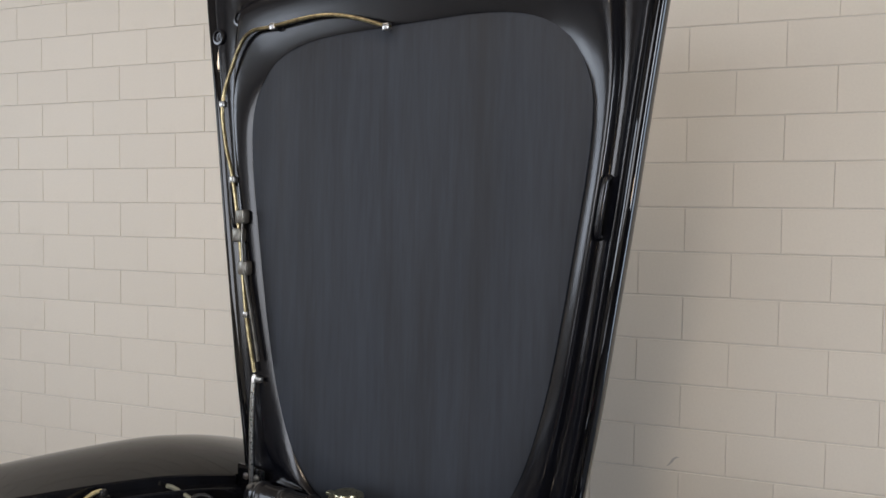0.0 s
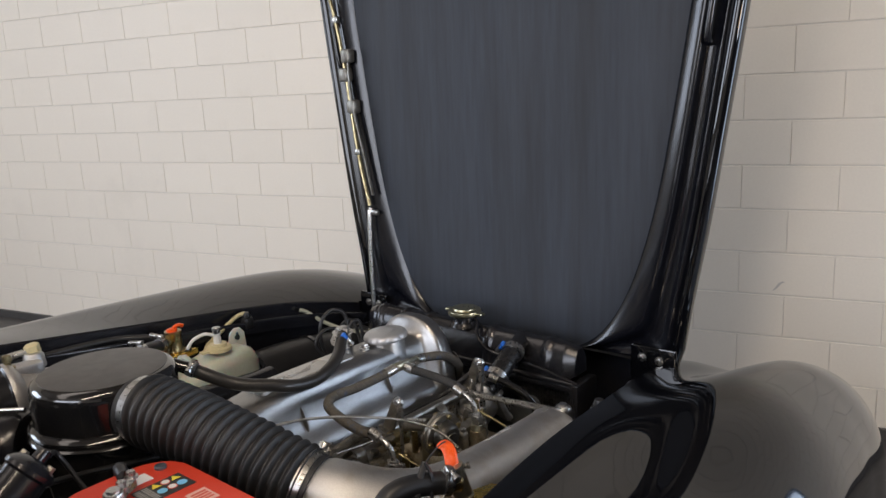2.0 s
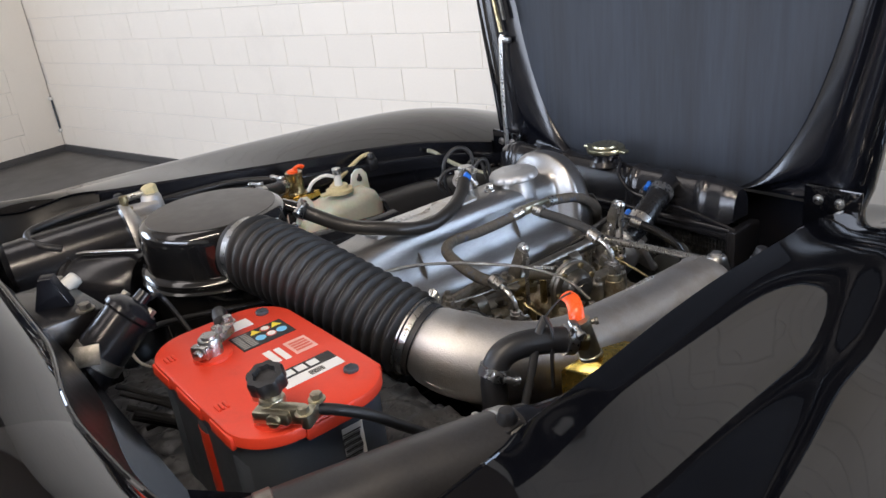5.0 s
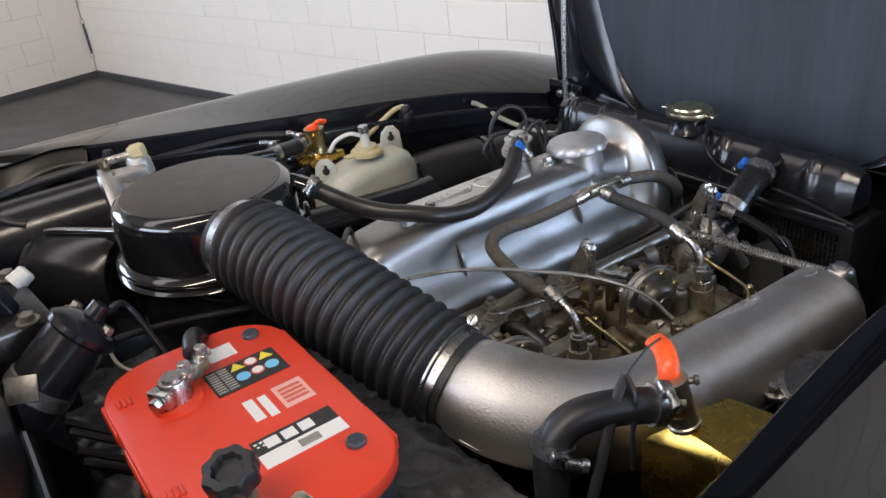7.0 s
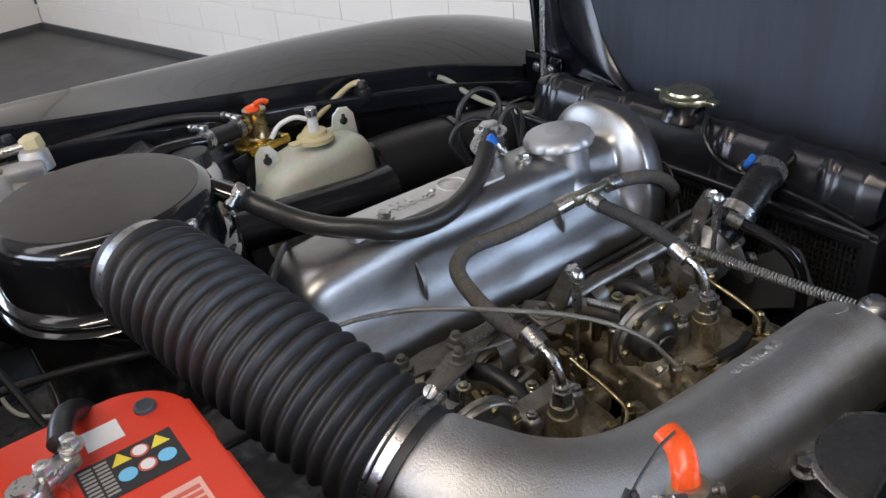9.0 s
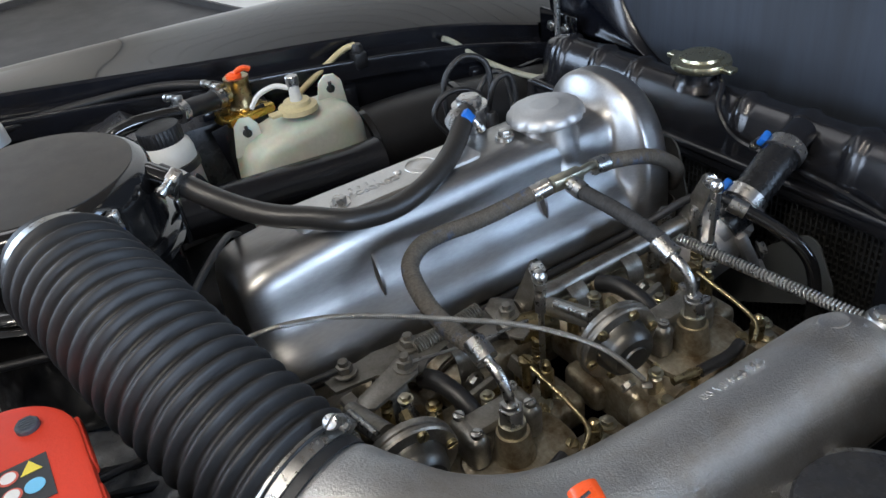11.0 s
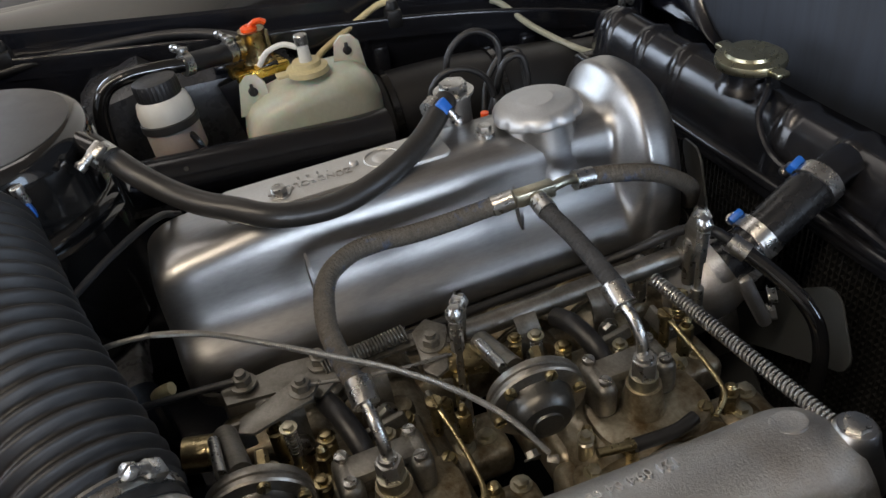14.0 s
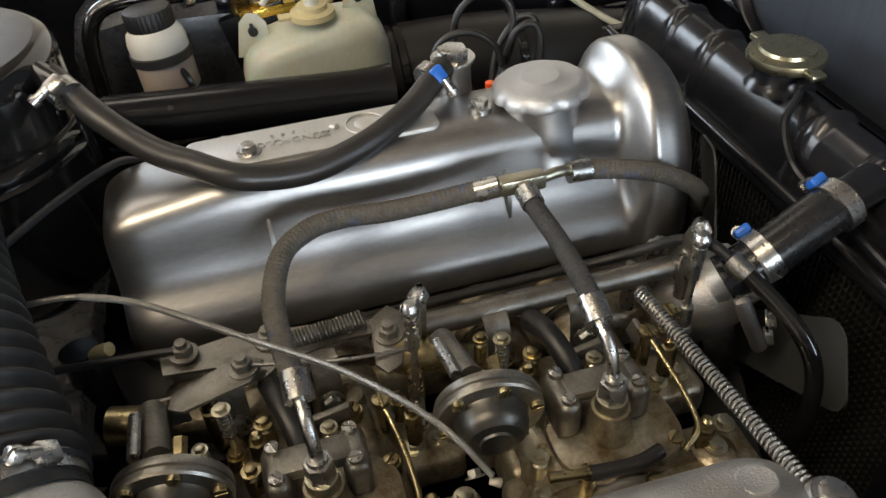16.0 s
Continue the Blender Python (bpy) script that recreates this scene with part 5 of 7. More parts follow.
rad_hose = hose_thing("radiator_hose", [(0.1535, 1.024, 0.7475), (0.157, 0.998, 0.737), (0.160, 0.972, 0.724), (0.161, 0.950, 0.712), (0.158, 0.930, 0.700)], 0.0183, SLICK, "thick black radiator hose with blue-screwed clamps", seg=22)
part("hose_neck", tube(bmesh.new(), smooth_path([(0.149, 1.050, 0.753), (0.1515, 1.034, 0.750), (0.155, 1.018, 0.7455)], 4), 0.0150, 20), RADPAINT, radiator, "short black outlet neck")
clamp(rad_hose, (0.155, 1.016, 0.7445), (0.004, -0.02, -0.008), 0.0186, 0.012, True, face=(-0.8, 0.1, 0.6))
clamp(rad_hose, (0.160, 0.958, 0.717), (0.001, -0.02, -0.012), 0.0186, 0.012, True, face=(-0.85, -0.3, 0.5))


# ---- carburettors ----
def carburettor(y0):
    """One twin-barrel carburettor, with its fuel inlet at y0."""
    c = thing("carburettor", (0.19, y0, 0.60), "stained alloy twin-choke carburettor with brass screws", "carburettor", "pair of carburettors")
    T = lambda x, y, z: Matrix.Translation((x, y0 + y, z))
    bm = bmesh.new()
    block(bm, (0.075, 0.120, 0.050), T(0.205, -0.006, 0.632), 0.010, 3)
    block(bm, (0.050, 0.085, 0.020), T(0.185, 0.000, 0.662), 0.007, 3)
    for y in (-0.035, 0.030):
        tube(bm, [Vector((0.085, y0 + y, 0.640)), Vector((0.115, y0 + y, 0.642)), Vector((0.265, y0 + y, 0.642))], 0.027, 24)
        tube(bm, [Vector((0.108, y0 + y, 0.642)), Vector((0.118, y0 + y, 0.642))], 0.034, 24)
        lathe(bm, [(0.012, 0), (0.010, 0.012), (0.006, 0.014)], T(0.155, y, 0.664), 16)
    part("body", bm, CARB, c, "stained alloy body", 40)
    # lower casting that carries the flange towards the intake chamber, with its bolts and plug
    bm = bmesh.new()
    block(bm, (0.060, 0.172, 0.036), T(0.266, 0.012, 0.636), 0.009, 3)
    block(bm, (0.046, 0.176, 0.030), T(0.184, 0.012, 0.630), 0.008, 3)
    for y in (-0.052, 0.068):
        lathe(bm, [(0.016, 0), (0.0145, 0.010), (0.011, 0.013), (0.0, 0.014)], T(0.262, y, 0.646), 20)
    part("lower_casting", bm, CARB, c, "oil-stained alloy lower casting", 40)
    part("core_plug", lathe(bmesh.new(), [(0.0125, 0), (0.0125, 0.005), (0.0105, 0.0065), (0.0, 0.0062)], T(0.284, 0.052, 0.652), 24), DULL, c)
    for x, y, z in ((0.262, -0.052, 0.660), (0.262, 0.068, 0.660), (0.286, -0.020, 0.654), (0.244, 0.086, 0.654), (0.188, 0.084, 0.645), (0.190, 0.066, 0.645), (0.284, 0.084, 0.654)):
        part("casting_bolt", bolt(bmesh.new(), T(x, y, z) @ pose(0, 0, 0, 0, 0, 2600 * (x + y)), 0.0054, 0.0055), ZINC, c)
    # float chamber lid with its lugs
    bm = bmesh.new()
    slab(bm, [(0.034 * math.copysign(abs(math.cos(a)) ** 0.7, math.cos(a)), 0.044 * math.copysign(abs(math.sin(a)) ** 0.7, math.sin(a))) for a in (2 * math.pi * k / 40 for k in range(40))], 0, 0.010, T(0.236, 0.006, 0.664), 0.003)
    lathe(bm, [(0.017, 0), (0.0155, 0.006), (0.0135, 0.018), (0.0125, 0.026)], T(0.236, 0.002, 0.672), 24)
    part("float_lid", bm, CARB, c, "oil-stained float chamber lid", 40)
    bm = bmesh.new()
    for y in (-0.024, 0.024):
        block(bm, (0.036, 0.017, 0.032), T(0.218, y, 0.688), 0.007, 3)
    block(bm, (0.020, 0.050, 0.010), T(0.216, 0, 0.699), 0.003)
    part("inlet_housing", bm, DULL, c, "grey die-cast inlet housing")
    for x, y in ((0.206, -0.024), (0.229, -0.024), (0.206, 0.024), (0.229, 0.024)):
        part("screw", slot_screw(bmesh.new(), T(x, y, 0.704) @ pose(0, 0, 0, 0, 0, 40 + 900 * (x + y)), 0.0046, 0.0034), STEEL, c)
    for x, y, z in ((0.262, -0.024, 0.674), (0.256, 0.040, 0.673), (0.214, 0.046, 0.672), (0.180, -0.050, 0.676), (0.172, 0.030, 0.680), (0.166, 0.062, 0.672)):
        b = bmesh.new()
        lathe(b, [(0.0064, -0.02), (0.0064, -0.001)], T(x, y, z), 16)
        slot_screw(b, T(x, y, z - 0.001) @ pose(0, 0, 0, 0, 0, 4000 * x), 0.0050, 0.0038)
        part("screw", b, BRASS, c, "brass slotted screw")
    # plugs, jets and stop screws between the body and the linkage
    for x, y, z, r, mat in ((0.176, -0.028, 0.694, 0.0046, BRASS), (0.190, 0.012, 0.690, 0.0040, ZINC), (0.206, -0.040, 0.688, 0.0044, BRASS), (0.247, -0.050, 0.680, 0.0042, ZINC), (0.281, 0.014, 0.672, 0.0050, BRASS), (0.160, -0.060, 0.704, 0.0038, BRASS), (0.188, -0.068, 0.698, 0.0036, ZINC)):
        b = bmesh.new()
        lathe(b, [(r * 1.35, -0.04), (r * 1.35, -0.004), (r * 0.8, -0.002), (r * 0.8, 0.0)], T(x, y, z), 14)
        bolt(b, T(x, y, z) @ pose(0, 0, 0, 0, 0, 3000 * x), r, r * 1.1)
        part("jet_plug", b, mat, c)
    b = bmesh.new()
    turns = [Vector((0.176 + 0.0042 * math.cos(2.1 * k / 3), y0 - 0.050 + 0.0042 * math.sin(2.1 * k / 3), 0.690 + 0.0011 * k / 3)) for k in range(72)]
    tube(b, turns, 0.0007, 6)
    part("stop_screw_spring", b, STEEL, c)
    part("stop_screw", bolt(lathe(bmesh.new(), [(0.0024, -0.045), (0.0024, 0.029)], T(0.176, -0.050, 0.688), 10), T(0.176, -0.050, 0.716), 0.0042, 0.004), ZINC, c)
    # inlet union
    u = Matrix.Translation((0.236, y0 + 0.002, 0.699))
    b = bmesh.new()
    lathe(b, [(0.0105, -0.004), (0.0105, 0.004), (0.0100, 0.005), (0.0100, 0.008)], u, 24)
    part("union_washer", b, ZINC, c)
    b = slab(bmesh.new(), hexagon(0.0092), 0.008, 0.023, u @ pose(0, 0, 0, 0, 0, 20), 0.0012)
    lathe(b, [(0.0068, 0.022), (0.0060, 0.026), (0.0045, 0.026)], u, 20)
    part("union_nut", b, STEEL, c, "zinc plated hexagon union nut")
    # accelerator pump: round flanged drum that faces outwards
    d = axis_frame((0.229, y0 - 0.078, 0.722), (0.303, y0 - 0.086, 0.714))
    b = bmesh.new()
    lathe(b, [(0.0, -0.012), (0.018, -0.012), (0.022, -0.003), (0.0232, 0.009), (0.0222, 0.011), (0.0218, 0.0165), (0.0200, 0.0215), (0.0165, 0.0245), (0.0105, 0.0255), (0.0098, 0.0270), (0.0, 0.0272)], d, 48)
    drum = part("pump_drum", b, DRUM, c, "dark grey flanged accelerator pump", 30)
    b = lathe(bmesh.new(), [(0.0215, -0.003), (0.0325, -0.003), (0.0335, 0.0), (0.0335, 0.0025), (0.032, 0.0032), (0.032, 0.0042), (0.0335, 0.005), (0.0335, 0.0075), (0.0325, 0.009), (0.0240, 0.0095), (0.0228, 0.0090)], d, 48)
    part("pump_flange", b, FLANGE, drum, "bare alloy bolting flange", 30)
    for k in range(6):
        q = d @ Matrix.Rotation(radians(60 * k + 14), 4, "Z") @ Matrix.Translation((0.0282, 0, 0.0088))
        part("pump_screw", slot_screw(bmesh.new(), q, 0.0042, 0.0035), BRASS, drum)
    b = bmesh.new()
    tube(b, [Vector((0.214, y0 - 0.084, 0.733)), Vector((0.168, y0 - 0.090, 0.722))], 0.0082, 20)
    part("pump_barrel", b, DULL, c, "grey steel pump barrel")
    part("pump_plunger", tube(bmesh.new(), [Vector((0.219, y0 - 0.094, 0.744)), Vector((0.182, y0 - 0.096, 0.736))], 0.0036, 12), STEEL, c)
    b = bmesh.new()
    slab(b, hexagon(0.0044), 0, 0.010, axis_frame((0.222, y0 - 0.070, 0.741), (0.203, y0 - 0.067, 0.749)), 0.001)
    part("pump_nut", b, BRASS, c, "brass adjusting nut")
    b = bmesh.new()
    tube(b, [Vector((0.158, y0 - 0.118, 0.706)), Vector((0.166, y0 - 0.086, 0.704))], 0.0125, 22)
    lathe(b, [(0.0125, 0), (0.0125, 0.004)], axis_frame((0.1575, y0 - 0.120, 0.706), (0.1655, y0 - 0.088, 0.704)), 20)
    part("spring_barrel", b, BRASS, c, "yellow passivated spring barrel")
    # brass pipe bent over the lid, and the black link hose
    part("vent_pipe", tube(bmesh.new(), smooth_path([(0.196, y0 + 0.048, 0.706), (0.212, y0 + 0.052, 0.698), (0.236, y0 + 0.055, 0.690), (0.258, y0 + 0.054, 0.682), (0.268, y0 + 0.040, 0.676)], 5), 0.0020, 10), BRASS, c)
    b = slot_screw(bmesh.new(), T(0.195, 0.047, 0.708), 0.0060, 0.004)
    lathe(b, [(0.004, -0.03), (0.004, 0.0)], T(0.195, 0.047, 0.708), 12)
    part("vent_screw", b, BRASS, c)
    part("balance_hose", hose([(0.268, y0 + 0.022, 0.684), (0.272, y0 + 0.004, 0.684), (0.270, y0 - 0.026, 0.684)], 0.0050, 12), RUBBER, c, "short black balance hose")
    part("balance_pipe", hose([(0.270, y0 - 0.020, 0.684), (0.266, y0 - 0.052, 0.686)], 0.0034, 10), BRASS, c)
    part("suction_hose", hose([(0.150, y0 - 0.020, 0.700), (0.168, y0 - 0.016, 0.706), (0.188, y0 - 0.010, 0.700), (0.204, y0 - 0.006, 0.688)], 0.0080, 14), RUBBER, c, "black woven suction hose")
    # pipe clips, jets and levers
    for y in (-0.045, 0.018):
        b = bmesh.new()
        ring = smooth_path([(0.124, y0 + y, 0.690), (0.130, y0 + y, 0.704), (0.142, y0 + y, 0.708), (0.152, y0 + y, 0.702), (0.156, y0 + y, 0.688), (0.157, y0 + y, 0.668)], 5)
        mid = Vector((0.141, y0 + y, 0.688))
        loft(b, [[Vector((p.x, p.y - 0.009, p.z)), Vector((p.x, p.y + 0.009, p.z)), p + (p - mid).normalized() * 0.002 + Vector((0, 0.009, 0)), p + (p - mid).normalized() * 0.002 - Vector((0, 0.009, 0))] for p in ring], close=True)
        part("saddle_clip", b, DULL, c, "bent steel saddle clip")
        part("clip_bolt", bolt(bmesh.new(), T(0.163, y, 0.682) @ pose(0, 0, 0, 0, 80, 0), 0.0062, 0.006), STEEL, c)
    for x, y, z, r in ((0.196, 0.066, 0.678, 0.006), (0.184, -0.034, 0.676, 0.0065), (0.242, -0.046, 0.664, 0.006), (0.255, 0.062, 0.664, 0.007)):
        b = slab(bmesh.new(), hexagon(r), -0.016, 0.012, T(x, y, z), r * 0.15)
        lathe(b, [(r * 0.6, 0.012), (r * 0.6, 0.018), (r * 0.3, 0.020)], T(x, y, z), 12)
        part("jet", b, BRASS, c, "brass jet holder")
    b = bmesh.new()
    block(b, (0.006, 0.040, 0.012), T(0.176, 0.010, 0.720 - 0.038) @ pose(0, 0, 0, 12, 0, 0), 0.002)
    part("throttle_lever", b, DULL, c)
    part("throttle_stop", block(bmesh.new(), (0.026, 0.005, 0.018), T(0.184, 0.050, 0.690) @ pose(0, 0, 0, 0, 20, 10), 0.002), DULL, c)
    part("idle_spring", coil((0.176, y0 + 0.074, 0.676), (0.176, y0 + 0.074, 0.700), 0.0048, 0.0010, 6), BRASS, c)
    part("idle_screw", slot_screw(bmesh.new(), T(0.176, 0.074, 0.700), 0.0058, 0.005), BRASS, c)
    return c


carb = carburettor(0.617)
copy_thing(carb, Matrix.Translation((0.19, 0.617 + 0.185, 0.60)))

manifold = thing("intake_manifold", (0.11, 0.72, 0.60), "oily alloy intake manifold beside the cylinder head", "manifold")
bm = bmesh.new()
block(bm, (0.050, 0.40, 0.045), Matrix.Translation((0.105, 0.715, 0.635)), 0.012, 3)
part("casting", bm, CARB, manifold)
for y in (0.582, 0.647, 0.767, 0.832):
    part("runner", tube(bmesh.new(), [Vector((0.07, y, 0.648)), Vector((0.118, y, 0.645))], 0.029, 20), CARB, manifold)
for y in np.linspace(0.56, 0.90, 8):
    part("nut", bolt(bmesh.new(), Matrix.Translation((0.106, y, 0.6575)), 0.0068, 0.009), DULL, manifold)

# ---- throttle linkage ----
link = thing("throttle_linkage", (0.15, 0.76, 0.66), "grey steel throttle shaft with ball-ended rods", "linkage")
part("shaft", tube(bmesh.new(), [Vector((0.137, 0.700, 0.706)), Vector((0.137, 0.898, 0.705))], 0.0086, 18), FLANGE, link, "scratched grey throttle shaft tube")
part("shaft_end", tube(bmesh.new(), [Vector((0.137, 0.892, 0.705)), Vector((0.137, 0.906, 0.705))], 0.0068, 14), STEEL, link)
for y, back in ((0.691, 0.705), (0.886, 0.905)):
    bm = bmesh.new()
    lathe(bm, [(0.0, -0.0062), (0.0036, -0.0055), (0.0057, -0.0026), (0.0062, 0.0), (0.0057, 0.0026), (0.0036, 0.0055), (0.0, 0.0062)], Matrix.Translation((0.183, y, 0.770)), 20)
    lathe(bm, [(0.0048, 0), (0.0044, 0.014), (0.0035, 0.018)], axis_frame((0.183, y, 0.765), (0.1835, y - 0.001, 0.66)), 14)
    part("ball_socket", bm, STEEL, link, "bright ball socket")
    low = 0.663 if y < 0.8 else 0.690
    bm = tube(bmesh.new(), [Vector((0.183, y, 0.752)), Vector((0.184, y - 0.002, low + 0.018))], 0.0026, 10)
    lathe(bm, [(0.0048, 0), (0.0048, 0.016)], axis_frame((0.1835, y - 0.001, 0.738), (0.1832, y, 0.76)), 6)
    part("link_rod", bm, STEEL, link)
    bm = bmesh.new()
    lathe(bm, [(0.0045, 0), (0.0055, 0.010), (0.0048, 0.022)], axis_frame((0.184, y - 0.002, low), (0.1838, y, 0.75)), 12)
    lathe(bm, [(0.0, -0.0075), (0.006, -0.004), (0.0075, 0.0), (0.006, 0.004), (0.0, 0.0075)], Matrix.Translation((0.184, y - 0.002, low)), 16)
    part("lower_socket", bm, STEEL, link)
    bm = tube(bmesh.new(), [Vector((0.181, y + 0.002, 0.770)), Vector((0.163, y + 0.012, 0.764))], 0.0036, 10)
    slab(bm, hexagon(0.0068), 0, 0.006, axis_frame((0.172, y + 0.007, 0.767), (0.160, y + 0.014, 0.763)), 0.0008)
    part("ball_stud", bm, STEEL, link)
    bm = bmesh.new()
    a, b = Vector((0.137, back, 0.700)), Vector((0.166, y + 0.011, 0.766))
    d = (b - a).normalized()
    n = Vector((0, 1, 0))
    s = d.cross(n).normalized()
    loft(bm, [[p + s * w + n * t for t in (-0.0018, 0.0018)] + [p - s * w + n * t for t in (0.0018, -0.0018)] for p, w in ((a - d * 0.010, 0.008), (a, 0.012), (a.lerp(b, 0.5), 0.009), (b, 0.0065), (b + d * 0.005, 0.004))], close=True)
    part("crank_lever", bm, DULL, link, "flat steel crank lever")
# flat bracket plates behind the rear carburettor
bm = slab(bmesh.new(), [(-0.016, -0.010), (0.030, -0.016), (0.080, -0.010), (0.150, 0.004), (0.152, 0.014), (0.10, 0.012), (0.06, 0.022), (0.05, 0.030), (0.035, 0.024), (0.02, 0.010), (-0.014, 0.006)], 0, 0.003, Matrix.Translation((0.124, 0.545, 0.711)) @ pose(0, 0, 0, 0, 0, 90) @ pose(0, 0, 0, 180), 0.0006)
part("bracket_plate", bm, DULL, link, "flat dull steel bracket plate")
bm = slab(bmesh.new(), [(-0.045, -0.008), (0.0, -0.012), (0.014, 0.0), (0.004, 0.014), (-0.01, 0.012), (-0.045, 0.010), (-0.052, 0.0)], 0, 0.0028, Matrix.Translation((0.149, 0.584, 0.716)) @ pose(0, 0, 0, 0, 0, 110), 0.0006)
block(bm, (0.003, 0.018, 0.026), Matrix.Translation((0.156, 0.535, 0.704)), 0.001)
part("bell_crank", bm, DULL, link, "worn steel bell crank")
bm = slab(bmesh.new(), [(-0.026, -0.007), (0.018, -0.014), (0.030, 0.0), (0.018, 0.012), (-0.024, 0.010), (-0.032, 0.002)], 0, 0.0028, Matrix.Translation((0.150, 0.681, 0.715)) @ pose(0, 0, 0, 0, 0, 170), 0.0006)
part("bell_crank", bm, DULL, link, "dull steel bell crank")
for x, y, z in ((0.118, 0.546, 0.714), (0.149, 0.584, 0.719), (0.150, 0.681, 0.718), (0.122, 0.602, 0.712)):
    b = bolt(bmesh.new(), Matrix.Translation((x, y, z)) @ pose(0, 0, 0, 0, 0, 2000 * y), 0.0068, 0.008)
    lathe(b, [(0.004, 0.008), (0.004, 0.012), (0, 0.0125)], Matrix.Translation((x, y, z)), 10)
    part("pivot_nut", b, DULL, link)
part("linkage_spring", coil((0.128, 0.603, 0.712), (0.130, 0.668, 0.720), 0.0058, 0.0009, 26, 6), DULL, link, "dull tension spring")
part("twisted_wire", hose([(0.150, 0.590, 0.722), (0.160, 0.625, 0.722), (0.166, 0.655, 0.722), (0.166, 0.690, 0.718)], 0.0013, 8), STEEL, link)
part("push_rod", hose([(0.118, 0.552, 0.718), (0.110, 0.50, 0.716), (0.104, 0.44, 0.714), (0.10, 0.36, 0.712), (0.096, 0.20, 0.71)], 0.0030, 10), RUBBER, link, "thin black push rod")

hose_thing("throttle_rod", [(0.112, 0.435, 0.800), (0.074, 0.457, 0.798), (0.026, 0.488, 0.795), (-0.022, 0.520, 0.786), (-0.045, 0.535, 0.77)], 0.0030, RUBBER, "thin black rod passing behind the valve cover", "rod", 10)
hose_thing("vacuum_pipe", [(0.172, 0.920, 0.735), (0.160, 0.914, 0.739), (0.142, 0.902, 0.734), (0.124, 0.884, 0.716), (0.112, 0.860, 0.702), (0.104, 0.82, 0.694), (0.100, 0.76, 0.690), (0.100, 0.70, 0.688), (0.102, 0.62, 0.686)], 0.0042, RUBBER, "thin black vacuum pipe along the cover's joint", "pipe", 12)
coolant = thing("coolant_pipe", (0.22, 0.94, 0.64), "bent gloss black metal coolant pipe with a bright ferrule", "pipe")
part("pipe", hose([(0.168, 0.920, 0.7345), (0.180, 0.928, 0.728), (0.204, 0.939, 0.717), (0.228, 0.948, 0.702), (0.242, 0.953, 0.680), (0.247, 0.955, 0.640), (0.240, 0.955, 0.56)], 0.0062, 14), GLOSS, coolant)
part("ferrule", tube(bmesh.new(), [Vector((0.170, 0.922, 0.7325)), Vector((0.183, 0.9295, 0.7262))], 0.0078, 16), STEEL, coolant)
thermo = thing("thermostat_housing", (0.145, 0.945, 0.62), "cast alloy thermostat housing with a bolted flange", "thermostat housing")
bm = bmesh.new()
lathe(bm, [(0.030, 0), (0.033, 0.010), (0.033, 0.030), (0.029, 0.045), (0.022, 0.055), (0.019, 0.07)], axis_frame((0.128, 0.918, 0.650), (0.160, 0.950, 0.700)), 28)
block(bm, (0.070, 0.012, 0.060), Matrix.Translation((0.152, 0.957, 0.668)) @ pose(0, 0, 0, 25, 0, -20), 0.005)
lathe(bm, [(0.020, 0), (0.0185, 0.02), (0.0185, 0.045)], axis_frame((0.150, 0.930, 0.690), (0.161, 0.955, 0.714)), 24)
block(bm, (0.05, 0.05, 0.06), Matrix.Translation((0.115, 0.92, 0.63)), 0.01)
part("casting", bm, CAST, thermo)
for x, y, z in ((0.186, 0.966, 0.668), (0.180, 0.975, 0.640), (0.176, 0.950, 0.690)):
    part("flange_bolt", bolt(bmesh.new(), axis_frame((x - 0.006, y - 0.006, z), (x + 0.03, y + 0.05, z + 0.02)), 0.0062, 0.007), STEEL, thermo)
for x, y, z in ((0.150, 0.903, 0.722), (0.128, 0.872, 0.700), (0.120, 0.893, 0.708), (0.110, 0.905, 0.700)):
    t = part("bolt", lathe(bmesh.new(), [(0.0, 0.016), (0.005, 0.014), (0.007, 0.009), (0.006, 0.0), (0.006, -0.03)], Matrix.Translation((x, y, z - 0.006)), 16), STEEL, thermo)


# ---- far side of the bay: tanks, valves, duct ----
wash = thing("washer_tank", (-0.315, 0.705, 0.60), "milky yellowed plastic washer tank with a spouted cap", "washer tank")
bm = bmesh.new()
rows = []
for y, half, top in ((0.621, 0.016, 0.696), (0.625, 0.028, 0.712), (0.634, 0.036, 0.725), (0.652, 0.041, 0.735), (0.690, 0.043, 0.744), (0.735, 0.043, 0.749), (0.758, 0.041, 0.749), (0.772, 0.037, 0.741), (0.781, 0.029, 0.729), (0.786, 0.016, 0.712)):
    low, mid = 0.60, (0.60 + top) / 2
    rows.append([Vector((-0.314 + x, y, mid + z)) for x, z in rounded(2 * half, top - low, min(0.022, half * 0.9), 6)])
vs = loft(bm, rows, close=True)
bm.faces.new(vs[0][::-1]), bm.faces.new(vs[-1])
part("tank", bm, TANK, wash, "milky plastic tank", 60)
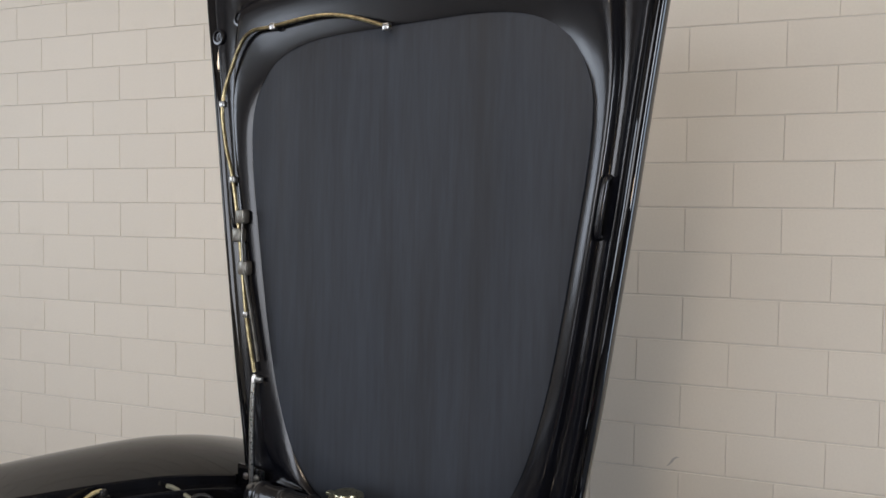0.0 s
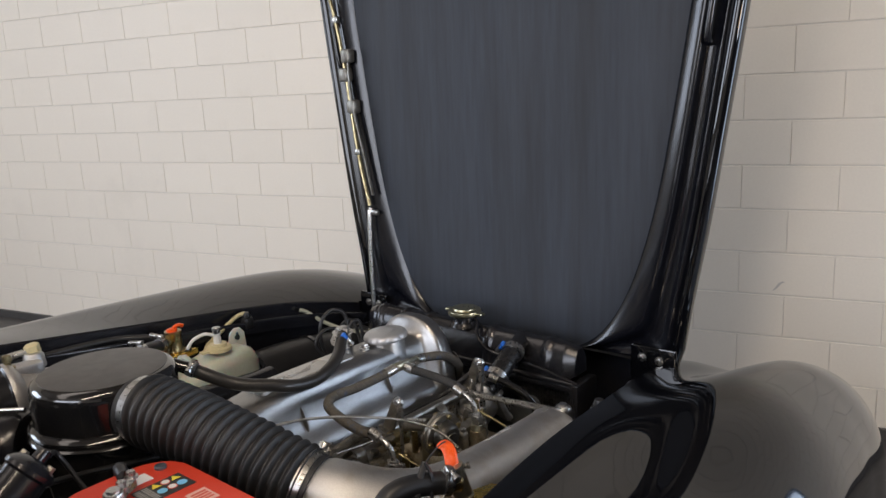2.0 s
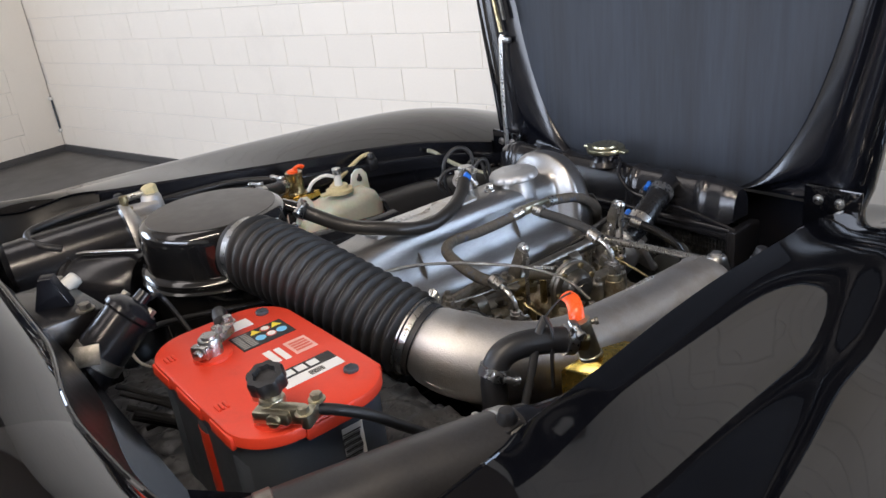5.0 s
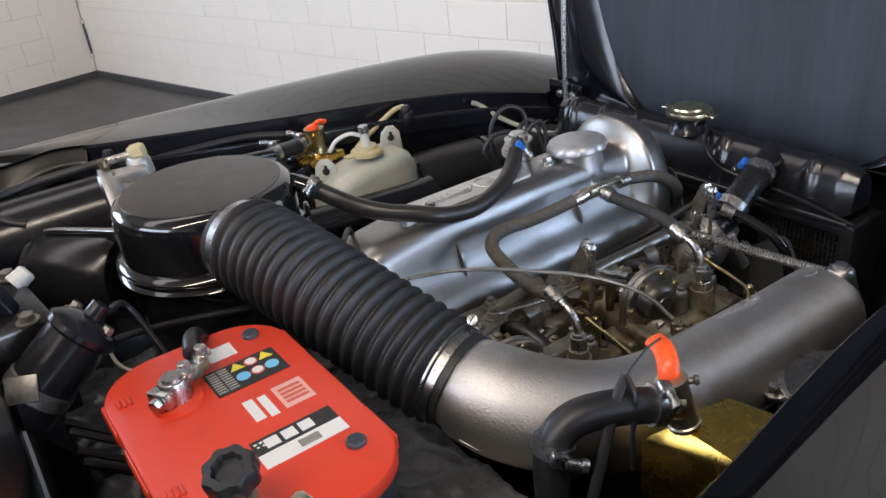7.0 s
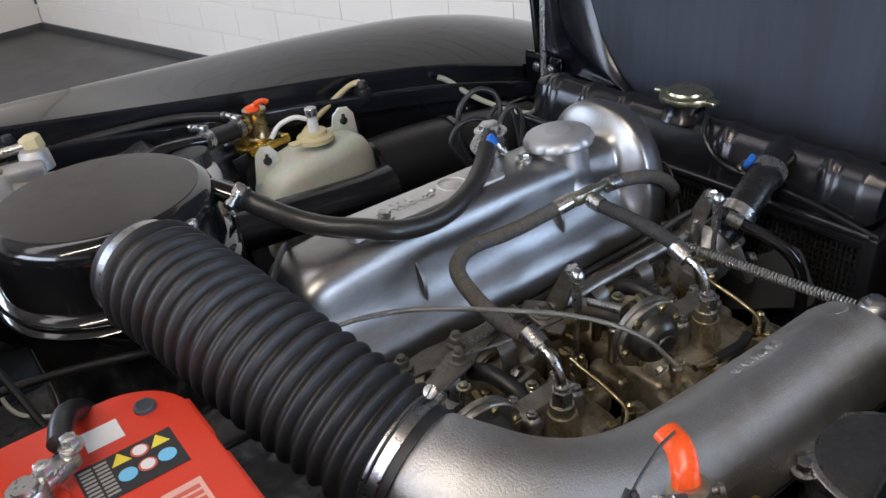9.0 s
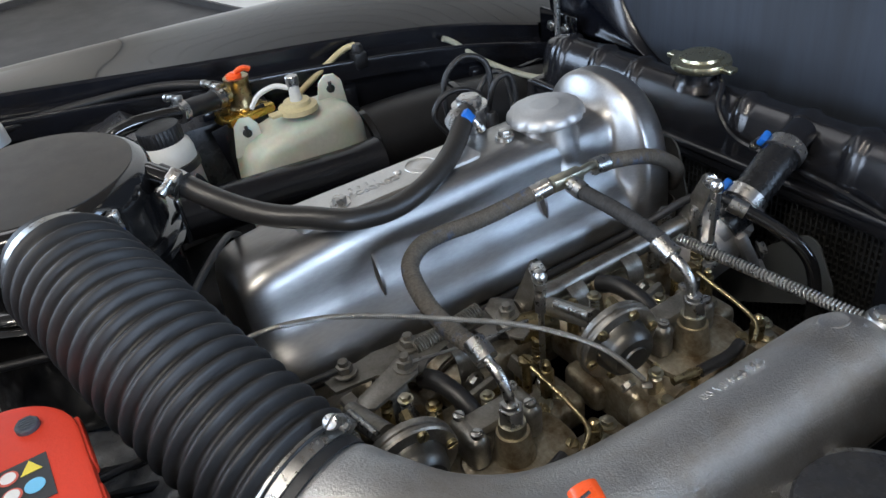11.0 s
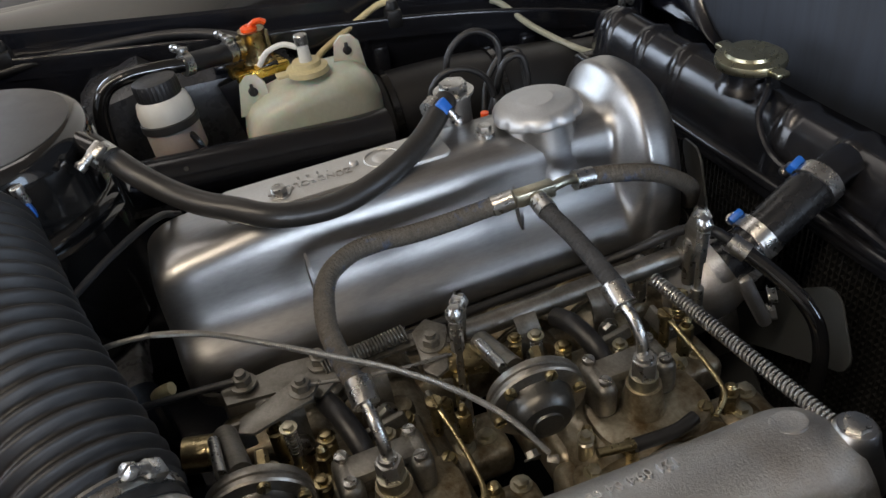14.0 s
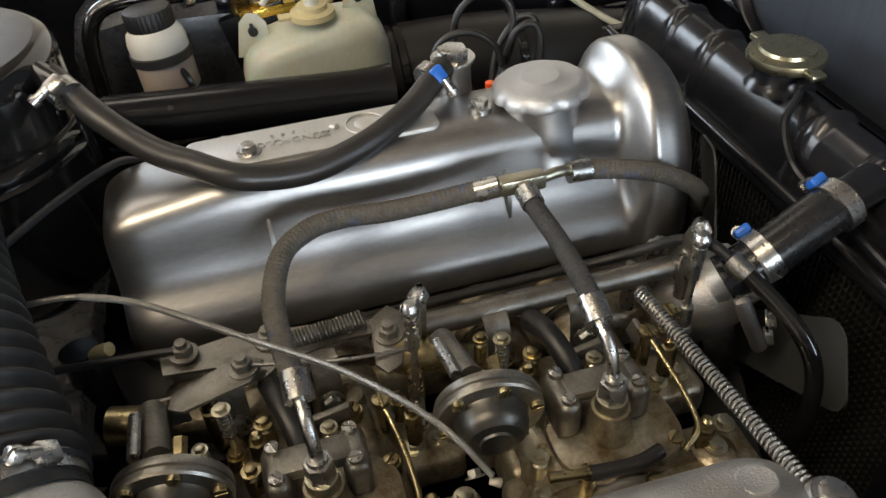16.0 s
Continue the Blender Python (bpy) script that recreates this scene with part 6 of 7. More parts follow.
for y, z, lean in ((0.640, 0.737, -8), (0.758, 0.757, 6)):
    bm = slab(bmesh.new(), [(-0.020, -0.024), (0.020, -0.024), (0.016, 0.012), (0.008, 0.022), (-0.004, 0.023), (-0.013, 0.014)], -0.0018, 0.0018, Matrix.Translation((-0.318, y, z)) @ pose(0, 0, 0, 90 + lean, 0, 78), 0.0006)
    tab = part("mounting_tab", bm, TANK, wash)
    bm = lathe(bmesh.new(), [(0.0052, 0), (0.0052, 0.0065), (0, 0.0065)], axis_frame((-0.320, y, z + 0.004), (-0.22, y + 0.012, z + 0.004)), 14)
    block(bm, (0.004, 0.004, 0.012), Matrix.Translation((-0.314, y, z + 0.008)), 0.001)
    part("screw_slot", bm, INK, tab)
bm = lathe(bmesh.new(), [(0.025, 0.0), (0.024, 0.006), (0.017, 0.008), (0.016, 0.013), (0.0, 0.013)], Matrix.Translation((-0.302, 0.706, 0.754)), 28)
block(bm, (0.014, 0.026, 0.004), Matrix.Translation((-0.302, 0.682, 0.757)), 0.001)
part("filler_cap", bm, YELLOWED, wash, "yellowed filler cap")
bm = lathe(bmesh.new(), [(0.0075, 0.766), (0.0065, 0.786), (0.0065, 0.79), (0.0, 0.79)], Matrix.Translation((-0.302, 0.706, 0)), 16)
part("spout", bm, WHITEP, wash)
bm = lathe(bmesh.new(), [(0.0078, 0.787), (0.0078, 0.797), (0.007, 0.798), (0.0, 0.798)], Matrix.Translation((-0.302, 0.706, 0)), 16)
part("spout_screw", bm, STEEL, wash)
part("tank_bracket", block(bmesh.new(), (0.003, 0.075, 0.085), Matrix.Translation((-0.352, 0.652, 0.708)) @ pose(0, 0, 0, 12, 0, 0), 0.001), BAY, wash, "black sheet bracket")
part("spout_hose", hose([(-0.304, 0.700, 0.784), (-0.312, 0.686, 0.788), (-0.322, 0.668, 0.780), (-0.326, 0.656, 0.765)], 0.0032, 10), WHITEP, wash)

brake = thing("fluid_bottle", (-0.322, 0.545, 0.69), "brake fluid bottle with a black cap and band", "fluid bottle")
BR = axis_frame((-0.303, 0.545, 0.699), (-0.309, 0.540, 0.795)) @ Matrix.Diagonal((1.06, 1.06, 0.96, 1.0))
part("bottle", lathe(bmesh.new(), [(0.0, 0.0), (0.026, 0.0), (0.0285, 0.003), (0.0285, 0.036), (0.027, 0.040)], BR, 32), BOTTLE, brake, "clouded lower half of the bottle")
part("bottle_top", lathe(bmesh.new(), [(0.027, 0.040), (0.0285, 0.043), (0.0290, 0.058), (0.027, 0.068), (0.022, 0.074), (0.020, 0.078)], BR, 32), WHITEP, brake, "white upper half of the bottle")
part("band", lathe(bmesh.new(), [(0.0292, 0.036), (0.0305, 0.037), (0.0305, 0.046), (0.0292, 0.047)], BR, 32), INK, brake, "black retaining band")
bm = bmesh.new()
rows = []
for r, h in ((0.0195, 0.072), (0.0232, 0.073), (0.0235, 0.076), (0.0235, 0.090), (0.0225, 0.0925), (0.017, 0.0935), (0.004, 0.0935)):
    rows.append([BR @ Vector((r * (1 - 0.03 * (k % 2)) * math.cos(2 * math.pi * k / 72), r * (1 - 0.03 * (k % 2)) * math.sin(2 * math.pi * k / 72), h)) for k in range(72)])
vs = loft(bm, rows, close=True)
bm.faces.new(vs[-1])
part("cap", bm, RUBBER, brake, "black ribbed cap")
part("bracket", hose([(-0.286, 0.556, 0.733), (-0.276, 0.566, 0.715), (-0.272, 0.570, 0.680), (-0.275, 0.575, 0.62)], 0.004, 8), BAY, brake)

valve = thing("heater_valve", (-0.385, 0.655, 0.735), "gold passivated heater valve with a red lever", "valve")
part("plate", block(bmesh.new(), (0.062, 0.066, 0.012), Matrix.Translation((-0.377, 0.657, 0.744)) @ pose(0, 0, 0, 0, -6, 10), 0.003), GOLD, valve)
part("body", lathe(bmesh.new(), [(0.018, 0), (0.016, 0.004), (0.0145, 0.006), (0.0145, 0.036), (0.016, 0.038), (0.016, 0.042), (0.0, 0.042)], Matrix.Translation((-0.380, 0.662, 0.748)), 24), BRASS, valve)
part("rear_plate", block(bmesh.new(), (0.005, 0.040, 0.032), Matrix.Translation((-0.404, 0.664, 0.762)), 0.002), BRASS, valve)
bm = tube(bmesh.new(), smooth_path([(-0.380, 0.660, 0.790), (-0.378, 0.666, 0.797), (-0.376, 0.674, 0.799), (-0.375, 0.680, 0.796)], 4), 0.0060, 10, flat=0.6)
lathe(bm, [(0.010, 0), (0.010, 0.005), (0.006, 0.007)], Matrix.Translation((-0.380, 0.660, 0.7885)), 18)
part("lever", bm, ORANGE, valve, "red plastic lever")
part("inlet", tube(bmesh.new(), [Vector((-0.380, 0.650, 0.770)), Vector((-0.376, 0.628, 0.772))], 0.0095, 16), BRASS, valve)
heater_hose = hose_thing("heater_hose", [(-0.376, 0.640, 0.771), (-0.370, 0.620, 0.773), (-0.356, 0.596, 0.778), (-0.345, 0.575, 0.781)], 0.0115, RUBBER, "black heater hose with a worm clamp", seg=16)
clamp(heater_hose, (-0.374, 0.631, 0.772), (0.02, -0.04, 0.004), 0.0118, 0.010, False, 90)
clamp(heater_hose, (-0.347, 0.579, 0.7805), (0.02, -0.04, 0.004), 0.0118, 0.010, False, 100)
hose_thing("heater_pipe", [(-0.347, 0.580, 0.7805), (-0.344, 0.552, 0.784), (-0.342, 0.520, 0.786), (-0.340, 0.492, 0.780), (-0.337, 0.478, 0.764), (-0.335, 0.472, 0.74), (-0.33, 0.468, 0.68)], 0.0085, GLOSS, "gloss black bent heater pipe", "pipe", 16)
hose_thing("wing_hose", [(-0.475, 0.30, 0.772), (-0.470, 0.40, 0.782), (-0.462, 0.50, 0.785), (-0.445, 0.58, 0.784), (-0.415, 0.64, 0.776), (-0.40, 0.655, 0.765)], 0.0062, RUBBER, "thin black hose along the inner wing")
hose_thing("yellowed_tube", [(-0.408, 0.845, 0.772), (-0.412, 0.825, 0.768), (-0.404, 0.776, 0.748), (-0.392, 0.735, 0.730), (-0.36, 0.715, 0.71)], 0.0042, YELLOWED, "yellowed plastic tube clipped to the inner wing", "tube", 10)
hose_thing("pale_tube", [(-0.394, 0.978, 0.746), (-0.388, 0.992, 0.738), (-0.362, 1.018, 0.712), (-0.325, 1.045, 0.694), (-0.280, 1.062, 0.690), (-0.262, 1.064, 0.70)], 0.0043, material("pale_clear_tube", (0.34, 0.34, 0.26), 0.3, var=0.15, scale=40), "pale clear plastic tube running to the radiator", "tube", 12)

heater = thing("heater_box", (-0.425, 0.53, 0.58), "dull black heater box on the inner wing", "heater box")
bm = bmesh.new()
rows = []
for y, w, h in ((0.440, 0.035, 0.045), (0.448, 0.045, 0.070), (0.465, 0.050, 0.085), (0.50, 0.052, 0.092), (0.525, 0.056, 0.100), (0.54, 0.052, 0.088), (0.60, 0.050, 0.084), (0.66, 0.048, 0.080), (0.70, 0.046, 0.074), (0.71, 0.036, 0.06)):
    rows.append([Vector((-0.422 + x, y, 0.672 + z)) for x, z in ((-w, -0.08), (-w, h * 0.6), (-w * 0.8, h * 0.9), (-w * 0.4, h), (w * 0.3, h * 0.97), (w * 0.85, h * 0.82), (w, h * 0.5), (w, -0.08))])
vs = loft(bm, rows)
bm.faces.new(vs[0]), bm.faces.new(vs[-1][::-1])
part("housing", bm, HEATMAT, heater, "dull black pressed housing", 45)
bm = block(bmesh.new(), (0.10, 0.016, 0.012), Matrix.Translation((-0.425, 0.615, 0.752)), 0.003)
part("strap", bm, BAY, heater)
duct2 = thing("fresh_air_duct", (-0.34, 0.9, 0.66), "wide dull black fresh air duct", "duct")
path = even_path([(-0.345, 0.72, 0.645), (-0.340, 0.80, 0.655), (-0.335, 0.90, 0.655), (-0.33, 1.0, 0.645), (-0.325, 1.10, 0.635)], 0.008)
part("sleeve", tube(bmesh.new(), path, 0.052, 32), RUBBER, duct2)
for y in (0.80, 0.94):
    c = min(path, key=lambda p: abs(p.y - y))
    part("ring", lathe(bmesh.new(), [(0.052, 0), (0.0555, 0.002), (0.0555, 0.010), (0.052, 0.012)], axis_frame(c, c + Vector((0.004, 0.1, 0.006))), 36), GLOSS, duct2)
duct3 = thing("cold_air_tube", (-0.235, 0.64, 0.67), "satin black metal tube with a flared end", "tube")
path = [Vector((-0.240, y, 0.704 - 0.078 * (y - 0.50))) for y in np.linspace(0.46, 0.772, 16)]
part("tube", tube(bmesh.new(), path, 0.026, 28, True, [0.026] * 13 + [0.026, 0.0272, 0.0295]), BAY, duct3)
part("rivet_hole", lathe(bmesh.new(), [(0.0028, 0), (0.0028, 0.0008), (0, 0.0008)], axis_frame((-0.2215, 0.545, 0.718), (-0.20, 0.545, 0.7425)), 12), INK, duct3)

leads = thing("distributor", (-0.105, 0.835, 0.66), "black distributor with looping ignition leads", "distributor")
part("cap", lathe(bmesh.new(), [(0.0, -0.05), (0.028, -0.05), (0.030, -0.01), (0.024, 0.006), (0.010, 0.012), (0.0, 0.012)], Matrix.Translation((-0.118, 0.835, 0.712)), 28), RUBBER, leads)
for k, pts in enumerate(([(-0.108, 0.812, 0.715), (-0.112, 0.790, 0.745), (-0.120, 0.775, 0.775), (-0.118, 0.792, 0.800), (-0.110, 0.822, 0.803), (-0.100, 0.845, 0.785), (-0.095, 0.852, 0.75)],
                         [(-0.125, 0.822, 0.718), (-0.135, 0.806, 0.760), (-0.140, 0.810, 0.812), (-0.135, 0.840, 0.838), (-0.122, 0.868, 0.826), (-0.112, 0.868, 0.785), (-0.108, 0.850, 0.74)],
                         [(-0.118, 0.850, 0.720), (-0.108, 0.858, 0.765), (-0.105, 0.872, 0.800), (-0.100, 0.892, 0.805), (-0.095, 0.898, 0.775), (-0.092, 0.890, 0.73)],
                         [(-0.130, 0.848, 0.72), (-0.145, 0.862, 0.76), (-0.150, 0.888, 0.79), (-0.135, 0.905, 0.795), (-0.115, 0.905, 0.76), (-0.10, 0.90, 0.72)])):
    hub = Vector((-0.118, 0.850, 0.765))
    part("ignition_lead", hose([hub + (Vector(p) - hub) * 0.78 for p in pts], 0.0033, 10), RUBBER, leads)
part("lead_boot", lathe(bmesh.new(), [(0.007, 0), (0.0065, 0.016), (0.0045, 0.02)], Matrix.Translation((-0.096, 0.851, 0.745)), 14), RUBBER, leads)
part("lead_boot", lathe(bmesh.new(), [(0.0042, 0), (0.0042, 0.008)], Matrix.Translation((-0.100, 0.838, 0.742)), 14), ORANGE, leads, "red lead boot")

# ---- near the bulkhead: booster, filter canister, coil, fuse box ----
boost = thing("brake_booster", (-0.30, 0.25, 0.70), "black brake booster cylinder with an alloy valve body", "brake booster")
bm = lathe(bmesh.new(), [(0.0, 0.0), (0.045, 0.002), (0.053, 0.010), (0.053, 0.165), (0.056, 0.168), (0.056, 0.176), (0.050, 0.180)], axis_frame((-0.305, 0.165, 0.782), (-0.282, 0.345, 0.790)), 40)
part("cylinder", bm, RADPAINT, boost, "satin black cylinder")
bm = lathe(bmesh.new(), [(0.057, 0.168), (0.0575, 0.170), (0.0575, 0.177), (0.054, 0.182), (0.040, 0.190), (0.034, 0.215), (0.032, 0.24), (0.0, 0.243)], axis_frame((-0.305, 0.165, 0.782), (-0.282, 0.345, 0.790)), 40)
block(bm, (0.030, 0.050, 0.032), Matrix.Translation((-0.285, 0.362, 0.825)) @ pose(0, 0, 0, 0, 0, -8), 0.006)
lathe(bm, [(0.017, 0), (0.015, 0.018), (0.012, 0.022)], Matrix.Translation((-0.300, 0.382, 0.826)), 20)
part("valve_body", bm, CAST, boost, "bare cast valve body")
bm = slab(bmesh.new(), hexagon(0.0115), 0, 0.014, Matrix.Translation((-0.308, 0.386, 0.845)) @ pose(0, 0, 0, 10, 0, 15), 0.001)
part("banjo_plug", bm, YELLOWED, boost, "yellow hexagon plug")
part("brake_pipe", tube(bmesh.new(), [Vector((-0.310, 0.380, 0.849)), Vector((-0.318, 0.345, 0.846))], 0.0052, 12), STEEL, boost)
part("hydraulic_hose", hose([(-0.318, 0.348, 0.846), (-0.330, 0.300, 0.842), (-0.338, 0.255, 0.838), (-0.330, 0.215, 0.835), (-0.300, 0.205, 0.832), (-0.270, 0.215, 0.826), (-0.258, 0.235, 0.818)], 0.0060, 12), RUBBER, boost)
part("bleed_screw", lathe(bmesh.new(), [(0.012, 0), (0.010, 0.004), (0.005, 0.005), (0.005, 0.012), (0.007, 0.013), (0.006, 0.022), (0.0, 0.024)], Matrix.Translation((-0.283, 0.338, 0.838)), 14), BRASS, boost)
filt = thing("filter_canister", (-0.225, 0.29, 0.66), "black filter canister held by a bright rod", "canister")
FC = axis_frame((-0.268, 0.237, 0.752), (-0.168, 0.317, 0.757))
part("can", lathe(bmesh.new(), [(0.0, 0.0), (0.034, 0.0), (0.046, 0.004), (0.051, 0.012), (0.052, 0.018), (0.052, 0.115), (0.046, 0.124), (0.0, 0.126)], FC, 44), RADPAINT, filt, "satin black can")
part("rim", lathe(bmesh.new(), [(0.0515, 0.010), (0.0545, 0.013), (0.0545, 0.019), (0.0520, 0.022)], FC, 44), GLOSS, filt)
part("clamp_rod", hose([(-0.262, 0.238, 0.770), (-0.256, 0.243, 0.798), (-0.246, 0.252, 0.808), (-0.210, 0.279, 0.811), (-0.166, 0.311, 0.813)], 0.0040, 12), CHROME, filt, "bright bent clamp rod")
part("brass_union", slab(bmesh.new(), hexagon(0.0075), 0, 0.020, axis_frame((-0.312, 0.236, 0.772), (-0.29, 0.248, 0.776)), 0.001), BRASS, filt)
part("eyelet", tube(bmesh.new(), smooth_path([(-0.352, 0.252, 0.790), (-0.364, 0.250, 0.802), (-0.352, 0.262, 0.812), (-0.338, 0.268, 0.806), (-0.330, 0.262, 0.786)], 5), 0.0065, 10, flat=0.55), CHROME, filt, "bright bent strap eye")

ign = thing("ignition_coil", (0.055, 0.19, 0.72), "gloss black ignition coil on a steel clip", "ignition coil")
CO = axis_frame((0.055, 0.161, 0.773), (0.057, 0.232, 0.830))
part("can", lathe(bmesh.new(), [(0.0, 0.0), (0.024, 0.0), (0.027, 0.003), (0.027, 0.080), (0.030, 0.083), (0.030, 0.088), (0.026, 0.092), (0.018, 0.098), (0.009, 0.100), (0.008, 0.112), (0.0, 0.112)], CO, 32), RADPAINT, ign)
part("clip_band", lathe(bmesh.new(), [(0.0272, 0.020), (0.0285, 0.021), (0.0285, 0.033), (0.0272, 0.034)], CO, 32), DULL, ign, "dull clip band")
q = CO @ Vector((0, 0, 0.027))
part("clip_tab", block(bmesh.new(), (0.026, 0.022, 0.003), axis_frame(q + Vector((0.022, -0.012, 0.017)), q + Vector((0.44, -0.24, 0.34))), 0.001), DULL, ign, "bent sheet steel tab")
for a in (40, 220):
    q = CO @ Matrix.Rotation(radians(a), 4, "Z") @ Matrix.Translation((0.018, 0, 0.092))
    part("terminal", bolt(bmesh.new(), q, 0.005, 0.009), DULL, ign)
part("coil_wire", hose([(0.057, 0.236, 0.834), (0.050, 0.252, 0.832), (0.030, 0.27, 0.82), (0.060, 0.285, 0.775), (0.085, 0.30, 0.74), (0.09, 0.33, 0.70)], 0.0030, 8), RUBBER, ign)
fuse = thing("regulator_box", (-0.01, 0.175, 0.80), "dusty black regulator box under the cowl", "regulator")
bm = block(bmesh.new(), (0.135, 0.070, 0.095), Matrix.Translation((-0.048, 0.171, 0.781)) @ pose(0, 0, 0, -3, 0, 6), 0.003)
part("case", bm, RADPAINT, fuse, "dusty black box")
bm = slab(bmesh.new(), [(-0.020, 0.0), (0.020, 0.0), (0.007, 0.036), (-0.007, 0.036)], -0.008, 0.008, Matrix.Translation((-0.030, 0.172, 0.829)) @ pose(0, 0, 0, 90, 0, 60), 0.002)
part("hinge_lug", bm, BAY, fuse, "worn pressed steel lug")
for x in (0.008, -0.10):
    part("fixing", bolt(bmesh.new(), Matrix.Translation((x, 0.194, 0.828)), 0.007, 0.008), DULL, fuse)
part("grommet", lathe(bmesh.new(), [(0.010, 0), (0.009, 0.016), (0.006, 0.018), (0.0, 0.018)], axis_frame((-0.080, 0.196, 0.828), (-0.085, 0.23, 0.845)), 18), WHITEP, fuse, "off-white grommet")

hose_thing("washer_pipe", [(0.010, 0.235, 0.776), (0.000, 0.262, 0.776), (-0.004, 0.320, 0.766), (0.004, 0.382, 0.757), (0.010, 0.43, 0.75)], 0.0036, RUBBER, "thin black pipe in front of the canister", "pipe", 10)
hose_thing("earth_wire", [(-0.178, 0.262, 0.690), (-0.166, 0.263, 0.676), (-0.146, 0.265, 0.668), (-0.124, 0.272, 0.667), (-0.104, 0.288, 0.668), (-0.086, 0.312, 0.668)], 0.0022, WHITEP, "thin pale wire curving over the tar mat", "wire", 8)
hose_thing("bulkhead_wire", [(0.020, 0.24, 0.745), (0.045, 0.262, 0.728), (0.080, 0.275, 0.722), (0.115, 0.300, 0.716)], 0.0032, WHITEP, "pale plastic wire behind the battery", "wire", 8)
for k in range(5):
    a = random.uniform(-0.02, 0.02)
    hose_thing("loom_wire", [(0.06 + 0.012 * k, 0.19, 0.74 + a), (0.075 + 0.010 * k, 0.225, 0.715 + a), (0.09 + 0.01 * k, 0.25 + a, 0.700), (0.07 + 0.02 * k, 0.31, 0.690 + a), (0.05 + 0.03 * k, 0.40, 0.66)], 0.0035, RUBBER, "black loom wire beside the battery", "wire", 8)
bm = bmesh.new()
rows = []
for j in range(57):
    y = 0.19 + 0.005 * j
    edge = 0.014 if j in (0, 56) else 0.0
    rows.append([Vector((x, y, 0.660 + 0.05 * (y - 0.33) + 0.07 * (x - 0.02) - edge + 0.0075 * noise.noise(Vector((x * 38, y * 38, 1))) + 0.004 * noise.noise(Vector((x * 110, y * 110, 5))))) for x in np.linspace(-0.19, 0.43, 125)])
loft(bm, rows)
tagged(part("sound_mat", thicken(bm, 0.004), TAR, angle=70), "lumpy black tar sound mat over the bulkhead ledge", "mat")
bm = bmesh.new()
for k in range(9):
    z = 0.30 + 0.04 * k
    tube(bm, smooth_path([(0.11 + 0.01 * math.sin(k), 0.46, z), (0.16, 0.54, z + 0.03), (0.13 + 0.02 * math.cos(k), 0.66, z)], 5), 0.012, 8)
tagged(part("pipe_cluster", bm, BAY), "dark pipes low beside the engine", "pipes", kind="stuff")
exh = thing("starter_tube", (0.085, 0.47, 0.5), "dark steel tube and pale clip behind the carburettors", "tube")
part("tube", tube(bmesh.new(), [Vector((0.075, 0.47, 0.70)), Vector((0.095, 0.475, 0.50))], 0.014, 18), BAY, exh)
part("clip", tube(bmesh.new(), smooth_path([(0.084, 0.482, 0.700), (0.090, 0.488, 0.708), (0.094, 0.496, 0.712)], 4), 0.005, 10), YELLOWED, exh, "pale plastic clip")

# ---- thick fresh air hose along the near inner wing ----
air = thing("fresh_air_hose", (0.45, 0.30, 0.62), "thick smooth black rubber fresh air hose with pale clamped ends", "hose")
AIR = [(0.412, 0.150, 0.772), (0.424, 0.195, 0.774), (0.438, 0.245, 0.775), (0.452, 0.300, 0.775), (0.465, 0.350, 0.774), (0.474, 0.392, 0.770)]
path = even_path(AIR, 0.006)
part("sleeve", tube(bmesh.new(), path, 0.036, 32), HOSEMAT, air, "smooth dull black sleeve", 70)
d0, d1 = path[1] - path[0], path[-1] - path[-2]
part("end_band", lathe(bmesh.new(), [(0.0362, 0), (0.0372, 0.001), (0.0372, 0.013), (0.0362, 0.014)], axis_frame(path[-4], path[-4] + d1), 32), FLANGE, air, "pale metal band")
part("end_band", lathe(bmesh.new(), [(0.0362, 0), (0.0372, 0.001), (0.0372, 0.013), (0.0362, 0.014)], axis_frame(path[7], path[7] + d0), 32), FLANGE, air, "pale metal band")
part("neck", lathe(bmesh.new(), [(0.034, 0), (0.034, 0.02), (0.030, 0.028), (0.030, 0.06)], axis_frame(path[-2], path[-2] + d1), 28), BAY, air, "black sheet metal neck")
part("bracket", block(bmesh.new(), (0.02, 0.02, 0.16), Matrix.Translation((0.452, 0.30, 0.68)), 0.003), BAY, air)
wing = bmesh.new()
bolt(wing, Matrix.Translation((0.398, 0.412, 0.742)), 0.007, 0.008)
lathe(wing, [(0.0035, 0), (0.0035, 0.016), (0, 0.0165)], Matrix.Translation((0.398, 0.412, 0.742)), 10)
part("band_screw", wing, STEEL, air)

# ---- near side: second heater valve, hose and blower ----
valve2 = thing("brass_heater_valve", (0.415, 0.555, 0.72), "brass heater valve with a red tap on a gold box", "valve")
bm = bmesh.new()
rows = [[Vector((0.432 + x * s, 0.584 + y * s, z)) for x, y in ((-0.040, -0.052), (0.030, -0.026), (0.036, 0.048), (-0.027, 0.033))] for s, z in ((1, 0.690), (1, 0.743), (0.95, 0.747))]
rows.append([Vector((0.411 + x, 0.560 + y, 0.7565)) for x, y in ((-0.006, -0.012), (0.012, -0.008), (0.014, 0.012), (-0.006, 0.010))])
vs = loft(bm, rows, close=True)
bm.faces.new(vs[-1]), bm.faces.new(vs[0][::-1])
part("box", bm, GOLD, valve2, "gold passivated sheet box", 30)
VA, VB = Vector((0.411, 0.557, 0.757)), Vector((0.402, 0.550, 0.797))
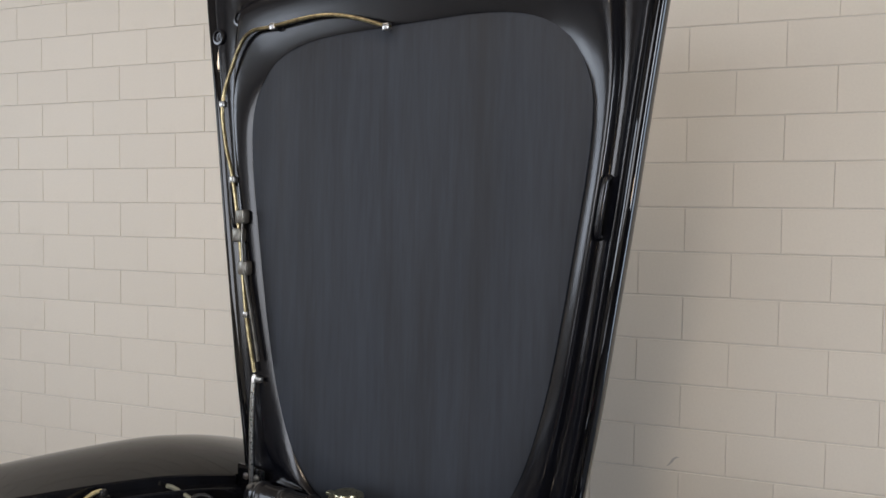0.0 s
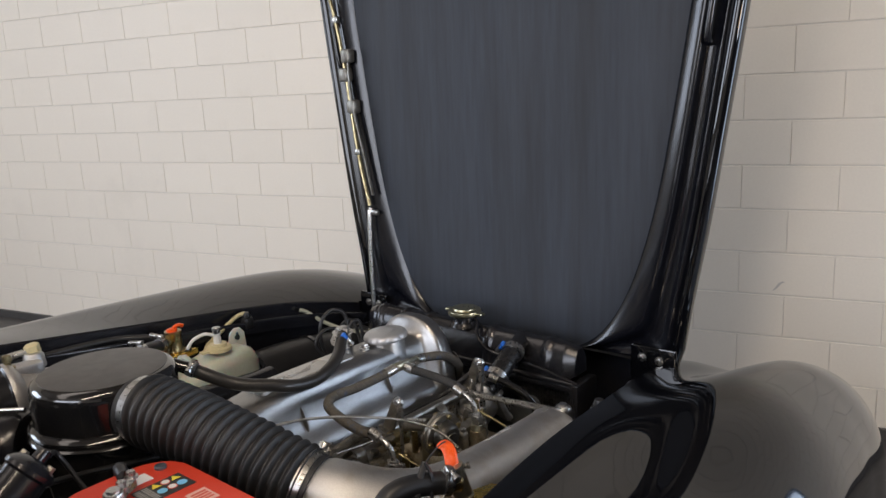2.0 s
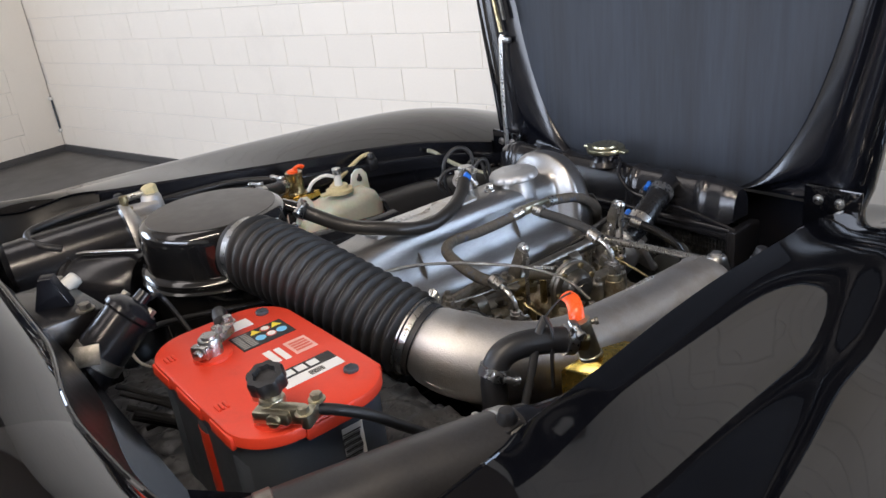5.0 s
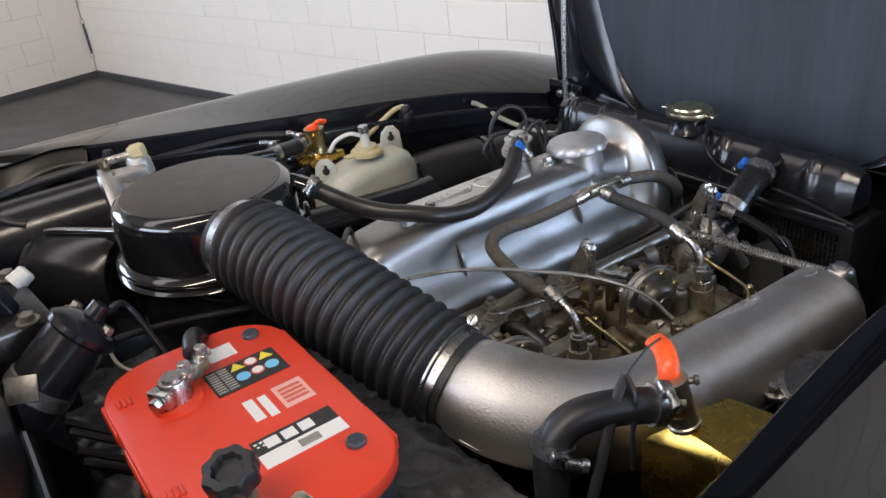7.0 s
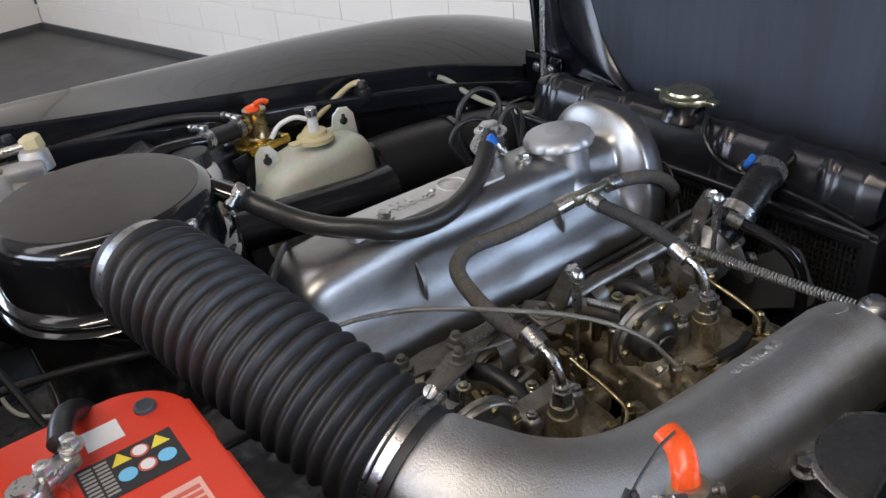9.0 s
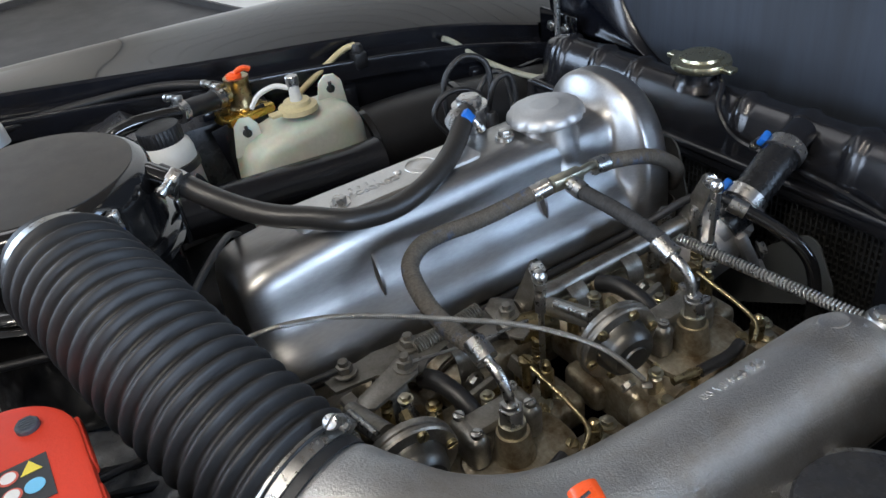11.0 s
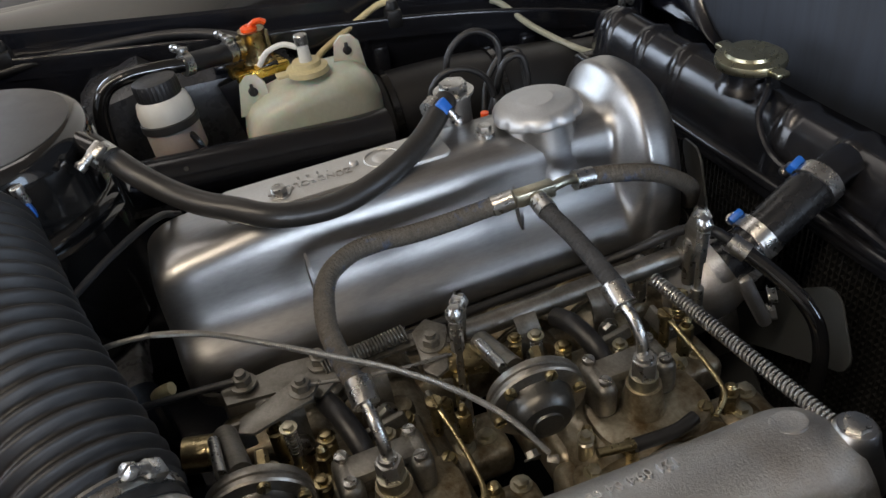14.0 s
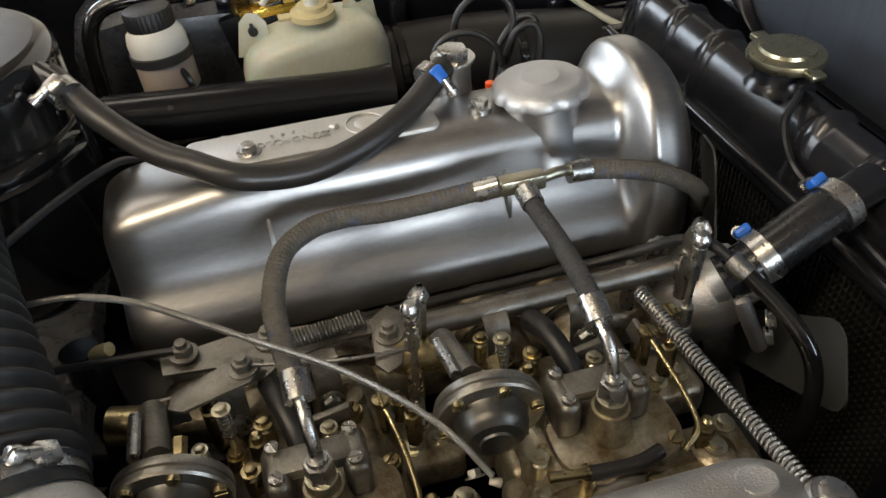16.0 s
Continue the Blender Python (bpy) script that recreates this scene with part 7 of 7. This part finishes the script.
part("barrel", lathe(bmesh.new(), [(0.0124, 0), (0.0124, 0.003), (0.0112, 0.004), (0.0112, 0.037), (0.0120, 0.038), (0.0120, 0.042), (0.009, 0.0425), (0.0, 0.0425)], axis_frame(VA, VB), 24), ZINC, valve2, "dull brass barrel")
bm = tube(bmesh.new(), smooth_path([VB - Vector((0, 0, 0.004)), (0.398, 0.552, 0.803), (0.393, 0.556, 0.808), (0.385, 0.560, 0.812), (0.374, 0.564, 0.811)], 4), 0.0036, 14, flat=2.2)
part("tap", bm, ORANGE, valve2, "translucent red plastic tap")
part("tap_pin", lathe(bmesh.new(), [(0.0026, 0), (0.0026, 0.006), (0.0042, 0.007), (0.0036, 0.010)], axis_frame((0.408, 0.558, 0.794), (0.420, 0.571, 0.797)), 12), DULL, valve2)
part("side_spigot", tube(bmesh.new(), [Vector((0.410, 0.550, 0.778)), Vector((0.399, 0.524, 0.786))], 0.0105, 16), BRASS, valve2)
h2 = hose_thing("heater_hose", [(0.405, 0.540, 0.781), (0.399, 0.524, 0.786), (0.390, 0.500, 0.791), (0.382, 0.478, 0.791), (0.378, 0.463, 0.783), (0.378, 0.455, 0.765), (0.381, 0.452, 0.735), (0.384, 0.452, 0.66)], 0.0132, RUBBER, "black heater hose bending down beside the elbow", seg=18)
clamp(h2, (0.403, 0.533, 0.7835), (0.006, 0.016, -0.005), 0.0136, 0.010, False, face=(0.3, 0.1, 0.9))
clamp(h2, (0.3775, 0.457, 0.774), (0.001, 0.008, 0.020), 0.0136, 0.010, False, face=(0.9, -0.5, 0.1))
strap = thing("cable_strap", (0.40, 0.49, 0.72), "black cable straps tied over the heater hose", "strap")
for pts in ([(0.392, 0.515, 0.813), (0.396, 0.500, 0.800), (0.402, 0.482, 0.770), (0.408, 0.462, 0.735), (0.412, 0.450, 0.70)], [(0.392, 0.515, 0.813), (0.402, 0.513, 0.800), (0.405, 0.508, 0.775), (0.407, 0.505, 0.745)], [(0.392, 0.515, 0.813), (0.388, 0.530, 0.816), (0.384, 0.548, 0.818), (0.382, 0.562, 0.817)]):
    part("strap_band", tube(bmesh.new(), smooth_path(pts, 5), 0.0042 if pts[-1][2] < 0.8 else 0.0009, 8, flat=0.5), RUBBER, strap)
blow = thing("heater_blower", (0.405, 0.72, 0.62), "round dark heater blower housing with a bright clamp", "blower")
part("housing", lathe(bmesh.new(), [(0.0, 0.026), (0.030, 0.026), (0.047, 0.022), (0.052, 0.014), (0.052, -0.06), (0.046, -0.07), (0.0, -0.07)], Matrix.Translation((0.437, 0.735, 0.694)), 36), HEATMAT, blow)
part("band", lathe(bmesh.new(), [(0.0522, 0.0), (0.0540, 0.001), (0.0540, 0.009), (0.0522, 0.010)], Matrix.Translation((0.437, 0.735, 0.703)), 36), STEEL, blow)
part("band_screw", bolt(bmesh.new(), Matrix.Translation((0.398, 0.693, 0.703)), 0.0058, 0.012), STEEL, blow)

clip = thing("cable_clip", (0.272, 0.714, 0.716), "zinc cable clip and nut on the intake chamber", "clip")
part("clip_plate", slab(bmesh.new(), [(-0.005, -0.002), (0.002, -0.003), (0.003, 0.0), (0.002, 0.003), (-0.005, 0.002)], 0, 0.0016, axis_frame((0.274, 0.715, 0.710), (0.30, 0.70, 0.76)), 0.0005), DULL, clip)
part("clip_nut", bolt(bmesh.new(), Matrix.Translation((0.266, 0.704, 0.708)) @ pose(0, 0, 0, 0, -60, 0), 0.0042, 0.005), DULL, clip)


# ---- blocks of the walls ----
def block_mesh(length, name="block"):
    """One painted block: a proud face with worn, chamfered edges."""
    bm = bmesh.new()
    w, h = length - 0.0014, COURSE - 0.0034
    rows = [[(x * (w / 2 - i * 0.5), y, z * (h / 2 - i)) for x, z in ((-1, -1), (1, -1), (1, 1), (-1, 1))] for i, y in ((0, 0.004), (0, 0.0024), (0.0007, 0.0011), (0.0020, 0.0004))]
    vs = loft(bm, rows, close=True)
    bm.faces.new(vs[-1])
    bmesh.ops.recalc_face_normals(bm, faces=bm.faces)
    me = bpy.data.meshes.new(name)
    bm.to_mesh(me)
    bm.free()
    me.materials.append(WALL)
    return me


def wall_blocks(parent, place, length, first, last, z_of):
    """Courses of blocks as parts, the far ones joined into one mesh."""
    whole = block_mesh(STEP)
    rest = bmesh.new()
    count = 0
    for k in range(first, last):
        z = z_of(k)
        start = PHASE + (0 if k % 2 else STEP / 2) - 60 * STEP
        n = 0
        u = start
        while u < length[1]:
            a, b = max(u, length[0]), min(u + STEP, length[1])
            u += STEP
            if b - a < 0.03:
                continue
            z0, z1 = max(FLOOR, z - COURSE / 2), z + COURSE / 2
            if z1 - z0 < 0.02:
                continue
            m = place((a + b) / 2, (z0 + z1) / 2) @ Matrix.Diagonal(((b - a) / STEP, 1, (z1 - z0) / COURSE, 1))
            if parent is wall_north and -1.75 < (a + b) / 2 < 2.3 and z < 2.3 and count < 300:
                ob = new("block", whole)
                ob.parent, ob.matrix_basis = parent, m
                count += 1
            else:
                tmp = bmesh.new()
                tmp.from_mesh(whole)
                tmp.transform(m)
                off = [rest.verts.new(v.co) for v in tmp.verts]
                for f in tmp.faces:
                    rest.faces.new([off[v.index] for v in f.verts])
                tmp.free()
    me = bpy.data.meshes.new("blockwork")
    rest.to_mesh(me)
    rest.free()
    me.materials.append(WALL)
    ob = new("blockwork", me)
    ob.parent = parent
    ob["kind"] = "stuff"


# smooth plastered strip beside the corner, and a short cable clipped into the corner
corner = wall_box("trim_corner", U0 - 0.004, U0 + 0.0008, 0.004, 0.222, FLOOR + 0.035, TOP, WALL)
tagged(corner, "smooth cream-painted plaster strip beside the wall corner", "trim")
cable = thing("wall_cable", at_wall(U0 + 0.009, 0.006, 0.26), "short grey cable clipped into the wall corner", "cable")
part("cable", tube(bmesh.new(), [at_wall(U0 + 0.009, 0.006, z) for z in (0.255, 0.33, 0.40, 0.475)], 0.0055, 10), GREY, cable)
for z in (0.262, 0.462):
    part("cable_clip", block(bmesh.new(), (0.024, 0.022, 0.022), Matrix.Translation(at_wall(U0 + 0.010, 0.008, z)) @ pose(0, 0, 0, 0, 0, 13.64), 0.004), WHITEP, cable, "white plastic clip")
ZERO = 1.979
angle = math.atan2(WU.y, WU.x)
NORTH = Matrix.Rotation(angle, 4, "Z")
wall_blocks(wall_north, lambda u, z: Matrix.Translation(at_wall(u, 0, z)) @ NORTH, (U0, 2.5), -10, 15, lambda k: ZERO - COURSE * (k + 0.5))
wall_blocks(wall_west, lambda u, z: Matrix.Translation(at_wall(U0, u, z)) @ NORTH @ Matrix.Rotation(radians(90), 4, "Z"), (0.222, 1.9), -10, 15, lambda k: ZERO - COURSE * (k + 0.5))
# a grey scuff on one block
bm = slab(bmesh.new(), [(-0.017, -0.016), (-0.012, -0.009), (-0.006, 0.000), (0.000, 0.010), (0.009, 0.016), (0.018, 0.015), (0.010, 0.011), (0.004, 0.004), (0.000, -0.002), (-0.008, -0.010)], 0, 0.0005, Matrix.Translation(at_wall(0.756, 0.0, 0.576)) @ NORTH @ pose(0, 0, 0, 90), 0)
part("scuff_mark", bm, material("grey_scuff", (0.50, 0.47, 0.43), 0.6, var=0.3, scale=90), wall_north, "grey scuff on the paint")
